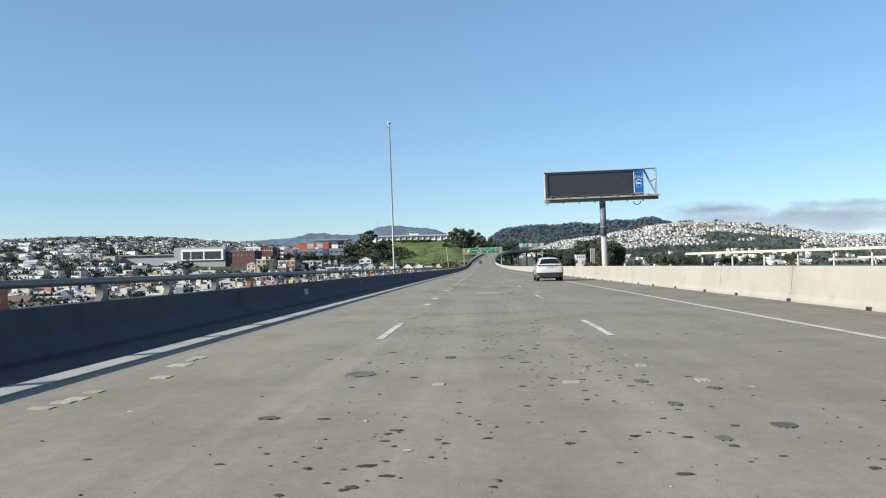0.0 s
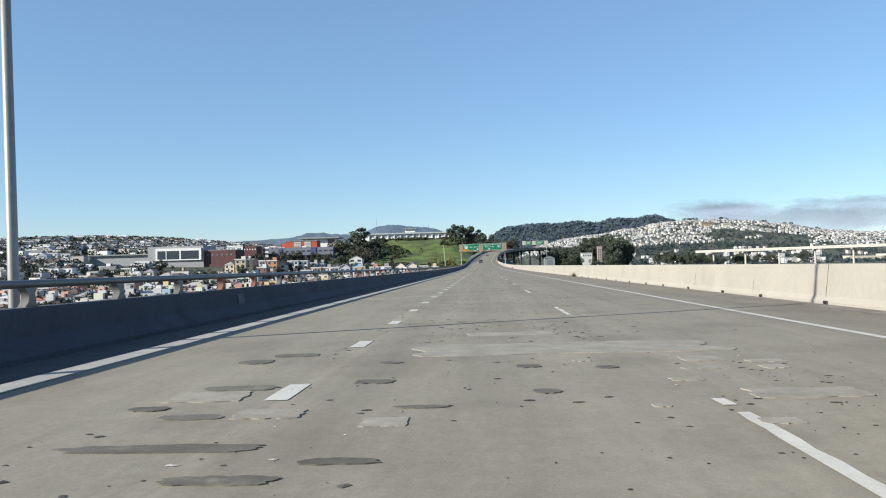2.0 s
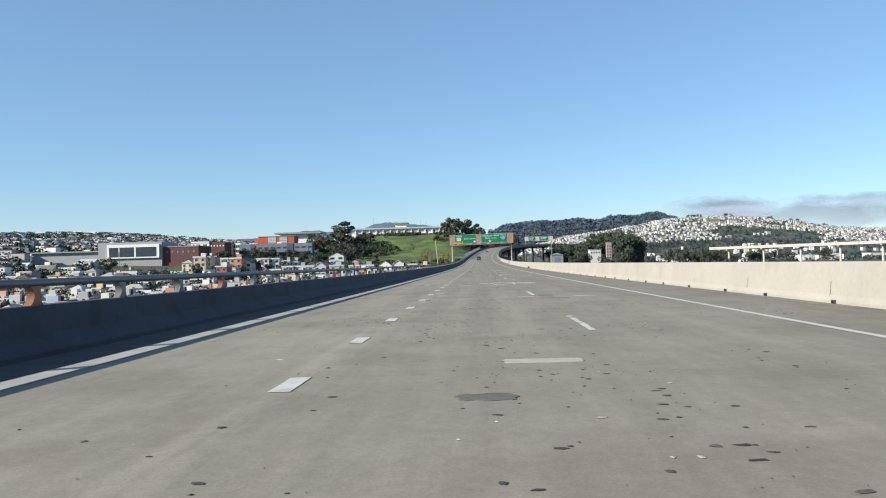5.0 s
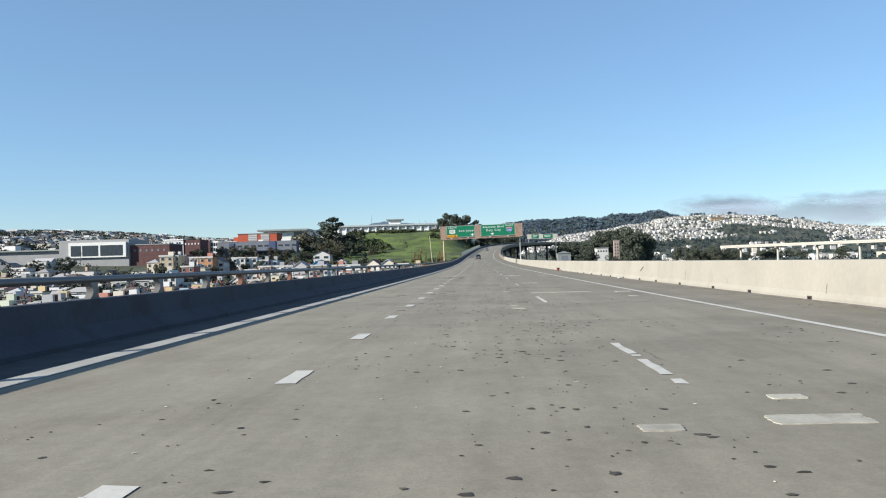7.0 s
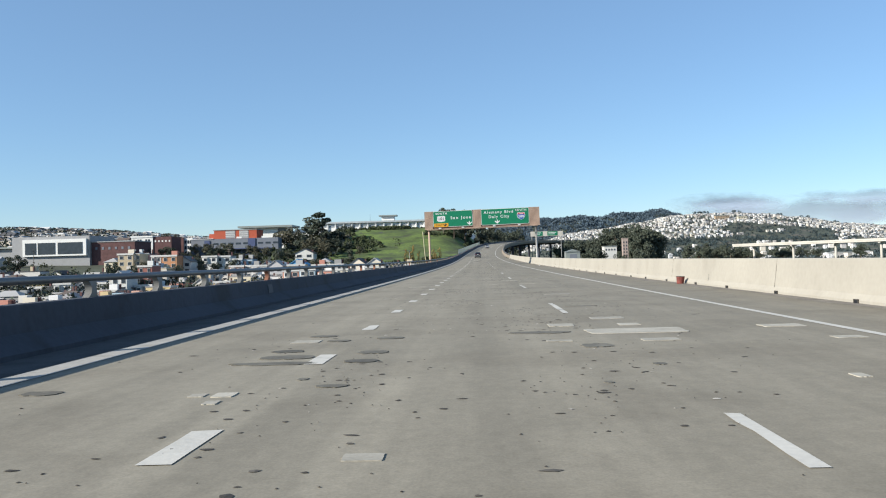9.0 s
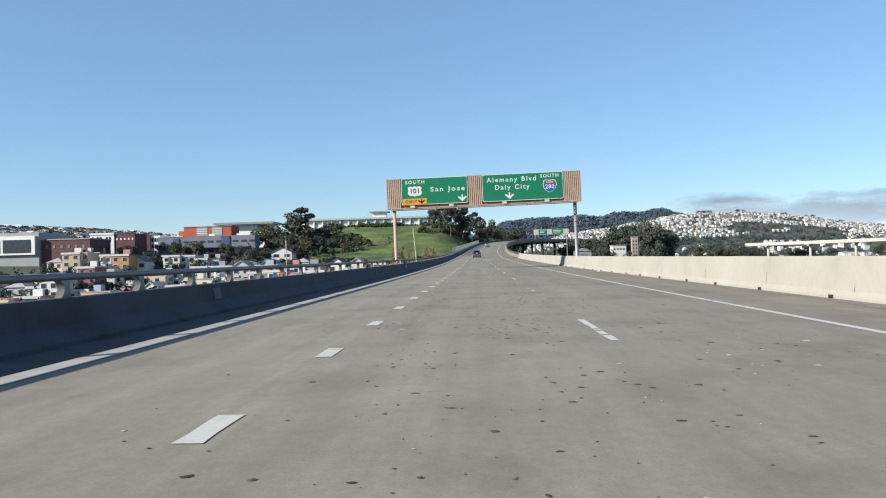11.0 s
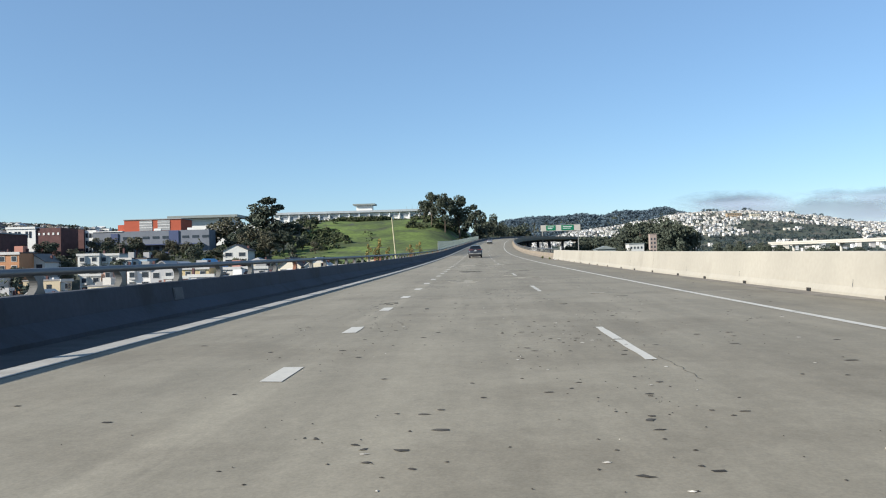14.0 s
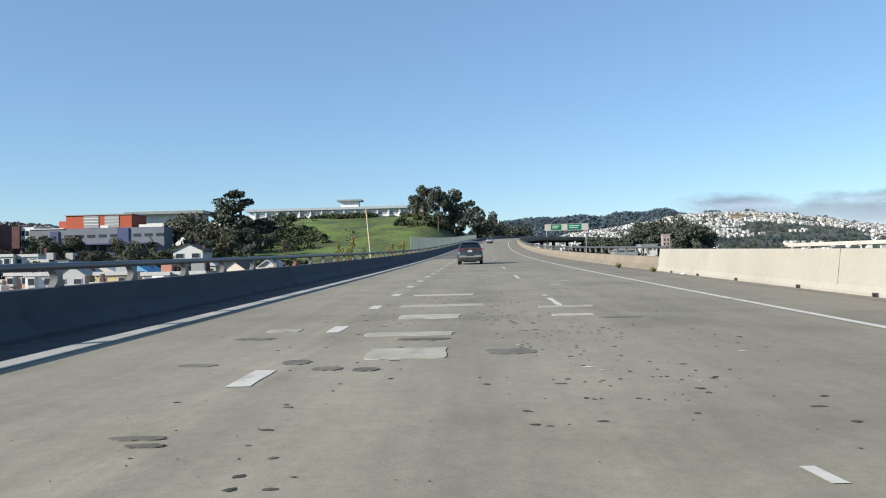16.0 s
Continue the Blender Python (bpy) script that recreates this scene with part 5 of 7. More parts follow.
    part("spoiler", Build().grid([[(x, y - 0.0 + 0.06 * (x / 0.6) ** 2, z - 0.03 * (x / 0.6) ** 2) for x in (-0.55, -0.4, 0, 0.4, 0.55)] for y, z in ((0.58 - 0.25 * square, hi - 0.125), (0.62 - 0.25 * square, hi - 0.085), (0.85, hi - 0.055), (1.1, hi - 0.04))]), paint, car, smooth=True)
    part("antenna_fin", Build().add([(-0.03, 0.95, hi - 0.05), (0.03, 0.95, hi - 0.05), (0, 1.18, hi - 0.03), (0, 0.97, hi + 0.045)], [(0, 1, 3), (1, 2, 3), (2, 0, 3)]), paint, car)
    if rails:
        for s in (-1, 1):
            part("roof_rail", Build().tube((s * 0.60, 0.85, hi), (s * 0.60, 2.6, hi + 0.01), 0.022, 0.022, 8).tube((s * 0.60, 0.85, hi - 0.06), (s * 0.60, 0.85, hi), 0.02, 0.02, 6).tube((s * 0.60, 2.6, hi - 0.08), (s * 0.60, 2.6, hi + 0.01), 0.02, 0.02, 6), M_CLAD, car)
        part("bumper_strip", Build().box(-0.80, 0.80, -0.085, -0.06, 0.52, 0.66), M_STEEL, car, "grey rear skid strip")
    for s in (-1, 1):
        q = place(4.45, 0.30 if s < 0 else 0.70)
        part("head_lamp", Build().box(s * 0.62 - 0.15, s * 0.62 + 0.15, 4.50, 4.62, 0.74, 0.84), M_GALV, car)
    part("grille", Build().box(-0.5, 0.5, 4.60, 4.70, 0.40, 0.66), M_CLAD, car)
    return car


def on_lane(off, y):
    return Matrix.Translation(on_road(off, y)) @ pose(0, 0, 0, 0, 0, along(y))


crossover("white_crossover", "pearl white crossover car with a dark rear window", M_WHITECAR, on_lane(4.50, 55.35))
crossover("dark_crossover", "dark grey crossover car with roof rails", M_DARKCAR, on_lane(-0.20, 464.0), 0.8, True)
crossover("silver_crossover", "silver car far ahead on the bend", M_SILVERCAR, on_lane(0.1, 640.0), 0.4)


# ---- trees ----
def leaves(b, rnd, centre, radius, count, size, flat=1.0, mat=0):
    """Small leaf sprays filling an uneven lobe."""
    c = Vector(centre)
    for _ in range(count):
        d = Vector((rnd.gauss(0, 1), rnd.gauss(0, 1), rnd.gauss(0, 1)))
        d = d.normalized() * radius * rnd.uniform(0.45, 1.0) ** 0.6
        d.z *= flat
        p = c + d
        u = Vector((rnd.gauss(0, 1), rnd.gauss(0, 1), rnd.gauss(0, 1))).normalized()
        w = u.cross(Vector((rnd.gauss(0, 1), rnd.gauss(0, 1), rnd.gauss(0, 1)))).normalized()
        s = size * rnd.uniform(0.6, 1.4)
        b.add([p + u * s, p - u * s * 0.5 + w * s * 0.8, p - u * s * 0.6 - w * s * 0.7, p + w.cross(u) * s * 0.5], [(0, 1, 2), (0, 3, 1)], mat)


def tree_parts(kind, seed):
    """Meshes of a trunk with limbs and of a crown, about 10 m high."""
    rnd = random.Random(seed)
    wood, crown = Build(), Build()
    if kind == "cypress":
        wood.tube((0, 0, -1.0), (0.2, 0, 6.0), 0.42, 0.22, 9).tube((0.2, 0, 6.0), (0.1, 0.1, 9.0), 0.22, 0.08, 7)
        for i in range(15):
            t = i / 14
            z = 2.0 + 7.6 * t
            a = rnd.uniform(0, 6.3)
            out = (3.0 * (1 - t) ** 0.7 + 0.5) * rnd.uniform(0.5, 1.0)
            tip = Vector((math.cos(a) * out, math.sin(a) * out, z + rnd.uniform(-0.2, 0.5)))
            wood.tube((0.15, 0, z - 0.8), tip, 0.10, 0.03, 5)
            leaves(crown, rnd, tip, rnd.uniform(0.9, 1.6), 95, 0.30, 0.55)
    elif kind == "spread":
        wood.tube((0, 0, -1.0), (0.2, 0, 5.6), 0.34, 0.16, 9)
        for i in range(20):
            a = i * 2.4
            out = rnd.uniform(0.5, 3.6)
            tip = Vector((math.cos(a) * out, math.sin(a) * out, rnd.uniform(3.2, 9.3) - out * 0.12))
            wood.tube((0.1, 0, max(2.6, tip.z - 1.6 - out * 0.4 - 0.6)), tip, 0.09, 0.02, 5)
            leaves(crown, rnd, tip, rnd.uniform(1.1, 1.9), 150, 0.28, 0.7)
    elif kind == "poplar":
        wood.tube((0, 0, -1.0), (0, 0, 8.5), 0.2, 0.04, 7)
        for i in range(12):
            z = 1.8 + 0.65 * i
            leaves(crown, rnd, (rnd.uniform(-0.5, 0.5), rnd.uniform(-0.5, 0.5), z), 0.85 - 0.04 * i, 70, 0.13, 1.2)
    else:
        wood.tube((0, 0, -1.0), (0, 0, 3.4), 0.34, 0.22, 8)
        for i in range(12):
            a = i * 2.4
            out = rnd.uniform(0.6, 3.0)
            tip = Vector((math.cos(a) * out, math.sin(a) * out, rnd.uniform(4.0, 9.0) - out * 0.4))
            wood.tube((0, 0, 3.0), tip, 0.12, 0.03, 5)
            leaves(crown, rnd, tip, rnd.uniform(1.3, 1.9), 90, 0.32, 0.85)
    return wood.mesh("trunk", M_BARK), crown


TREES = {}
for kind, n in (("cypress", 2), ("spread", 2), ("round", 3), ("poplar", 1)):
    for i in range(n):
        w, c = tree_parts(kind, 11 * i + len(kind))
        for leaf in (M_LEAF, M_LEAF2, M_GOLD):
            if (leaf is M_GOLD) == (kind == "poplar"):
                TREES[(kind, i, leaf.name)] = (w, c.mesh("crown", leaf))


def tree(kind, i, leaf, x, y, z, tall, wide=1.0, turn=0.0, label="", group=""):
    w, c = TREES[(kind, i, leaf.name)]
    t = base("tree", label or "dark green broad tree among houses", "tree", group, at=pose(x, y, z, 0, 0, turn) @ Matrix.Diagonal((tall / 10 * wide, tall / 10 * wide, tall / 10, 1)))
    part("trunk", w, None, t)
    part("crown", c, None, t)
    return t


tree("cypress", 0, M_LEAF, -102.0, 753, 7.0, 28.0, 1.15, 20, "tall dark cypress beside the grassy hill")
tree("cypress", 1, M_LEAF, -110.5, 758, 7.0, 24.0, 1.15, 200, "tall dark cypress beside the grassy hill")
tree("spread", 0, M_LEAF, -96.0, 762, 9.0, 15.0, 1.4, 60, "spreading dark cypress on the hillside")
tree("round", 0, M_LEAF2, -119.0, 742, 7.0, 20.0, 1.1, 40, "olive brown tree beside a tall cypress")
tree("round", 1, M_LEAF2, -128.0, 746, 8.0, 17.0, 1.2, 140, "olive brown tree beside a tall cypress")
tree("spread", 1, M_LEAF, -95.0, 806, 18.0, 11.5, 1.25, 10, "dark pine on the grassy slope")
for k, (x, y, h, w) in enumerate(((-24, 772, 13.5, 1.1), (-17, 768, 14.5, 1.0), (-10, 779, 13.0, 1.2), (-29, 790, 10.0, 1.3))):
    tree("spread", k % 2, M_LEAF, x, y, height(x, y) + 1.0, 36.5 - height(x, y) - k * 0.8, w * 0.62, 70 * k, "dark umbrella-shaped pine on the hill crest")
for k, (x, y, top) in enumerate(((-2, 838, 34.5), (3, 852, 33.0), (-8, 845, 30.0), (10, 885, 30.0), (14, 905, 29.0), (2, 900, 30.5), (-14, 830, 28.0), (22, 960, 28.0), (30, 1010, 29.0), (40, 1060, 30.0), (16, 940, 28.0))):
    z = height(x, y) - 0.5
    tree(("cypress", "round", "spread")[k % 3], k % 2, M_LEAF, x, y, z, top - z, 0.75, 50 * k, "dark tree beside the curving freeway")
for k, (x, y, top) in enumerate(((-34.5, 607, 8.6), (-31.5, 609, 10.4), (-29.0, 611, 7.6), (-22.5, 615, 8.4), (-19.5, 617, 9.2), (-33.0, 612, 7.4), (-21.0, 609, 7.0))):
    z = height(x, y)
    tree("poplar", 0, M_GOLD, x, y, z, top - z, 0.8, 40 * k, "golden leafless poplar below the hill", "golden poplars")

for k, (x, y, tall) in enumerate(((-92, 702, 12.0), (-85, 706, 10.5), (-99, 705, 12.5), (-78, 712, 8.0), (-88, 694, 9.0), (-106, 712, 12.0), (-70, 700, 6.5), (-96, 690, 8.0))):
    tree(("round", "spread", "round")[k % 3], k % 2, M_LEAF2 if k % 2 == 0 else M_LEAF, x, y, height(x, y) - 0.5, tall, 1.15, 47 * k, "olive brown tree at the foot of the grassy hill", "hillside trees")

# ---- the grassy hill and its campus ----
hill = Build()
rows = []
for j in range(81):
    y = 645 + 375 * j / 80
    rows.append([(x, y, height(x, y) + 0.25 + 0.5 * noise.noise(Vector((x / 9, y / 9, 1.0)))) for x in (-86 + 96 * i / 48 for i in range(49))])
tagged(part("grassy_hill", hill.grid(rows), M_GRASS, smooth=True), "bright green grassy hillside above the town", "hillside", kind="structure")
brush = Build()
_b = random.Random(5)
for i in range(640):
    zone = i % 6
    if zone == 0:
        x, y = _b.uniform(-78, -52), _b.uniform(800, 832)
    elif zone == 1:
        x, y = _b.uniform(-36, 8), _b.uniform(764, 850)
    elif zone == 4:
        x, y = _b.uniform(-115, -25), _b.uniform(832, 857)
    elif zone == 2:
        x, y = _b.uniform(-150, -85), _b.uniform(655, 800)
    elif zone == 5:
        # Brush added here to stand in for the cypress's shade on the slope.
        x, y = _b.gauss(-77, 9), _b.gauss(738, 12)
        if _b.random() < 0.4:
            continue
    else:
        x, y = _b.uniform(-90, -8), _b.uniform(628, 668)
        if _b.random() < 0.2:
            continue
    leaves(brush, _b, (x, y, height(x, y) + 0.8), _b.uniform(1.2, 3.0), 55, 0.75, 0.7)
tagged(part("hill_brush", brush, M_BUSH), "low dark hillside brush, with one patch standing in for tree shade", "bush", kind="stuff")
M_CAMPUS = material("white_campus_wall", (0.80, 0.80, 0.77), 0.85, var=0.06, scale=0.3)
M_ROOFEDGE = material("grey_green_roof", (0.25, 0.28, 0.27), 0.6, var=0.1, scale=0.4)
M_GLASSFAR = material("far_window_glass", (0.035, 0.045, 0.06), 0.15, var=0.2, scale=0.5)
M_PALEROOF = material("pale_blue_grey_roof", (0.42, 0.46, 0.48), 0.6, var=0.1, scale=0.4)
M_PALEGLASS = material("pale_window_band", (0.30, 0.33, 0.36), 0.5, var=0.12, scale=0.5)
campus = base("reservoir_building", "long low white building with a pale grey roof on the hill", "building")
part("wall", Build().box(-128, -28, 862, 874, 24, 33.6), M_CAMPUS, campus)
part("roof", Build().box(-130, -26, 860, 876, 33.602, 34.9), M_PALEROOF, campus)
for i in range(16):
    x = -125 + 6.3 * i
    part("column", Build().box(x, x + 0.7, 860.8, 861.99, 24, 33.6), M_SIGNWHITE, campus)
    part("window", Build().box(x + 1.2, x + 5.4, 861.9, 861.99, 30.6, 31.9), M_PALEGLASS, campus)
pav = base("roof_pavilion", "small white pavilion with an overhanging flat roof", "building")
part("wall", Build().box(-76.5, -66.5, 865, 871, 35.202, 38.4), M_CAMPUS, pav)
part("roof", Build().box(-78.5, -64.5, 863, 873, 38.402, 39.3), M_ROOFEDGE, pav)
for i in range(5):
    x = -45 + 3.4 * i
    m = base("rooftop_mast", "thin mast on the hilltop building roof", "mast", "rooftop masts")
    part("shaft", Build().tube((x, 868, 35.2), (x, 868, 37.4 + 0.7 * (i % 2)), 0.10, 0.06, 6), M_STEEL, m)
lean = base("leaning_pole", "pale leaning wooden utility pole below the hill", "pole", at=pose(-24.3, 592, 0, 0, -4.5, 0))
part("shaft", Build().tube((0, 0, -3), (0, 0, 15.0), 0.24, 0.16, 10), material("pale_pole_wood", (0.52, 0.47, 0.30), 0.85, var=0.15), lean)

# ---- school, grey block and other large buildings of the town ----
M_ORANGE = material("orange_red_cladding", (0.44, 0.082, 0.034), 0.75, var=0.08, scale=0.3)
M_BLUEGREY = material("blue_grey_cladding", (0.165, 0.185, 0.22), 0.75, var=0.08, scale=0.3)
M_NAVY = material("navy_cladding", (0.05, 0.075, 0.17), 0.7, var=0.08)
M_GREYCLAD = material("grey_cladding", (0.32, 0.325, 0.33), 0.75, var=0.06, scale=0.3)
M_BRICK = material("dark_red_brick", (0.120, 0.058, 0.056), 0.9, var=0.2, scale=0.6)
M_CREAM = material("cream_stucco", (0.64, 0.58, 0.45), 0.9, var=0.07, scale=0.4)
M_TANST = material("tan_stucco", (0.40, 0.30, 0.20), 0.9, var=0.07, scale=0.4)
school = base("school", "orange and blue-grey modern school block on the hillside", "building")
part("lower_block", Build().box(-177, -123, 722, 731, 8.5, 19.2), M_BLUEGREY, school)
up = part("upper_block", Build().box(-163, -136.5, 723.5, 738, 19.202, 24.4), M_ORANGE, school, "orange-red upper storey")
for x0, x1 in ((-155.8, -149.8), (-147.3, -141.6)):
    part("metal_panel", Build().box(x0, x1, 723.35, 723.48, 19.4, 24.1), M_GREYCLAD, up)
    for z in (20.6, 21.8, 23.0):
        part("louvre", Build().box(x0, x1, 723.25, 723.34, z, z + 0.25), M_CAMPUS, up)
part("navy_bay", Build().box(-141.5, -137.0, 721.5, 721.98, 13.0, 19.1), M_NAVY, school)
part("navy_bay", Build().box(-168.5, -165.2, 721.5, 721.98, 12.4, 18.3), M_NAVY, school)
part("canopy", Build().box(-167, -126, 719.0, 721.98, 12.6, 13.1), M_NAVY, school)
part("roof_cap", Build().box(-163.4, -136.1, 723.1, 738.4, 24.402, 24.75), M_GREYCLAD, up)
part("parapet_cap", Build().box(-177.3, -163.05, 721.6, 731.3, 19.202, 19.5), M_CAMPUS, school)
part("corner_block", Build().box(-166.4, -163.02, 724.5, 734, 19.202, 22.4), M_ORANGE, school, "orange-red corner block")
part("ground_floor", Build().box(-165, -126.5, 721.0, 721.84, 8.6, 9.3), M_NAVY, school)
for x0 in (-149.0, -133.5):
    part("white_vent", Build().box(x0, x0 + 3.2, 723.2, 723.34, 19.3, 20.3), M_CAMPUS, school)
for i in range(9):
    part("window", Build().box(-163 + 4.6 * i, -160 + 4.6 * i, 721.85, 721.98, 15.6, 16.7), M_GLASSFAR, school)
for i in range(10):
    part("window", Build().box(-165 + 4 * i, -162.2 + 4 * i, 721.85, 721.98, 9.4, 12.1), M_GLASSFAR, school)
wing = base("school_wing", "white school wing with tall windows and a red stair wall", "building")
part("wall", Build().box(-182.3, -177.01, 725, 738, 6.0, 20.4), M_CAMPUS, wing)
part("stair_wall", Build().box(-185.4, -182.31, 724, 734, 6.0, 20.8), M_BRICK, wing, "dull red stair wall")
for z in (10.2, 13.6, 17.0):
    for x in (-181.9, -180.3, -178.7):
        part("window", Build().box(x, x + 1.1, 724.85, 724.98, z, z + 2.0), M_GLASSFAR, wing)
hall = base("white_hall", "pale modern hall with an overhanging flat roof", "building")
part("wall", Build().box(-163, -133, 790, 806, 12, 28.6), M_CAMPUS, hall)
part("roof", Build().box(-167, -129, 786, 810, 28.602, 29.9), M_ROOFEDGE, hall)
part("window", Build().box(-140, -134, 789.85, 789.98, 24.0, 28.0), M_GLASSFAR, hall)
part("annex", Build().box(-133, -108, 788, 800, 12, 24.0), M_CAMPUS, hall)
for z in (19.5, 22.0):
    part("balcony_band", Build().box(-132.5, -108.5, 787.4, 787.98, z, z + 0.5), M_ROOFEDGE, hall)
grey = base("grey_block", "grey metal-clad block with a wide window band", "building")
part("wall", Build().box(-253, -210.2, 660, 690, 2, 20.8), M_GREYCLAD, grey)
part("frame", Build().box(-246.5, -211.5, 658.6, 659.98, 10.2, 19.2), M_CAMPUS, grey)
for x0, x1 in ((-245, -239), (-238, -228.5), (-227, -213.5)):
    part("window", Build().box(x0, x1, 658.4, 658.58, 11.2, 17.4), M_GLASSFAR, grey)
part("wing", Build().box(-300, -253, 664, 690, 2, 15.0), M_GREYCLAD, grey)
part("wing_roof", Build().box(-302, -252, 662, 692, 15.0, 15.8), M_ROOFEDGE, grey)
brick = base("brick_block", "dark red brick block beside the grey building", "building")
part("wall", Build().box(-210.1, -186.3, 662, 684, 2, 17.0), M_BRICK, brick)
part("parapet", Build().box(-210.15, -186.0, 661.7, 684.3, 17.0, 17.5), M_GREYCLAD, brick)
for i in range(6):
    part("window", Build().box(-208 + 3.6 * i, -206.8 + 3.6 * i, 661.85, 661.98, 13.0, 14.4), M_BLUEGREY, brick)
cream = base("cream_block", "off-white stucco block with a brick wing", "building")
part("wall", Build().box(-204.6, -191.8, 700, 715, 5, 21.2), M_CAMPUS, cream)
part("brick_wing", Build().box(-191.7, -180.9, 700.5, 716, 5, 20.7), M_BRICK, cream)
for i, x in enumerate((-203.6, -201.0, -199.5, -196.2, -194.6)):
    part("window", Build().box(x, x + 0.95, 699.85, 699.98, 16.6, 19.4), M_GLASSFAR, cream)
part("cornice", Build().box(-204.9, -191.75, 699.6, 699.98, 20.5, 21.4), M_CAMPUS, cream)
for i in range(5):
    part("window", Build().box(-190.8 + 2.1 * i, -190.0 + 2.1 * i, 700.35, 700.48, 17.6, 18.6), M_CAMPUS, cream)


# ---- houses ----
M_HOUSE = palette("house_stucco", [(0.74, 0.72, 0.67), (0.66, 0.60, 0.49), (0.56, 0.54, 0.50), (0.70, 0.69, 0.67), (0.42, 0.42, 0.42), (0.52, 0.44, 0.31), (0.56, 0.56, 0.54), (0.38, 0.38, 0.37), (0.60, 0.57, 0.52), (0.54, 0.34, 0.27), (0.32, 0.42, 0.49), (0.58, 0.46, 0.26), (0.28, 0.28, 0.275), (0.62, 0.56, 0.43), (0.46, 0.22, 0.17), (0.50, 0.53, 0.42)], by_island=False)
M_HOUSEFAR = palette("far_house_stucco", [(0.78, 0.77, 0.74), (0.60, 0.55, 0.47), (0.44, 0.42, 0.40), (0.80, 0.80, 0.79), (0.70, 0.66, 0.60), (0.46, 0.44, 0.43), (0.80, 0.80, 0.78), (0.34, 0.35, 0.37), (0.76, 0.74, 0.68), (0.48, 0.49, 0.50), (0.84, 0.83, 0.81), (0.62, 0.58, 0.54)])
M_ROOF = palette("roofing", [(0.08, 0.08, 0.085), (0.16, 0.158, 0.155), (0.36, 0.355, 0.35), (0.12, 0.10, 0.09), (0.30, 0.29, 0.285), (0.50, 0.50, 0.49)], by_island=False)
M_ROOFFAR = palette("far_roofing", [(0.10, 0.10, 0.105), (0.22, 0.215, 0.21), (0.44, 0.43, 0.42), (0.14, 0.11, 0.095), (0.55, 0.55, 0.54)])
M_TRIM = material("white_window_trim", (0.58, 0.575, 0.55), 0.8, var=0.05)
M_DOOR = material("garage_door", (0.45, 0.42, 0.38), 0.7, var=0.1, spread=0.4)
HOUSES = []
for style in range(7):
    rnd = random.Random(40 + style)
    w, d, h = rnd.choice([6.0, 6.6, 7.6]), rnd.uniform(9, 11.5), rnd.choice([5.4, 6.4, 7.4])
    wl = Build().box(-w / 2, w / 2, 0, d, -5, h)
    if style == 1:
        wl.add([(-w / 2, 0, h), (w / 2, 0, h), (0, 0, h + 2.3), (-w / 2, d, h), (w / 2, d, h), (0, d, h + 2.3)], [(0, 1, 2), (3, 5, 4)])
    meshes = [("wall", wl.mesh("wall", M_HOUSE))]
    r = Build()
    if style not in (1, 4):
        r.box(-w / 2 - 0.15, w / 2 + 0.15, -0.15, d + 0.15, h + 0.002, h + 0.35)
    elif style == 1:
        e, p = 0.45, 2.3
        for sd in (-1, 1):
            foot, ridge_at = (sd * (w / 2 + e), h - p * e / (w / 2)), (0.0, h + p)
            r.add([(foot[0], -e, foot[1]), (ridge_at[0], -e, ridge_at[1]), (ridge_at[0], d + e, ridge_at[1]), (foot[0], d + e, foot[1])] + [(foot[0], -e, foot[1] + 0.22), (ridge_at[0], -e, ridge_at[1] + 0.22), (ridge_at[0], d + e, ridge_at[1] + 0.22), (foot[0], d + e, foot[1] + 0.22)], [(0, 1, 2, 3), (4, 7, 6, 5), (0, 4, 5, 1), (3, 2, 6, 7), (0, 3, 7, 4)])
    else:
        e, p = 0.45, 1.8
        r.add([(-w / 2 - e, -e, h - 0.1), (w / 2 + e, -e, h - 0.1), (w / 2 + e, d + e, h - 0.1), (-w / 2 - e, d + e, h - 0.1), (0, w / 2, h + p), (0, d - w / 2, h + p)], [(0, 1, 4), (1, 2, 5, 4), (2, 3, 5), (3, 0, 4, 5), (0, 3, 2, 1)])
    meshes.append(("roof", r.mesh("roof", M_ROOF)))
    for fl in range(2 if h < 8 else 3):
        z = h - 2.3 - 2.8 * fl
        for x in ((-w * 0.27, w * 0.27) if fl < 2 else (-w * 0.27,)):
            ww = 1.7 if style % 2 else 1.3
            b = Build().box(x - ww / 2 - 0.12, x + ww / 2 + 0.12, -0.10, -0.005, z - 0.12, z + 1.55, 0).box(x - ww / 2, x + ww / 2, -0.13, -0.102, z, z + 1.43, 1)
            meshes.append(("window", b.mesh("window", [M_TRIM, M_GLASSFAR])))
    for y in (d * 0.3, d * 0.7):
        b = Build().box(-w / 2 - 0.08, -w / 2 - 0.005, y - 0.7, y + 0.7, h - 2.4, h - 1.0, 1)
        meshes.append(("window", b.mesh("window", [M_TRIM, M_GLASSFAR])))
    if style in (0, 3, 5):
        bay = Build().add([(-w * 0.42, -0.004, h - 2.9), (-w * 0.36, -0.9, h - 2.9), (-w * 0.12, -0.9, h - 2.9), (-w * 0.06, -0.004, h - 2.9), (-w * 0.42, -0.004, h - 0.5), (-w * 0.36, -0.9, h - 0.5), (-w * 0.12, -0.9, h - 0.5), (-w * 0.06, -0.004, h - 0.5)], [(0, 1, 5, 4), (1, 2, 6, 5), (2, 3, 7, 6), (4, 5, 6, 7), (3, 2, 1, 0)]).box(-w * 0.34, -w * 0.14, -0.95, -0.905, h - 2.3, h - 0.9, 1)
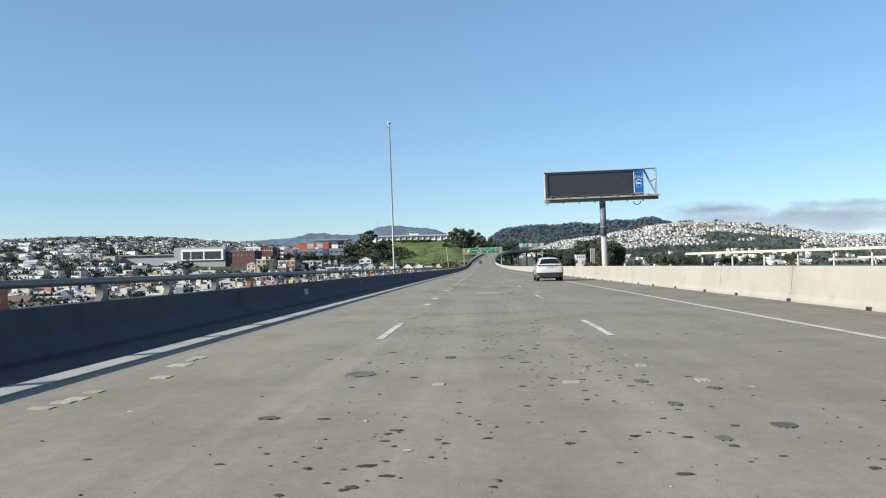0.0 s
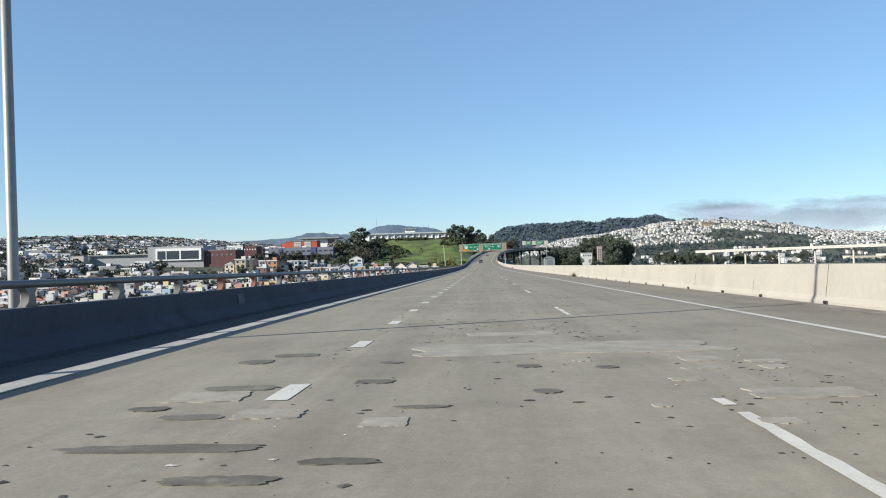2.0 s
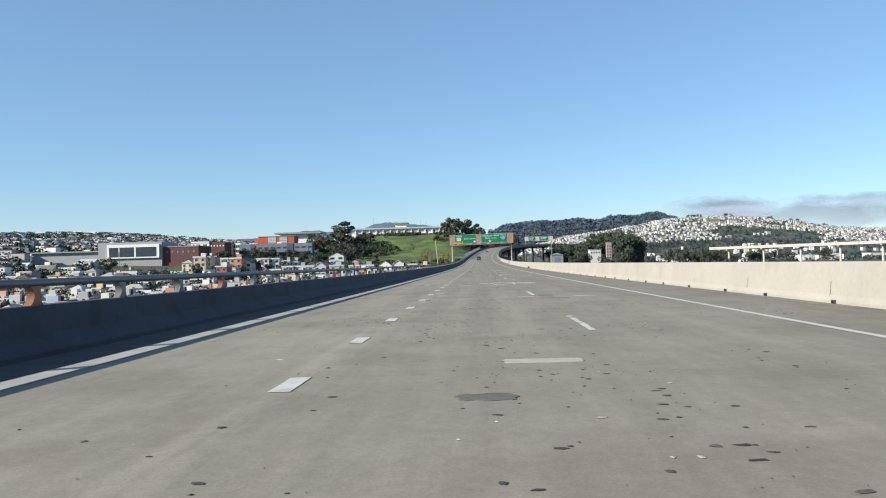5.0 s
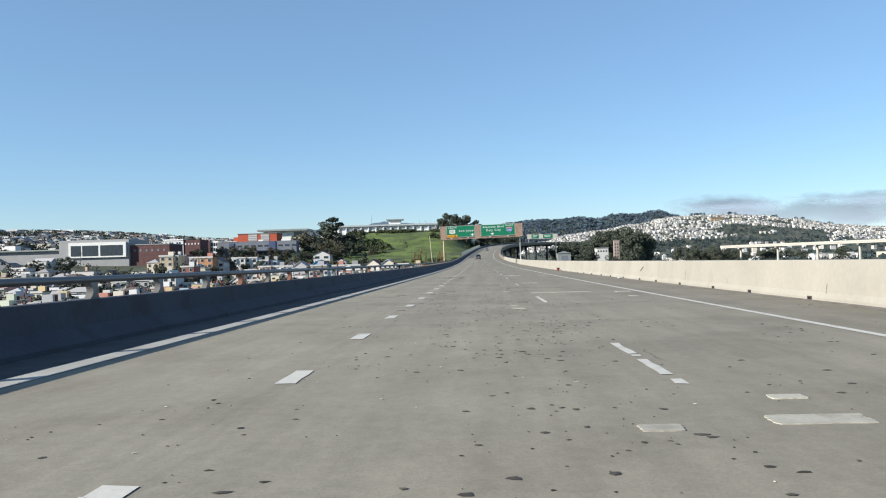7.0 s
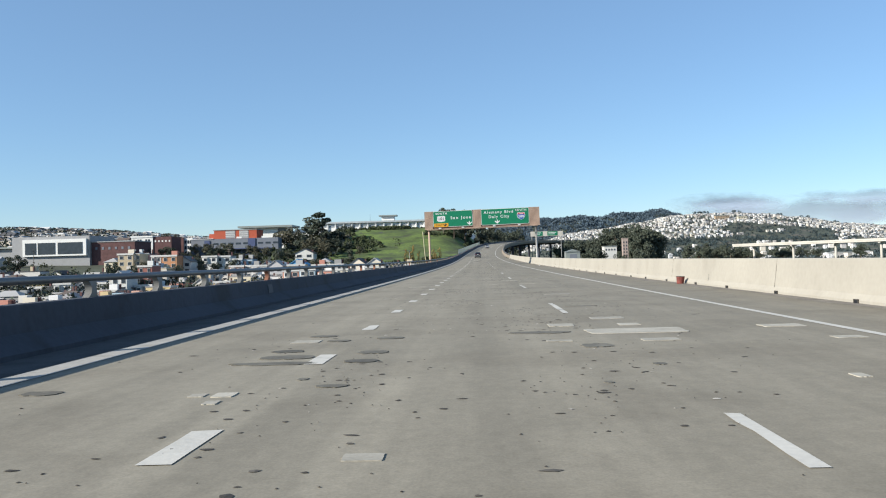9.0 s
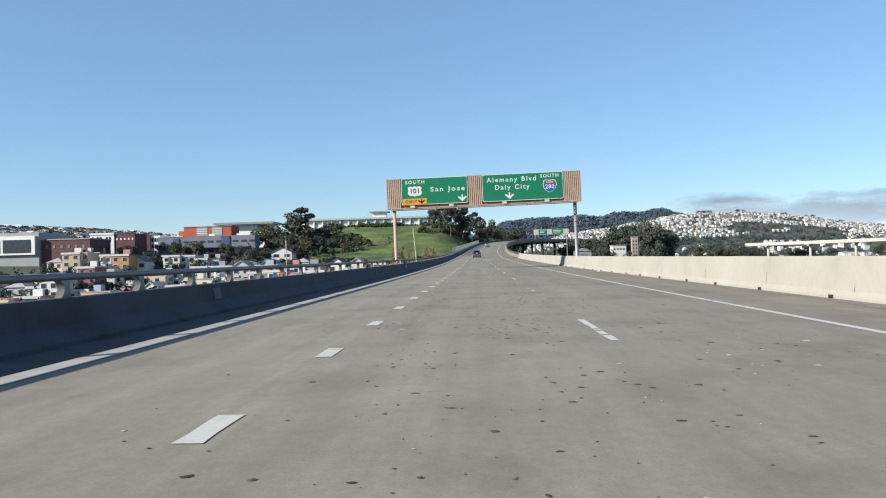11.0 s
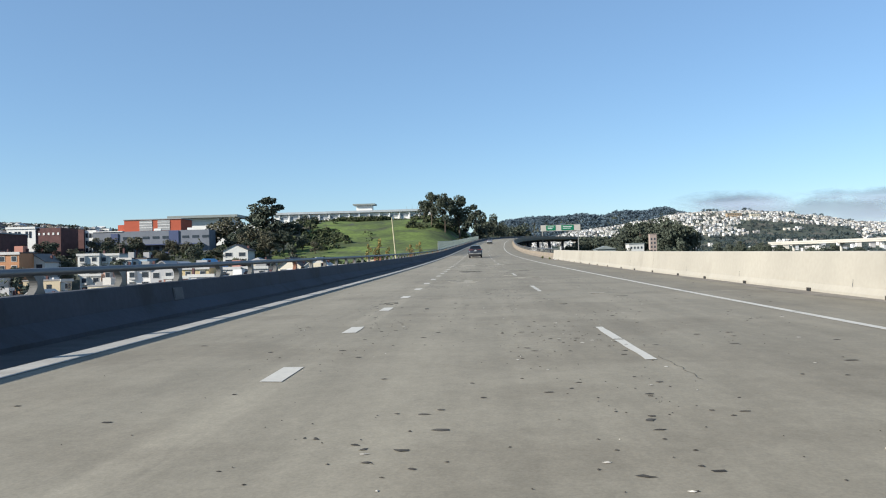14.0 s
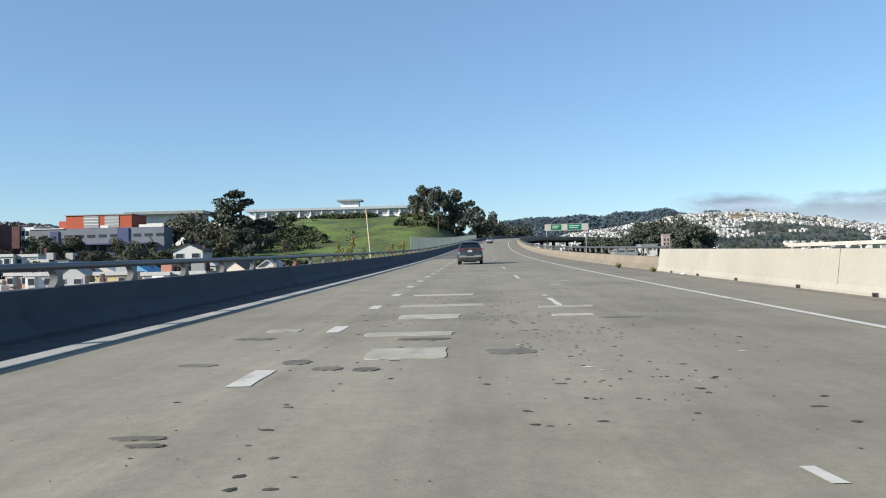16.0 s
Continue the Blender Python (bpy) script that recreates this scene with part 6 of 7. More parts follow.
        meshes.append(("bay_window", bay.mesh("bay_window", [M_TRIM, M_GLASSFAR])))
    if style in (0, 2, 5, 6):
        meshes.append(("cornice", Build().box(-w / 2 - 0.3, w / 2 + 0.3, -0.42, -0.152, h - 0.35, h + 0.45).mesh("cornice", M_TRIM)))
    if style in (2, 3, 6):
        meshes.append(("roof_shed", Build().box(-w * 0.1, w * 0.3, d * 0.45, d * 0.7, h + 0.352, h + 2.3).mesh("roof_shed", M_HOUSE)))
    meshes.append(("chimney", Build().box(w * 0.3, w * 0.3 + 0.6, d * 0.6, d * 0.6 + 0.6, h - 0.2, h + 1.5 + 0.4 * (style % 3)).mesh("chimney", M_BRICK)))
    meshes.append(("garage_door", Build().box(w * 0.05, w * 0.42, -0.08, -0.005, -0.6, 1.9).mesh("garage_door", M_DOOR)))
    HOUSES.append((w, d, h, meshes))


def house(style, x, y, z, turn, label, group="town houses", paint=None, wide=1.0, roof=None):
    w, d, h, meshes = HOUSES[style]
    t = base("house", label, "house", group, at=pose(x, y, z, 0, 0, turn) @ Matrix.Diagonal((wide, 1, 1, 1)))
    for nm, me in meshes:
        ob = part(nm, me, None, t)
        coat = {"wall": paint, "roof": roof}.get(nm)
        if coat:
            ob.material_slots[0].link = "OBJECT"
            ob.material_slots[0].material = coat
    return t


def clear_of(x, y, zones):
    return all(not (a < x < b and c < y < d) for a, b, c, d in zones)


BIG = [(-236, -80, 588, 724), (-190, -112, 662, 815), (-306, -162, 628, 720), (-112, -80, 605, 700), (-130, 20, 690, 1250), (-90, 20, 600, 700), (-135, -85, 735, 812)]
STYLES = ("flat-roofed stucco row house with white window trim", "gabled stucco house with a dark shingle roof", "hip-roofed stucco house with a grey roof")
_h = random.Random(12)
town, far_town = [], []
y = 215.0
while y < 1420:
    x = -52.0 - _h.uniform(0, 8)
    while x > -0.66 * y - 40 and x > -760:
        s = _h.randrange(7)
        w = HOUSES[s][0]
        if _h.random() > 0.10 and clear_of(x, y, BIG):
            yy = y + _h.uniform(-2.5, 2.5)
            (town if (y < 735 and x > -260) else far_town).append((s, x, yy, height(x, yy), _h.choice([0, 0, 3, -4, 8, 90, -90])))
        x -= w + _h.choice([0.3, 0.6, 1.5, 3.0, 9.0])
    y += _h.uniform(17.5, 22.5)
town.sort(key=lambda q: q[1] ** 2 * 0.4 + (q[2] - 480) ** 2)
for s, x, yy, z, turn in town[:285]:
    house(s, x, yy, z + 0.5, turn, STYLES[1 if s == 1 else 2 if s == 4 else 0])
far_town += town[285:]
M_BLUEHOUSE = material("sky_blue_stucco", (0.16, 0.42, 0.66), 0.9, var=0.05)
M_ORANGEHOUSE = material("orange_stucco", (0.50, 0.25, 0.13), 0.9, var=0.05)
M_PINKHOUSE = material("pink_stucco", (0.60, 0.34, 0.30), 0.9, var=0.05)
M_WHITEHOUSE = material("white_clapboard", (0.64, 0.64, 0.61), 0.8, var=0.05)
M_PALEBLUE = material("pale_blue_stucco", (0.34, 0.46, 0.56), 0.9, var=0.05)
M_SANDHOUSE = material("sand_stucco", (0.48, 0.40, 0.28), 0.9, var=0.06)
M_REDHOUSE = material("dull_red_stucco", (0.30, 0.13, 0.11), 0.9, var=0.06)
house(0, -135.5, 632, -0.2, 0, "white stucco row house with two windows", paint=M_WHITEHOUSE, wide=1.15)
house(5, -128.9, 634, 0.7, 0, "white stucco row house beside its twin", paint=M_WHITEHOUSE, wide=1.02)
house(2, -118.4, 622, -2.1, 0, "pale blue stucco row house", paint=M_PALEBLUE, wide=0.64)
house(3, -114.1, 624, -0.2, 0, "sky blue stucco house with a flat roof", paint=M_PALEBLUE, wide=0.86)
house(6, -164.1, 600, 1.4, 0, "tan stucco house with a flat roof", paint=M_SANDHOUSE, wide=1.19)
house(3, -159.9, 602, 3.4, 0, "tan stucco house with a plain side wall", paint=M_SANDHOUSE, wide=0.55)
house(5, -160.7, 612, 2.5, 0, "pink stucco row house on the slope", paint=M_PINKHOUSE, wide=0.83)
house(0, -148.1, 596, 0.1, 0, "white stucco row house beside an orange one", paint=M_WHITEHOUSE, wide=0.68)
house(6, -140.4, 592, -0.0, 0, "orange stucco row house", paint=M_ORANGEHOUSE, wide=1.13)
house(1, -137.2, 600, -0.5, 0, "white gabled house beside an orange one", paint=M_WHITEHOUSE, wide=1.09)
house(1, -97.2, 676, 2.9, 0, "white clapboard house with a steep gable", paint=M_WHITEHOUSE, wide=1.52)
house(1, -84.0, 600, -3.4, 0, "sky blue gabled house with a blue roof", paint=M_BLUEHOUSE, wide=1.15, roof=M_BLUEHOUSE)
house(1, -94.7, 606, -4.0, 0, "cream house with a brown gabled roof", paint=M_CREAM, wide=1.57)
house(2, -139.2, 562, -4.6, 0, "dull red stucco house under dark trees", paint=M_REDHOUSE, wide=0.80)
house(1, -135.7, 530, -6.6, 0, "white gabled house under dark trees", paint=M_WHITEHOUSE, wide=0.88)
house(4, -173.0, 604, -1.8, 0, "pale house with a low hip roof", paint=M_CREAM, wide=0.95)
house(4, -79.4, 640, -4.3, 0, "white house with a low roof", paint=M_CREAM, wide=0.97)
house(3, -205, 520, -9.0, 0, "pink stucco row house", paint=M_PINKHOUSE)
house(0, -214, 523, -9.0, 0, "dull red stucco row house", paint=M_BRICK)

_row = random.Random(63)
for y0, x0, x1 in ((583, -97, -31), (603, -120, -94), (560, -78, -24)):
    x = x0
    while x < x1:
        s = _row.choice([0, 2, 3, 5, 6, 1])
        house(s, x, y0 + _row.uniform(-2, 2), -HOUSES[s][2] + _row.uniform(0.2, 1.9) - (2.0 if y0 == 560 else 0), _row.choice([0, 0, 4, -4]), STYLES[1 if s == 1 else 2 if s == 4 else 0])
        x += HOUSES[s][0] + _row.choice([0.4, 0.8, 2.5])


def far_houses(name, spots, label, small=1.0, sparse=False):
    walls, roofs, panes = Build(), Build(), Build()
    for s, x, y, z, turn in spots:
        w, d, h, _ = HOUSES[s]
        w, d, h = w * small, d * small, h * small
        m = Matrix.Translation((x, y, z)) @ pose(0, 0, 0, 0, 0, turn)
        walls.box(-w / 2, w / 2, 0, d, -6, h, turn=m)
        if s not in (1, 4):
            roofs.box(-w / 2 - 0.2, w / 2 + 0.2, -0.2, d + 0.2, h + 0.01, h + 0.4, turn=m)
        else:
            roofs.add([m @ Vector(p) for p in ((-w / 2 - 0.4, -0.4, h), (w / 2 + 0.4, -0.4, h), (0, -0.4, h + 2), (-w / 2 - 0.4, d, h), (w / 2 + 0.4, d, h), (0, d, h + 2))], [(0, 1, 2), (3, 5, 4), (0, 2, 5, 3), (1, 4, 5, 2)])
        for i in (-0.27, 0.27):
            for fz in (h - 2.4, h - 5.2):
                panes.box(i * w - 0.6, i * w + 0.6, -0.08, -0.01, fz, fz + 1.2, turn=m)
    root = tagged(new(name, walls.mesh(name, M_HOUSEFAR)), label, "houses", kind="stuff")
    tagged(part("roofs", roofs, M_ROOFFAR, root), "grey and dark roofs", kind="stuff")
    tagged(part("windows", panes, M_GLASSFAR, root), "small dark windows", kind="stuff")
    return root


far_houses("hillside_houses", far_town, "crowded pale houses climbing the distant town hill")
# ---- the house-covered hill across the valley ----
def wooded(x, y):
    """Where trees take the place of houses on the far hill."""
    a = x * 3050 / y
    if 830 < a < 1170 and 2020 < y < 2480 and noise.noise(Vector((x / 90, y / 90, 9.0))) < 0.45:
        return True
    if y < 2150 and a < 900:
        return True
    return noise.noise(Vector((x / 120, y / 75, 4.0))) > 0.30


spots = []
_f = random.Random(31)
for row in range(34):
    yy = 1850 + row * 41 + _f.uniform(-5, 5)
    x = 120 + _f.uniform(0, 12)
    bend = 14 * math.sin(row * 0.7)
    while x < 2300:
        step = _f.choice([6.5, 7, 7.5, 8, 9, 18])
        q = yy + bend * math.sin(x / 160) + _f.uniform(-3, 3)
        z = height(x, q)
        if wooded(x, q) or z < 22 or q > 3200:
            pass
        elif _f.random() < 0.9:
            spots.append((_f.randrange(7), x, q, z, _f.choice([0, 5, -8, 20, -15])))
        x += step * (1 + 0.15 * (q > 2600))
spots_hill = spots
far_houses("hill_town", spots_hill, "dense white houses covering the far hill", 0.82)
flats = base("apartment_block", "tan apartment block on the far hill", "building", "hill flats")
part("wall", Build().box(690, 730, 2650, 2664, 80, 116), M_TANST, flats)
part("roof", Build().box(689, 731, 2649, 2665, 116, 117), M_ROOFEDGE, flats)
for i in range(8):
    for j in range(4):
        part("window", Build().box(692.5 + 4.7 * i, 695 + 4.7 * i, 2649.8, 2649.98, 96 + 5 * j, 98.4 + 5 * j), M_GLASSFAR, flats)
flats = base("apartment_block", "grey-tan apartment block beside another on the far hill", "building", "hill flats")
part("wall", Build().box(752, 778, 2640, 2654, 80, 112), M_CREAM, flats)
part("roof", Build().box(751, 779, 2639, 2655, 112, 113), M_ROOFEDGE, flats)
for i in range(5):
    for j in range(4):
        part("window", Build().box(754.5 + 4.7 * i, 757 + 4.7 * i, 2639.8, 2639.98, 92 + 5 * j, 94.4 + 5 * j), M_GLASSFAR, flats)


# ---- trees among the houses ----
_t = random.Random(8)
count = 0
for _ in range(700):
    x, y = -_t.uniform(55, 420), _t.uniform(230, 900)
    if x < -0.62 * y or not clear_of(x, y, [(-182, -121, 715, 815), (-306, -162, 656, 720), (-128, 20, 640, 1250)]):
        continue
    tree("round" if _t.random() < 0.75 else "cypress", _t.randrange(2), _t.choice([M_LEAF, M_LEAF, M_LEAF2]), x, y, height(x, y) - 0.5, _t.uniform(4.5, 11.5), _t.uniform(0.8, 1.4), _t.uniform(0, 360), "dark green garden tree among the town houses", "garden trees")
    count += 1
    if count > 130:
        break
for k, (x, y) in enumerate(((-131, 700), (-152, 706), (-160, 702), (-122, 690), (-170, 709), (-145, 695), (-138, 712))):
    tree("round", k % 3, M_LEAF2, x, y, height(x, y), 7.5 + (k % 3) * 1.6, 1.0, 60 * k, "olive street tree in front of the school", "school trees")
SLOPE = [(-191.3, 680, 15.5, 11.7), (-173.1, 675, 14.1, 8.7), (-211.7, 770, 26.7, 9.7), (-209.3, 780, 25.3, 6.8), (-135.6, 588, 4.0, 6.6), (-135.1, 612, 6.9, 7.2), (-129.8, 604, 3.8, 6.2), (-148.5, 690, 13.2, 10.9), (-105.1, 652, 11.3, 7.1), (-116.9, 650, 8.6, 5.3), (-111.9, 632, 5.6, 5.5), (-109.3, 690, 9.0, 8.9), (-170.2, 690, 11.2, 12.9), (-136.1, 684, 9.5, 9.7), (-128.8, 620, 4.4, 6.9), (-147.1, 580, 5.1, 5.8), (-142.4, 556, 4.0, 7.2), (-151.5, 560, 5.2, 3.7)]
for k, (x, y, top, wide) in enumerate(SLOPE):
    z = height(x, y) - 0.5
    tree(("round", "spread")[k % 2], k % 2, M_LEAF if k % 3 else M_LEAF2, x, y, z, max(4.0, top - z), min(2.2, max(0.5, wide / (0.72 * max(4.0, top - z)))), 53 * k, "dark green tree on the slope below the school", "slope trees")
_s = random.Random(91)
for k in range(34):
    x, y = _s.uniform(-186, -98), _s.uniform(640, 714)
    tree("round", k % 2, M_LEAF if k % 3 else M_LEAF2, x, y, height(x, y) - 0.6, _s.uniform(2.6, 4.6), _s.uniform(1.2, 2.0), 53 * k, "low dark bush on the slope below the school", "slope bushes")
# greenery standing between all the houses
yard = Build()
_y = random.Random(17)
for s, x, y, z, turn in town + far_town:
    for j in range(3):
        px, py = x + _y.uniform(-6, 6), y - _y.uniform(3, 9)
        tall = _y.uniform(2.0, 5.2)
        leaves(yard, _y, (px, py, height(px, py) + tall * 0.9), tall, 60 if y < 700 else 26, 0.85 if y < 700 else 1.2, 1.0)
tagged(part("yard_trees", yard, M_YARD), "dark yard trees and hedges between the town houses", "trees", kind="stuff")
shrubs = Build()
for i in range(1300):
    x, y = -_t.uniform(50, 520), _t.uniform(230, 1100)
    if x < -0.64 * y or not clear_of(x, y, [(-182, -121, 715, 815), (-306, -184, 656, 720)]):
        continue
    leaves(shrubs, _t, (x, y, height(x, y) + 1.2), _t.uniform(1.2, 3.0), 14, 0.7, 0.8)
for i in range(150):
    x, y = _t.gauss(-400, 110), _t.gauss(900, 120)
    leaves(shrubs, _t, (x, y, height(x, y) + 4), _t.uniform(2.0, 4.5), 22, 1.0, 0.9)
tagged(part("town_shrubs", shrubs, M_BUSH), "dark garden shrubs between the houses", "bush", kind="stuff")
pole_wood = material("dark_pole_wood", (0.12, 0.10, 0.085), 0.9, var=0.15)
UP = Build().tube((0, 0, -1), (0, 0, 11), 0.16, 0.11, 7).box(-1.2, 1.2, -0.07, 0.07, 9.9, 10.1).box(-0.9, 0.9, -0.07, 0.07, 9.0, 9.16).mesh("shaft", pole_wood)
for k, (x, y) in enumerate(((-395, 880), (-372, 892), (-340, 860), (-310, 850), (-285, 842), (-262, 830), (-240, 815), (-210, 760), (-128, 640), (-150, 560), (-190, 470), (-230, 640))):
    u = base("utility_pole", "dark wooden utility pole with crossarms", "pole", "utility poles", at=pose(x, y, height(x, y), 0, 0, 20 * k))
    part("shaft", UP, None, u)
# tall trees and houses on the town's skyline
for k, (x, y) in enumerate(((-382, 884), (-377, 888), (-430, 900), (-445, 905), (-455, 900), (-470, 880))):
    tree("round", k % 3, M_LEAF, x, y, height(x, y), 9.0 + k % 3, 1.3, 70 * k, "dark tree on the town's skyline", "skyline trees")

# ---- chain-link screen on the left parapet ----
M_MESH = material("pale_green_screen", (0.27, 0.33, 0.29), 0.7, 0.2, var=0.1)
screen = base("screen_fence", "pale green slatted screen fence on the parapet", "fence")
for k in range(58):
    y = 489 + 3.6 * k
    a = on_road(-6.52, y, 0.70)
    part("post", Build().tube(a, a + Vector((0, 0, 1.75)), 0.04, 0.04, 6), M_GALV, screen)
for up in (1.08, 2.40):
    part("rail", sweep([(-6.52 + 0.025 * math.cos(i * 1.0472), up + 0.025 * math.sin(i * 1.0472)) for i in range(6)], 489, 694.2), M_GALV, screen)
slats = Build()
for k in range(1440):
    y = 489.1 + 0.1425 * k
    if k % 3 == 2:
        continue
    a = on_road(-6.53, y, 1.05)
    slats.box(a.x - 0.006, a.x + 0.006, a.y - 0.05, a.y + 0.05, a.z, a.z + 1.34)
tagged(part("slats", slats, M_MESH, screen), "pale green fence slats", kind="stuff")

# ---- across the valley on the right ----
M_PINKGREY = material("pinkish_grey_stucco", (0.40, 0.32, 0.28), 0.9, var=0.08, scale=0.4)
tower = base("tan_tower", "pinkish grey apartment tower among trees", "building")
part("wall", Build().box(130.5, 135.6, 985, 990, -12, 18.4), M_PINKGREY, tower)
part("parapet", Build().box(130.2, 135.9, 984.7, 990.3, 18.4, 18.9), M_PINKGREY, tower)
for i in range(2):
    for j in range(5):
        part("window", Build().box(131.2 + 2.4 * i, 132.2 + 2.4 * i, 984.88, 984.98, 2.2 + 3 * j, 3.8 + 3 * j), M_GLASSFAR, tower)
wh = base("white_block", "white stucco block beside a tan tower", "building")
part("wall", Build().box(110, 121, 960, 974, -12, 11.2), M_WHITEHOUSE, wh)
part("roof", Build().box(109.5, 121.5, 959.5, 974.5, 11.2, 11.8), M_ROOFEDGE, wh)
for i in range(4):
    part("window", Build().box(111 + 2.5 * i, 112.2 + 2.5 * i, 959.88, 959.98, 7.6, 9.2), M_GLASSFAR, wh)
shed = base("grey_shed", "pale grey metal shed below the freeway", "building")
part("wall", Build().box(49, 57, 700, 710, -12, 5.2), M_ROOFEDGE, shed)
part("roof", Build().add([(48.6, 699.5, 5.2), (57.4, 699.5, 5.2), (53.0, 699.5, 6.6), (48.6, 710.5, 5.2), (57.4, 710.5, 5.2), (53.0, 710.5, 6.6)], [(0, 1, 2), (3, 5, 4), (0, 2, 5, 3), (1, 4, 5, 2), (0, 3, 4, 1)]), M_ROOFEDGE, shed)
part("door", Build().box(51, 55, 699.9, 699.98, -3, 3.8), M_BLUEGREY, shed)
_v = random.Random(3)
for k in range(46):
    far = _v.uniform(1005, 1080)
    x, y = _v.uniform(0.148, 0.205) * (far - 205), far
    if k > 34:
        x, y = _v.uniform(240, 300), _v.uniform(1150, 1230)
    top = (31 if k <= 34 else 22) - 0.06 * abs(x - 146) + _v.uniform(-6, 0)
    z = height(x, y)
    tree(("round", "spread", "cypress")[k % 3], k % 2, M_LEAF, x, y, z, max(8, top - z), 0.8, 40 * k, "dark tree in a grove across the valley", "valley grove")
for k in range(40):
    y = _v.uniform(1003, 1095)
    x = _v.uniform(0.088, 0.15) * (y - 205)
    if x < line(y)[0] + 14:
        continue
    z = height(x, y)
    tree(("round", "spread")[k % 2], k % 2, M_LEAF, x, y, z, max(6, _v.uniform(13, 22) - z), 0.85, 40 * k, "dark tree below the curving viaduct", "trees under the viaduct")
for k in range(26):
    x, y = _v.uniform(260, 480), _v.uniform(1180, 1400)
    tree("round", k % 3, M_LEAF, x, y, height(x, y), _v.uniform(12, 22), 1.2, 33 * k, "dark tree below the hill town", "valley trees")
for k, (x, y, top) in enumerate(((103, 930, 9.0), (120, 938, 7.5), (136, 940, 11.0), (96, 925, 11.0), (146, 955, 14.0), (88, 915, 9.5))):
    z = height(x, y)
    tree("round", k % 3, M_LEAF, x, y, z, top - z, 0.8, 61 * k, "dark tree in front of a tan tower", "tower trees")
# mid-distance roofs beside the valley
spots = []
for k in range(420):
    x, y = _v.uniform(120, 1250), _v.uniform(1350, 1950)
    if x < 0.13 * y or noise.noise(Vector((x / 120, y / 120, 6.0))) > -0.05 or not clear_of(x, y, [(120, 260, 890, 1060)]):
        continue
    spots.append((_v.randrange(7), x, y, height(x, y) + 1, _v.choice([0, 10, -20, 90])))
far_houses("valley_houses", spots, "scattered pale houses and sheds on the valley floor", 0.9)
ware = [(640, 1450, 50, 9), (760, 1520, 70, 8), (900, 1740, 90, 22), (520, 1430, 40, 8), (1040, 1600, 80, 16)]
for k, (x, y, w, h) in enumerate(ware):
    b = base("warehouse", "long white flat-roofed warehouse in the valley", "building", "warehouses")
    z = height(x, y)
    part("wall", Build().box(x - w / 2, x + w / 2, y, y + 30, z - 3, z + h), M_WHITEHOUSE if k % 2 else M_CREAM, b)
    part("roof", Build().box(x - w / 2 - 0.5, x + w / 2 + 0.5, y - 0.5, y + 30.5, z + h, z + h + 0.8), M_ROOFEDGE, b)
    for i in range(int(w / 9)):
        part("dock_door", Build().box(x - w / 2 + 3 + 9 * i, x - w / 2 + 7 + 9 * i, y - 0.1, y - 0.01, z + 2, z + h * 0.6), M_BLUEGREY, b)

# elevated freeway across the valley
via = base("far_viaduct", "pale concrete elevated freeway on columns", "bridge", kind="structure")
A, B = Vector((303, 1215, 12.3)), Vector((900, 640, 15.5))
d = (B - A)
side = Vector((-d.y, d.x, 0)).normalized()
M_VIA = material("pale_viaduct_concrete", (0.55, 0.52, 0.46), 0.9, var=0.08, scale=0.1)


def span(b, p, q, half, z0, z1):
    vs = [pt + side * s * half + Vector((0, 0, z)) for pt in (p, q) for s in (-1, 1) for z in (z0, z1)]
    return b.add(vs, [(0, 1, 3, 2), (4, 6, 7, 5), (0, 4, 5, 1), (2, 3, 7, 6), (0, 2, 6, 4), (1, 5, 7, 3)])


part("girder", span(Build(), A, B, 7.5, -2.2, 0.0), M_VIA, via)
part("parapet", span(Build(), A - side * 7.6, B - side * 7.6, 0.2, -0.6, 1.1), M_VIA, via)
part("parapet", span(Build(), A + side * 7.6, B + side * 7.6, 0.2, -0.6, 1.1), M_VIA, via)
for k in range(18):
    p = A + d * (k + 0.5) / 18
    part("column", Build().tube((p.x, p.y, -18), (p.x, p.y, p.z - 2.2), 1.3, 1.3, 12), M_VIA, via)
    part("cap_beam", span(Build(), p - d.normalized() * 1.1, p + d.normalized() * 1.1, 6.5, -3.6, -2.21), M_VIA, via)
lower = base("low_viaduct", "second pale elevated ramp below the freeway", "bridge", kind="structure")
A2, B2 = Vector((560, 1240, 2.0)), Vector((980, 900, 3.0))
part("girder", span(Build(), A2, B2, 6.0, -2.0, 0.9), M_VIA, lower)
for k in range(12):
    p = A2 + (B2 - A2) * (k + 0.5) / 12
    part("column", Build().tube((p.x, p.y, -18), (p.x, p.y, p.z - 2.0), 1.1, 1.1, 10), M_VIA, lower)

# ---- the next sign gantry far ahead ----
fg = base("sign_gantry", "distant sign bridge with two small green signs", "road sign", at=pose(0, 917, 0))
for x in (43.6, 68.0):
    part("post", Build().tube((x, 0.3, -5), (x, 0.3, 21.0), 0.35, 0.3, 10), M_STEEL, fg)
part("beam", Build().box(42.5, 69.5, 0, 0.8, 20.8, 24.9), M_VIA, fg)
for x0, x1 in ((46.2, 52.6), (56.5, 65.0)):
    pn = part("sign_panel", Build().box(x0, x1, -0.14, -0.01, 21.2, 24.7), M_GREEN, fg, "green guide sign")
    for i in range(2):
        part("text_bar", Build().box(x0 + 1.0, x1 - 1.2 - i, -0.17, -0.145, 23.4 - 1.1 * i, 23.85 - 1.1 * i), M_SIGNWHITE, pn)

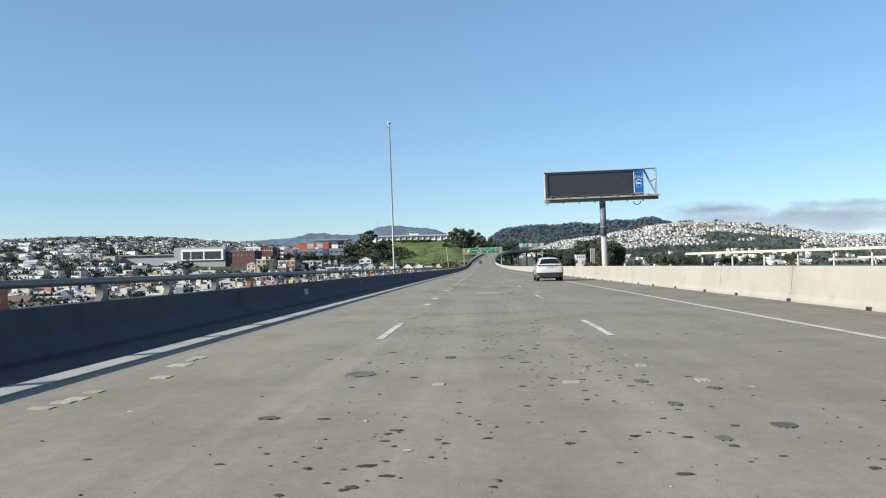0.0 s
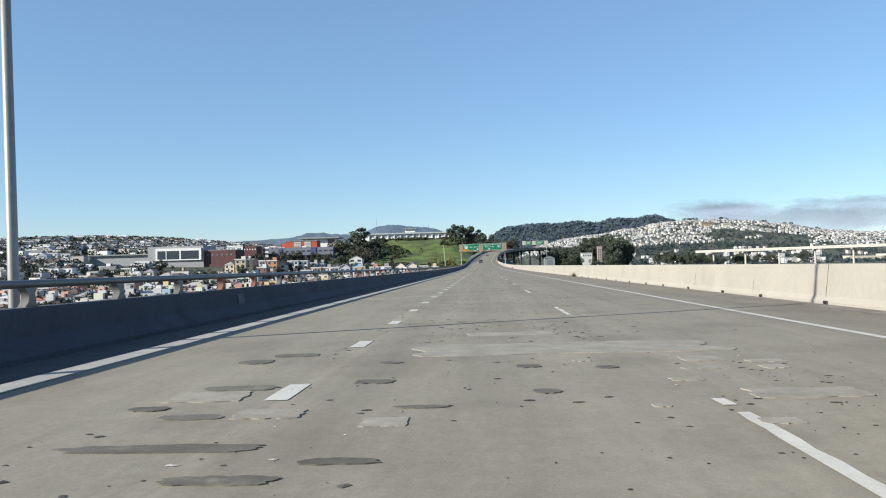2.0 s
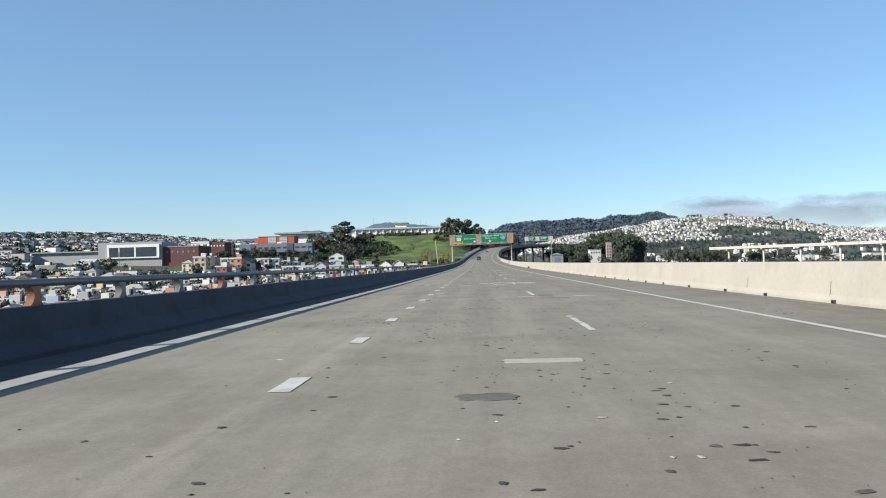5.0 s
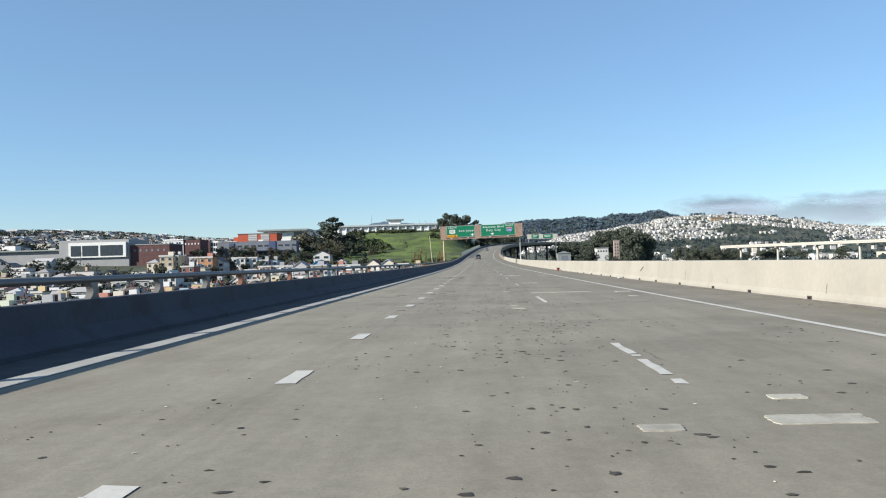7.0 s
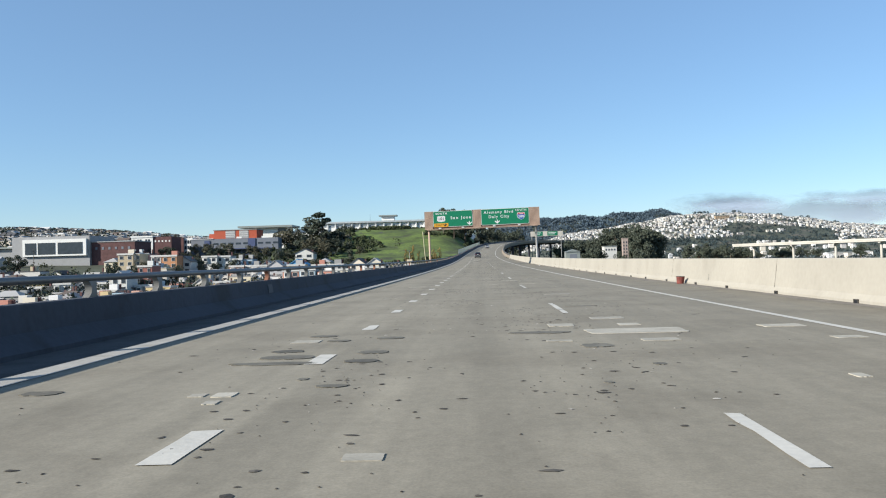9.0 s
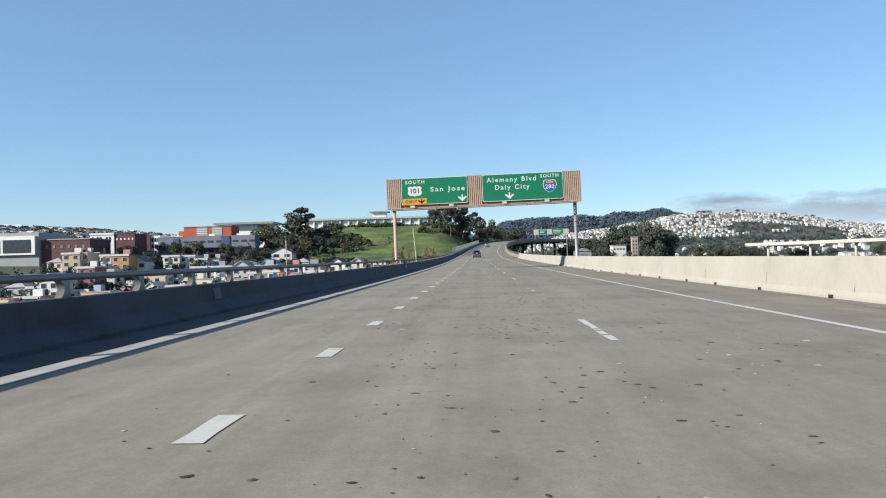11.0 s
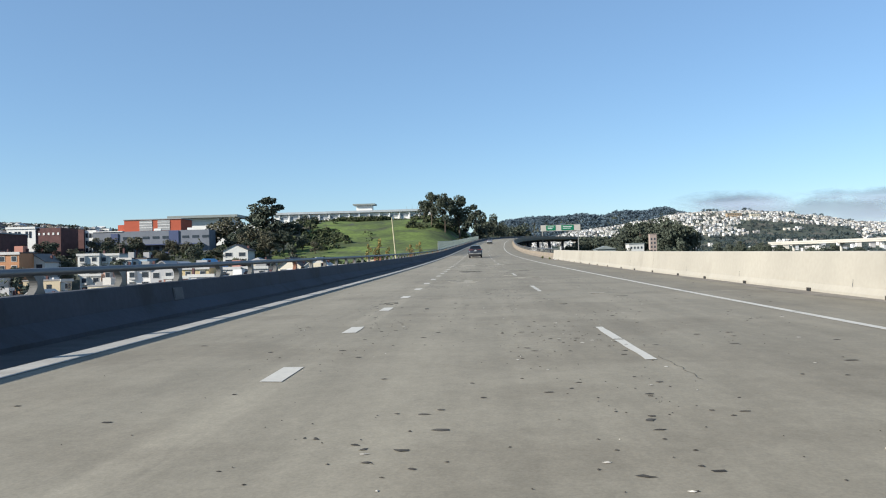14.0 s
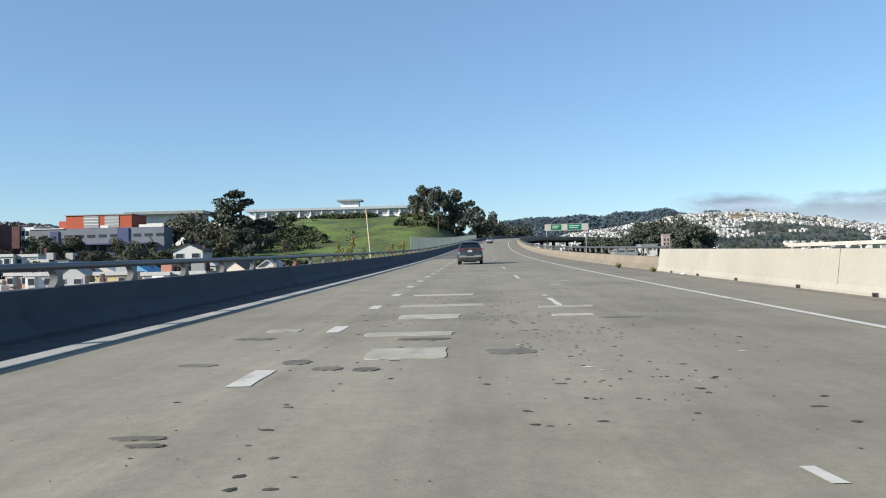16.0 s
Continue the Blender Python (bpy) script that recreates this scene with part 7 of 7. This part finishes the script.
# ---- woods and ridges ----
woods, high = Build(), Build()
_w2 = random.Random(21)
for i in range(12000):
    k = i % 5
    if k in (1, 2):
        x, y = _w2.uniform(-60, 1200), _w2.uniform(3700, 4280)
    elif k == 3:
        x, y = _w2.uniform(60, 900), _w2.uniform(1260, 2150)
        if x < 0.13 * y or (noise.noise(Vector((x / 120, y / 120, 6.0))) < -0.05 and y > 1330):
            continue
    else:
        x, y = _w2.uniform(120, 1900), _w2.uniform(1900, 3250)
        if not wooded(x, y) and _w2.random() > 0.30:
            continue
    big = _w2.uniform(6, 13) if k in (1, 2) else _w2.uniform(2.5, 5.5)
    leaves(high if k in (1, 2) else woods, _w2, (x, y, height(x, y) + big * 0.5), big, 18, big * 0.38, 0.75)
for s_, x, y, z, turn in spots_hill:
    if _w2.random() < 0.55:
        big = _w2.uniform(1.6, 3.4)
        leaves(woods, _w2, (x + _w2.uniform(-5, 5), y - _w2.uniform(2, 7), z + big * _w2.uniform(0.4, 1.3)), big, 9, big * 0.55, 0.8)
for x, y in ((612, 2950), (745, 3060), (768, 3070), (880, 3060), (1040, 3100), (1130, 3120), (1240, 3120)):
    for j in range(4):
        leaves(woods, _w2, (x + _w2.uniform(-14, 14), y, height(x, y) + 9), 7, 20, 2.6, 0.9)
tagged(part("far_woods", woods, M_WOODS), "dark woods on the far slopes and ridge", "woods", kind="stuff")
tagged(part("ridge_woods", high, M_RIDGEWOODS), "woods along the far ridge, tinted blue for haze", "woods", kind="stuff")
ridge = Build()
SKYLINE = ((-2600, 110), (-1900, 138), (-1330, 176), (-1150, 184), (-985, 212), (-760, 196), (-540, 247), (-330, 228), (-100, 165), (150, 90))
for back, share, s in ((0, 0.72, 1.0), (110, 1.0, 2.0)):
    rows = []
    for i in range(221):
        x = -2600 + 2800 * i / 220
        h = share * profile_at(SKYLINE, x - 90 * (share < 1)) + 5 * noise.noise(Vector((x / 45, s, 2))) + 3 * noise.noise(Vector((x / 14, s, 7)))
        rows.append([(x, 4560 + back, -30), (x, 4590 + back, h * 0.6), (x, 4660 + back, h)])
    ridge.grid(rows)
tagged(part("far_ridge", ridge, M_RIDGE, smooth=True), "mountain ridge on the horizon, tinted blue for haze", "hills", kind="structure")

for x, z in ((-596, 272), (-330, 240), (-300, 238)):
    mast = base("ridge_mast", "slim radio mast on the far ridge", "mast", "ridge masts")
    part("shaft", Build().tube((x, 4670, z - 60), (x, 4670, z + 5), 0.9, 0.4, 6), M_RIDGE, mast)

# ---- fog bank over the far hills ----
fog = bpy.data.materials.new("fog_bank")
fog.use_nodes = True
fn, fk = fog.node_tree.nodes, fog.node_tree.links
bs = fn["Principled BSDF"]
bs.inputs["Base Color"].default_value = (0.31, 0.36, 0.45, 1)
bs.inputs["Roughness"].default_value = 1.0
bs.inputs["Specular IOR Level"].default_value = 0.0
tc = fn.new("ShaderNodeTexCoord")
far_in = fn.new("ShaderNodeVectorMath")
far_in.operation = "LENGTH"
fk.new(tc.outputs["Object"], far_in.inputs[0])
nz = fn.new("ShaderNodeTexNoise")
nz.inputs["Scale"].default_value, nz.inputs["Detail"].default_value = 0.011, 5.0
mp = fn.new("ShaderNodeMapping")
mp.inputs["Scale"].default_value = (0.35, 1.0, 1.0)
fk.new(fn.new("ShaderNodeNewGeometry").outputs["Position"], mp.inputs[0])
fk.new(mp.outputs[0], nz.inputs["Vector"])
swell = fn.new("ShaderNodeMath")
swell.operation = "MULTIPLY_ADD"
swell.inputs[1].default_value = -1.5
fk.new(nz.outputs[0], swell.inputs[0])
fk.new(far_in.outputs["Value"], swell.inputs[2])
al = fn.new("ShaderNodeMapRange")
al.interpolation_type = "SMOOTHSTEP"
al.inputs[1].default_value, al.inputs[2].default_value = 0.22, -0.42
al.inputs[3].default_value, al.inputs[4].default_value = 0.0, 0.60
fk.new(swell.outputs[0], al.inputs[0])
fk.new(al.outputs[0], bs.inputs["Alpha"])
DISC = Build().grid([[(r * math.cos(2 * math.pi * i / 32), 0.12 * (1 - r * r), r * math.sin(2 * math.pi * i / 32)) for i in range(32)] for r in (0.0, 0.4, 0.75, 1.0)], wrap=True).mesh("fog_bank", fog, smooth=True)
for x, y, z, w, h in ((1360, 4700, 275, 420, 70), (1330, 4680, 280, 300, 44), (1720, 4760, 205, 760, 100), (2110, 4720, 298, 440, 52), (2300, 4800, 225, 700, 90)):
    ob = tagged(part("fog_bank", DISC, None, at=Matrix.Translation((x, y, z)) @ Matrix.Diagonal((w, 200, h, 1))), "soft grey fog bank behind the far hills", "cloud", "fog banks", kind="structure")
    ob.visible_shadow = False

# ---- litter and weeds on the shoulder ----
M_WEED = material("roadside_weed", (0.16, 0.19, 0.055), 0.9, var=0.3, scale=4.0, fine=20.0, spread=0.3, island=True)
for y, off, s in ((122.9, 7.72, 0.42), (447.5, 7.45, 0.30), (123.6, 7.85, 0.22), (440.2, 7.6, 0.26)):
    b = Build()
    rnd = random.Random(int(y))
    for i in range(90):
        a, t = rnd.uniform(0, 6.3), rnd.uniform(0.2, 0.95)
        q = on_road(off, y)
        tip = q + Vector((math.cos(a) * s * t, math.sin(a) * s * t, s * (1.25 - t * 0.8)))
        sd = Vector((-math.sin(a), math.cos(a), 0)) * 0.02
        b.add([q + Vector((math.cos(a), math.sin(a), 0)) * 0.03 - sd, q + Vector((math.cos(a), math.sin(a), 0)) * 0.03 + sd, tip], [(0, 1, 2)])
    w = base("roadside_weed", "green weed growing at the foot of the wall", "weed", "shoulder weeds")
    part("blades", b, M_WEED, w)
q = on_road(7.78, 261.2)
crate = base("red_bucket", "dented rusty red bucket against the wall", "bucket", at=Matrix.Translation(q) @ pose(0, 0, 0, 0, 4, 12) @ Matrix.Diagonal((0.68, 0.68, 0.68, 1)))
M_RUST = material("rusty_red", (0.17, 0.045, 0.035), 0.9, var=0.4, scale=5.0, fine=30.0)
part("pail", Build().grid([[(r * math.cos(2 * math.pi * i / 16), r * math.sin(2 * math.pi * i / 16), z) for i in range(16)] for z, r in ((0.004, 0.0), (0.004, 0.19), (0.40, 0.23), (0.42, 0.24), (0.41, 0.21), (0.05, 0.17), (0.05, 0.0))], wrap=True), M_RUST, crate)
part("rim", Build().tube((0, 0, 0.40), (0, 0, 0.43), 0.245, 0.245, 16, caps=False), M_BLACK, crate)
for y, off in ((225.4, 7.66), (436.0, 7.8), (60.5, 7.7), (330.2, 7.5)):
    b = Build()
    rnd = random.Random(int(y * 3))
    rows = []
    for i in range(6):
        t = math.pi * i / 5
        rows.append([(0.13 * math.sin(t) * math.cos(a) * rnd.uniform(0.45, 1.2), 0.13 * math.sin(t) * math.sin(a) * rnd.uniform(0.45, 1.2), 0.008 + 0.05 * (1 - math.cos(t)) * rnd.uniform(0.7, 1.1)) for a in (2 * math.pi * j / 9 for j in range(9))])
    p = part("litter_bag", b.grid(rows, wrap=True), M_WHITESHEET, at=Matrix.Translation(on_road(off, y)))
    tagged(p, "crumpled white plastic bag on the shoulder", "litter", "shoulder litter")
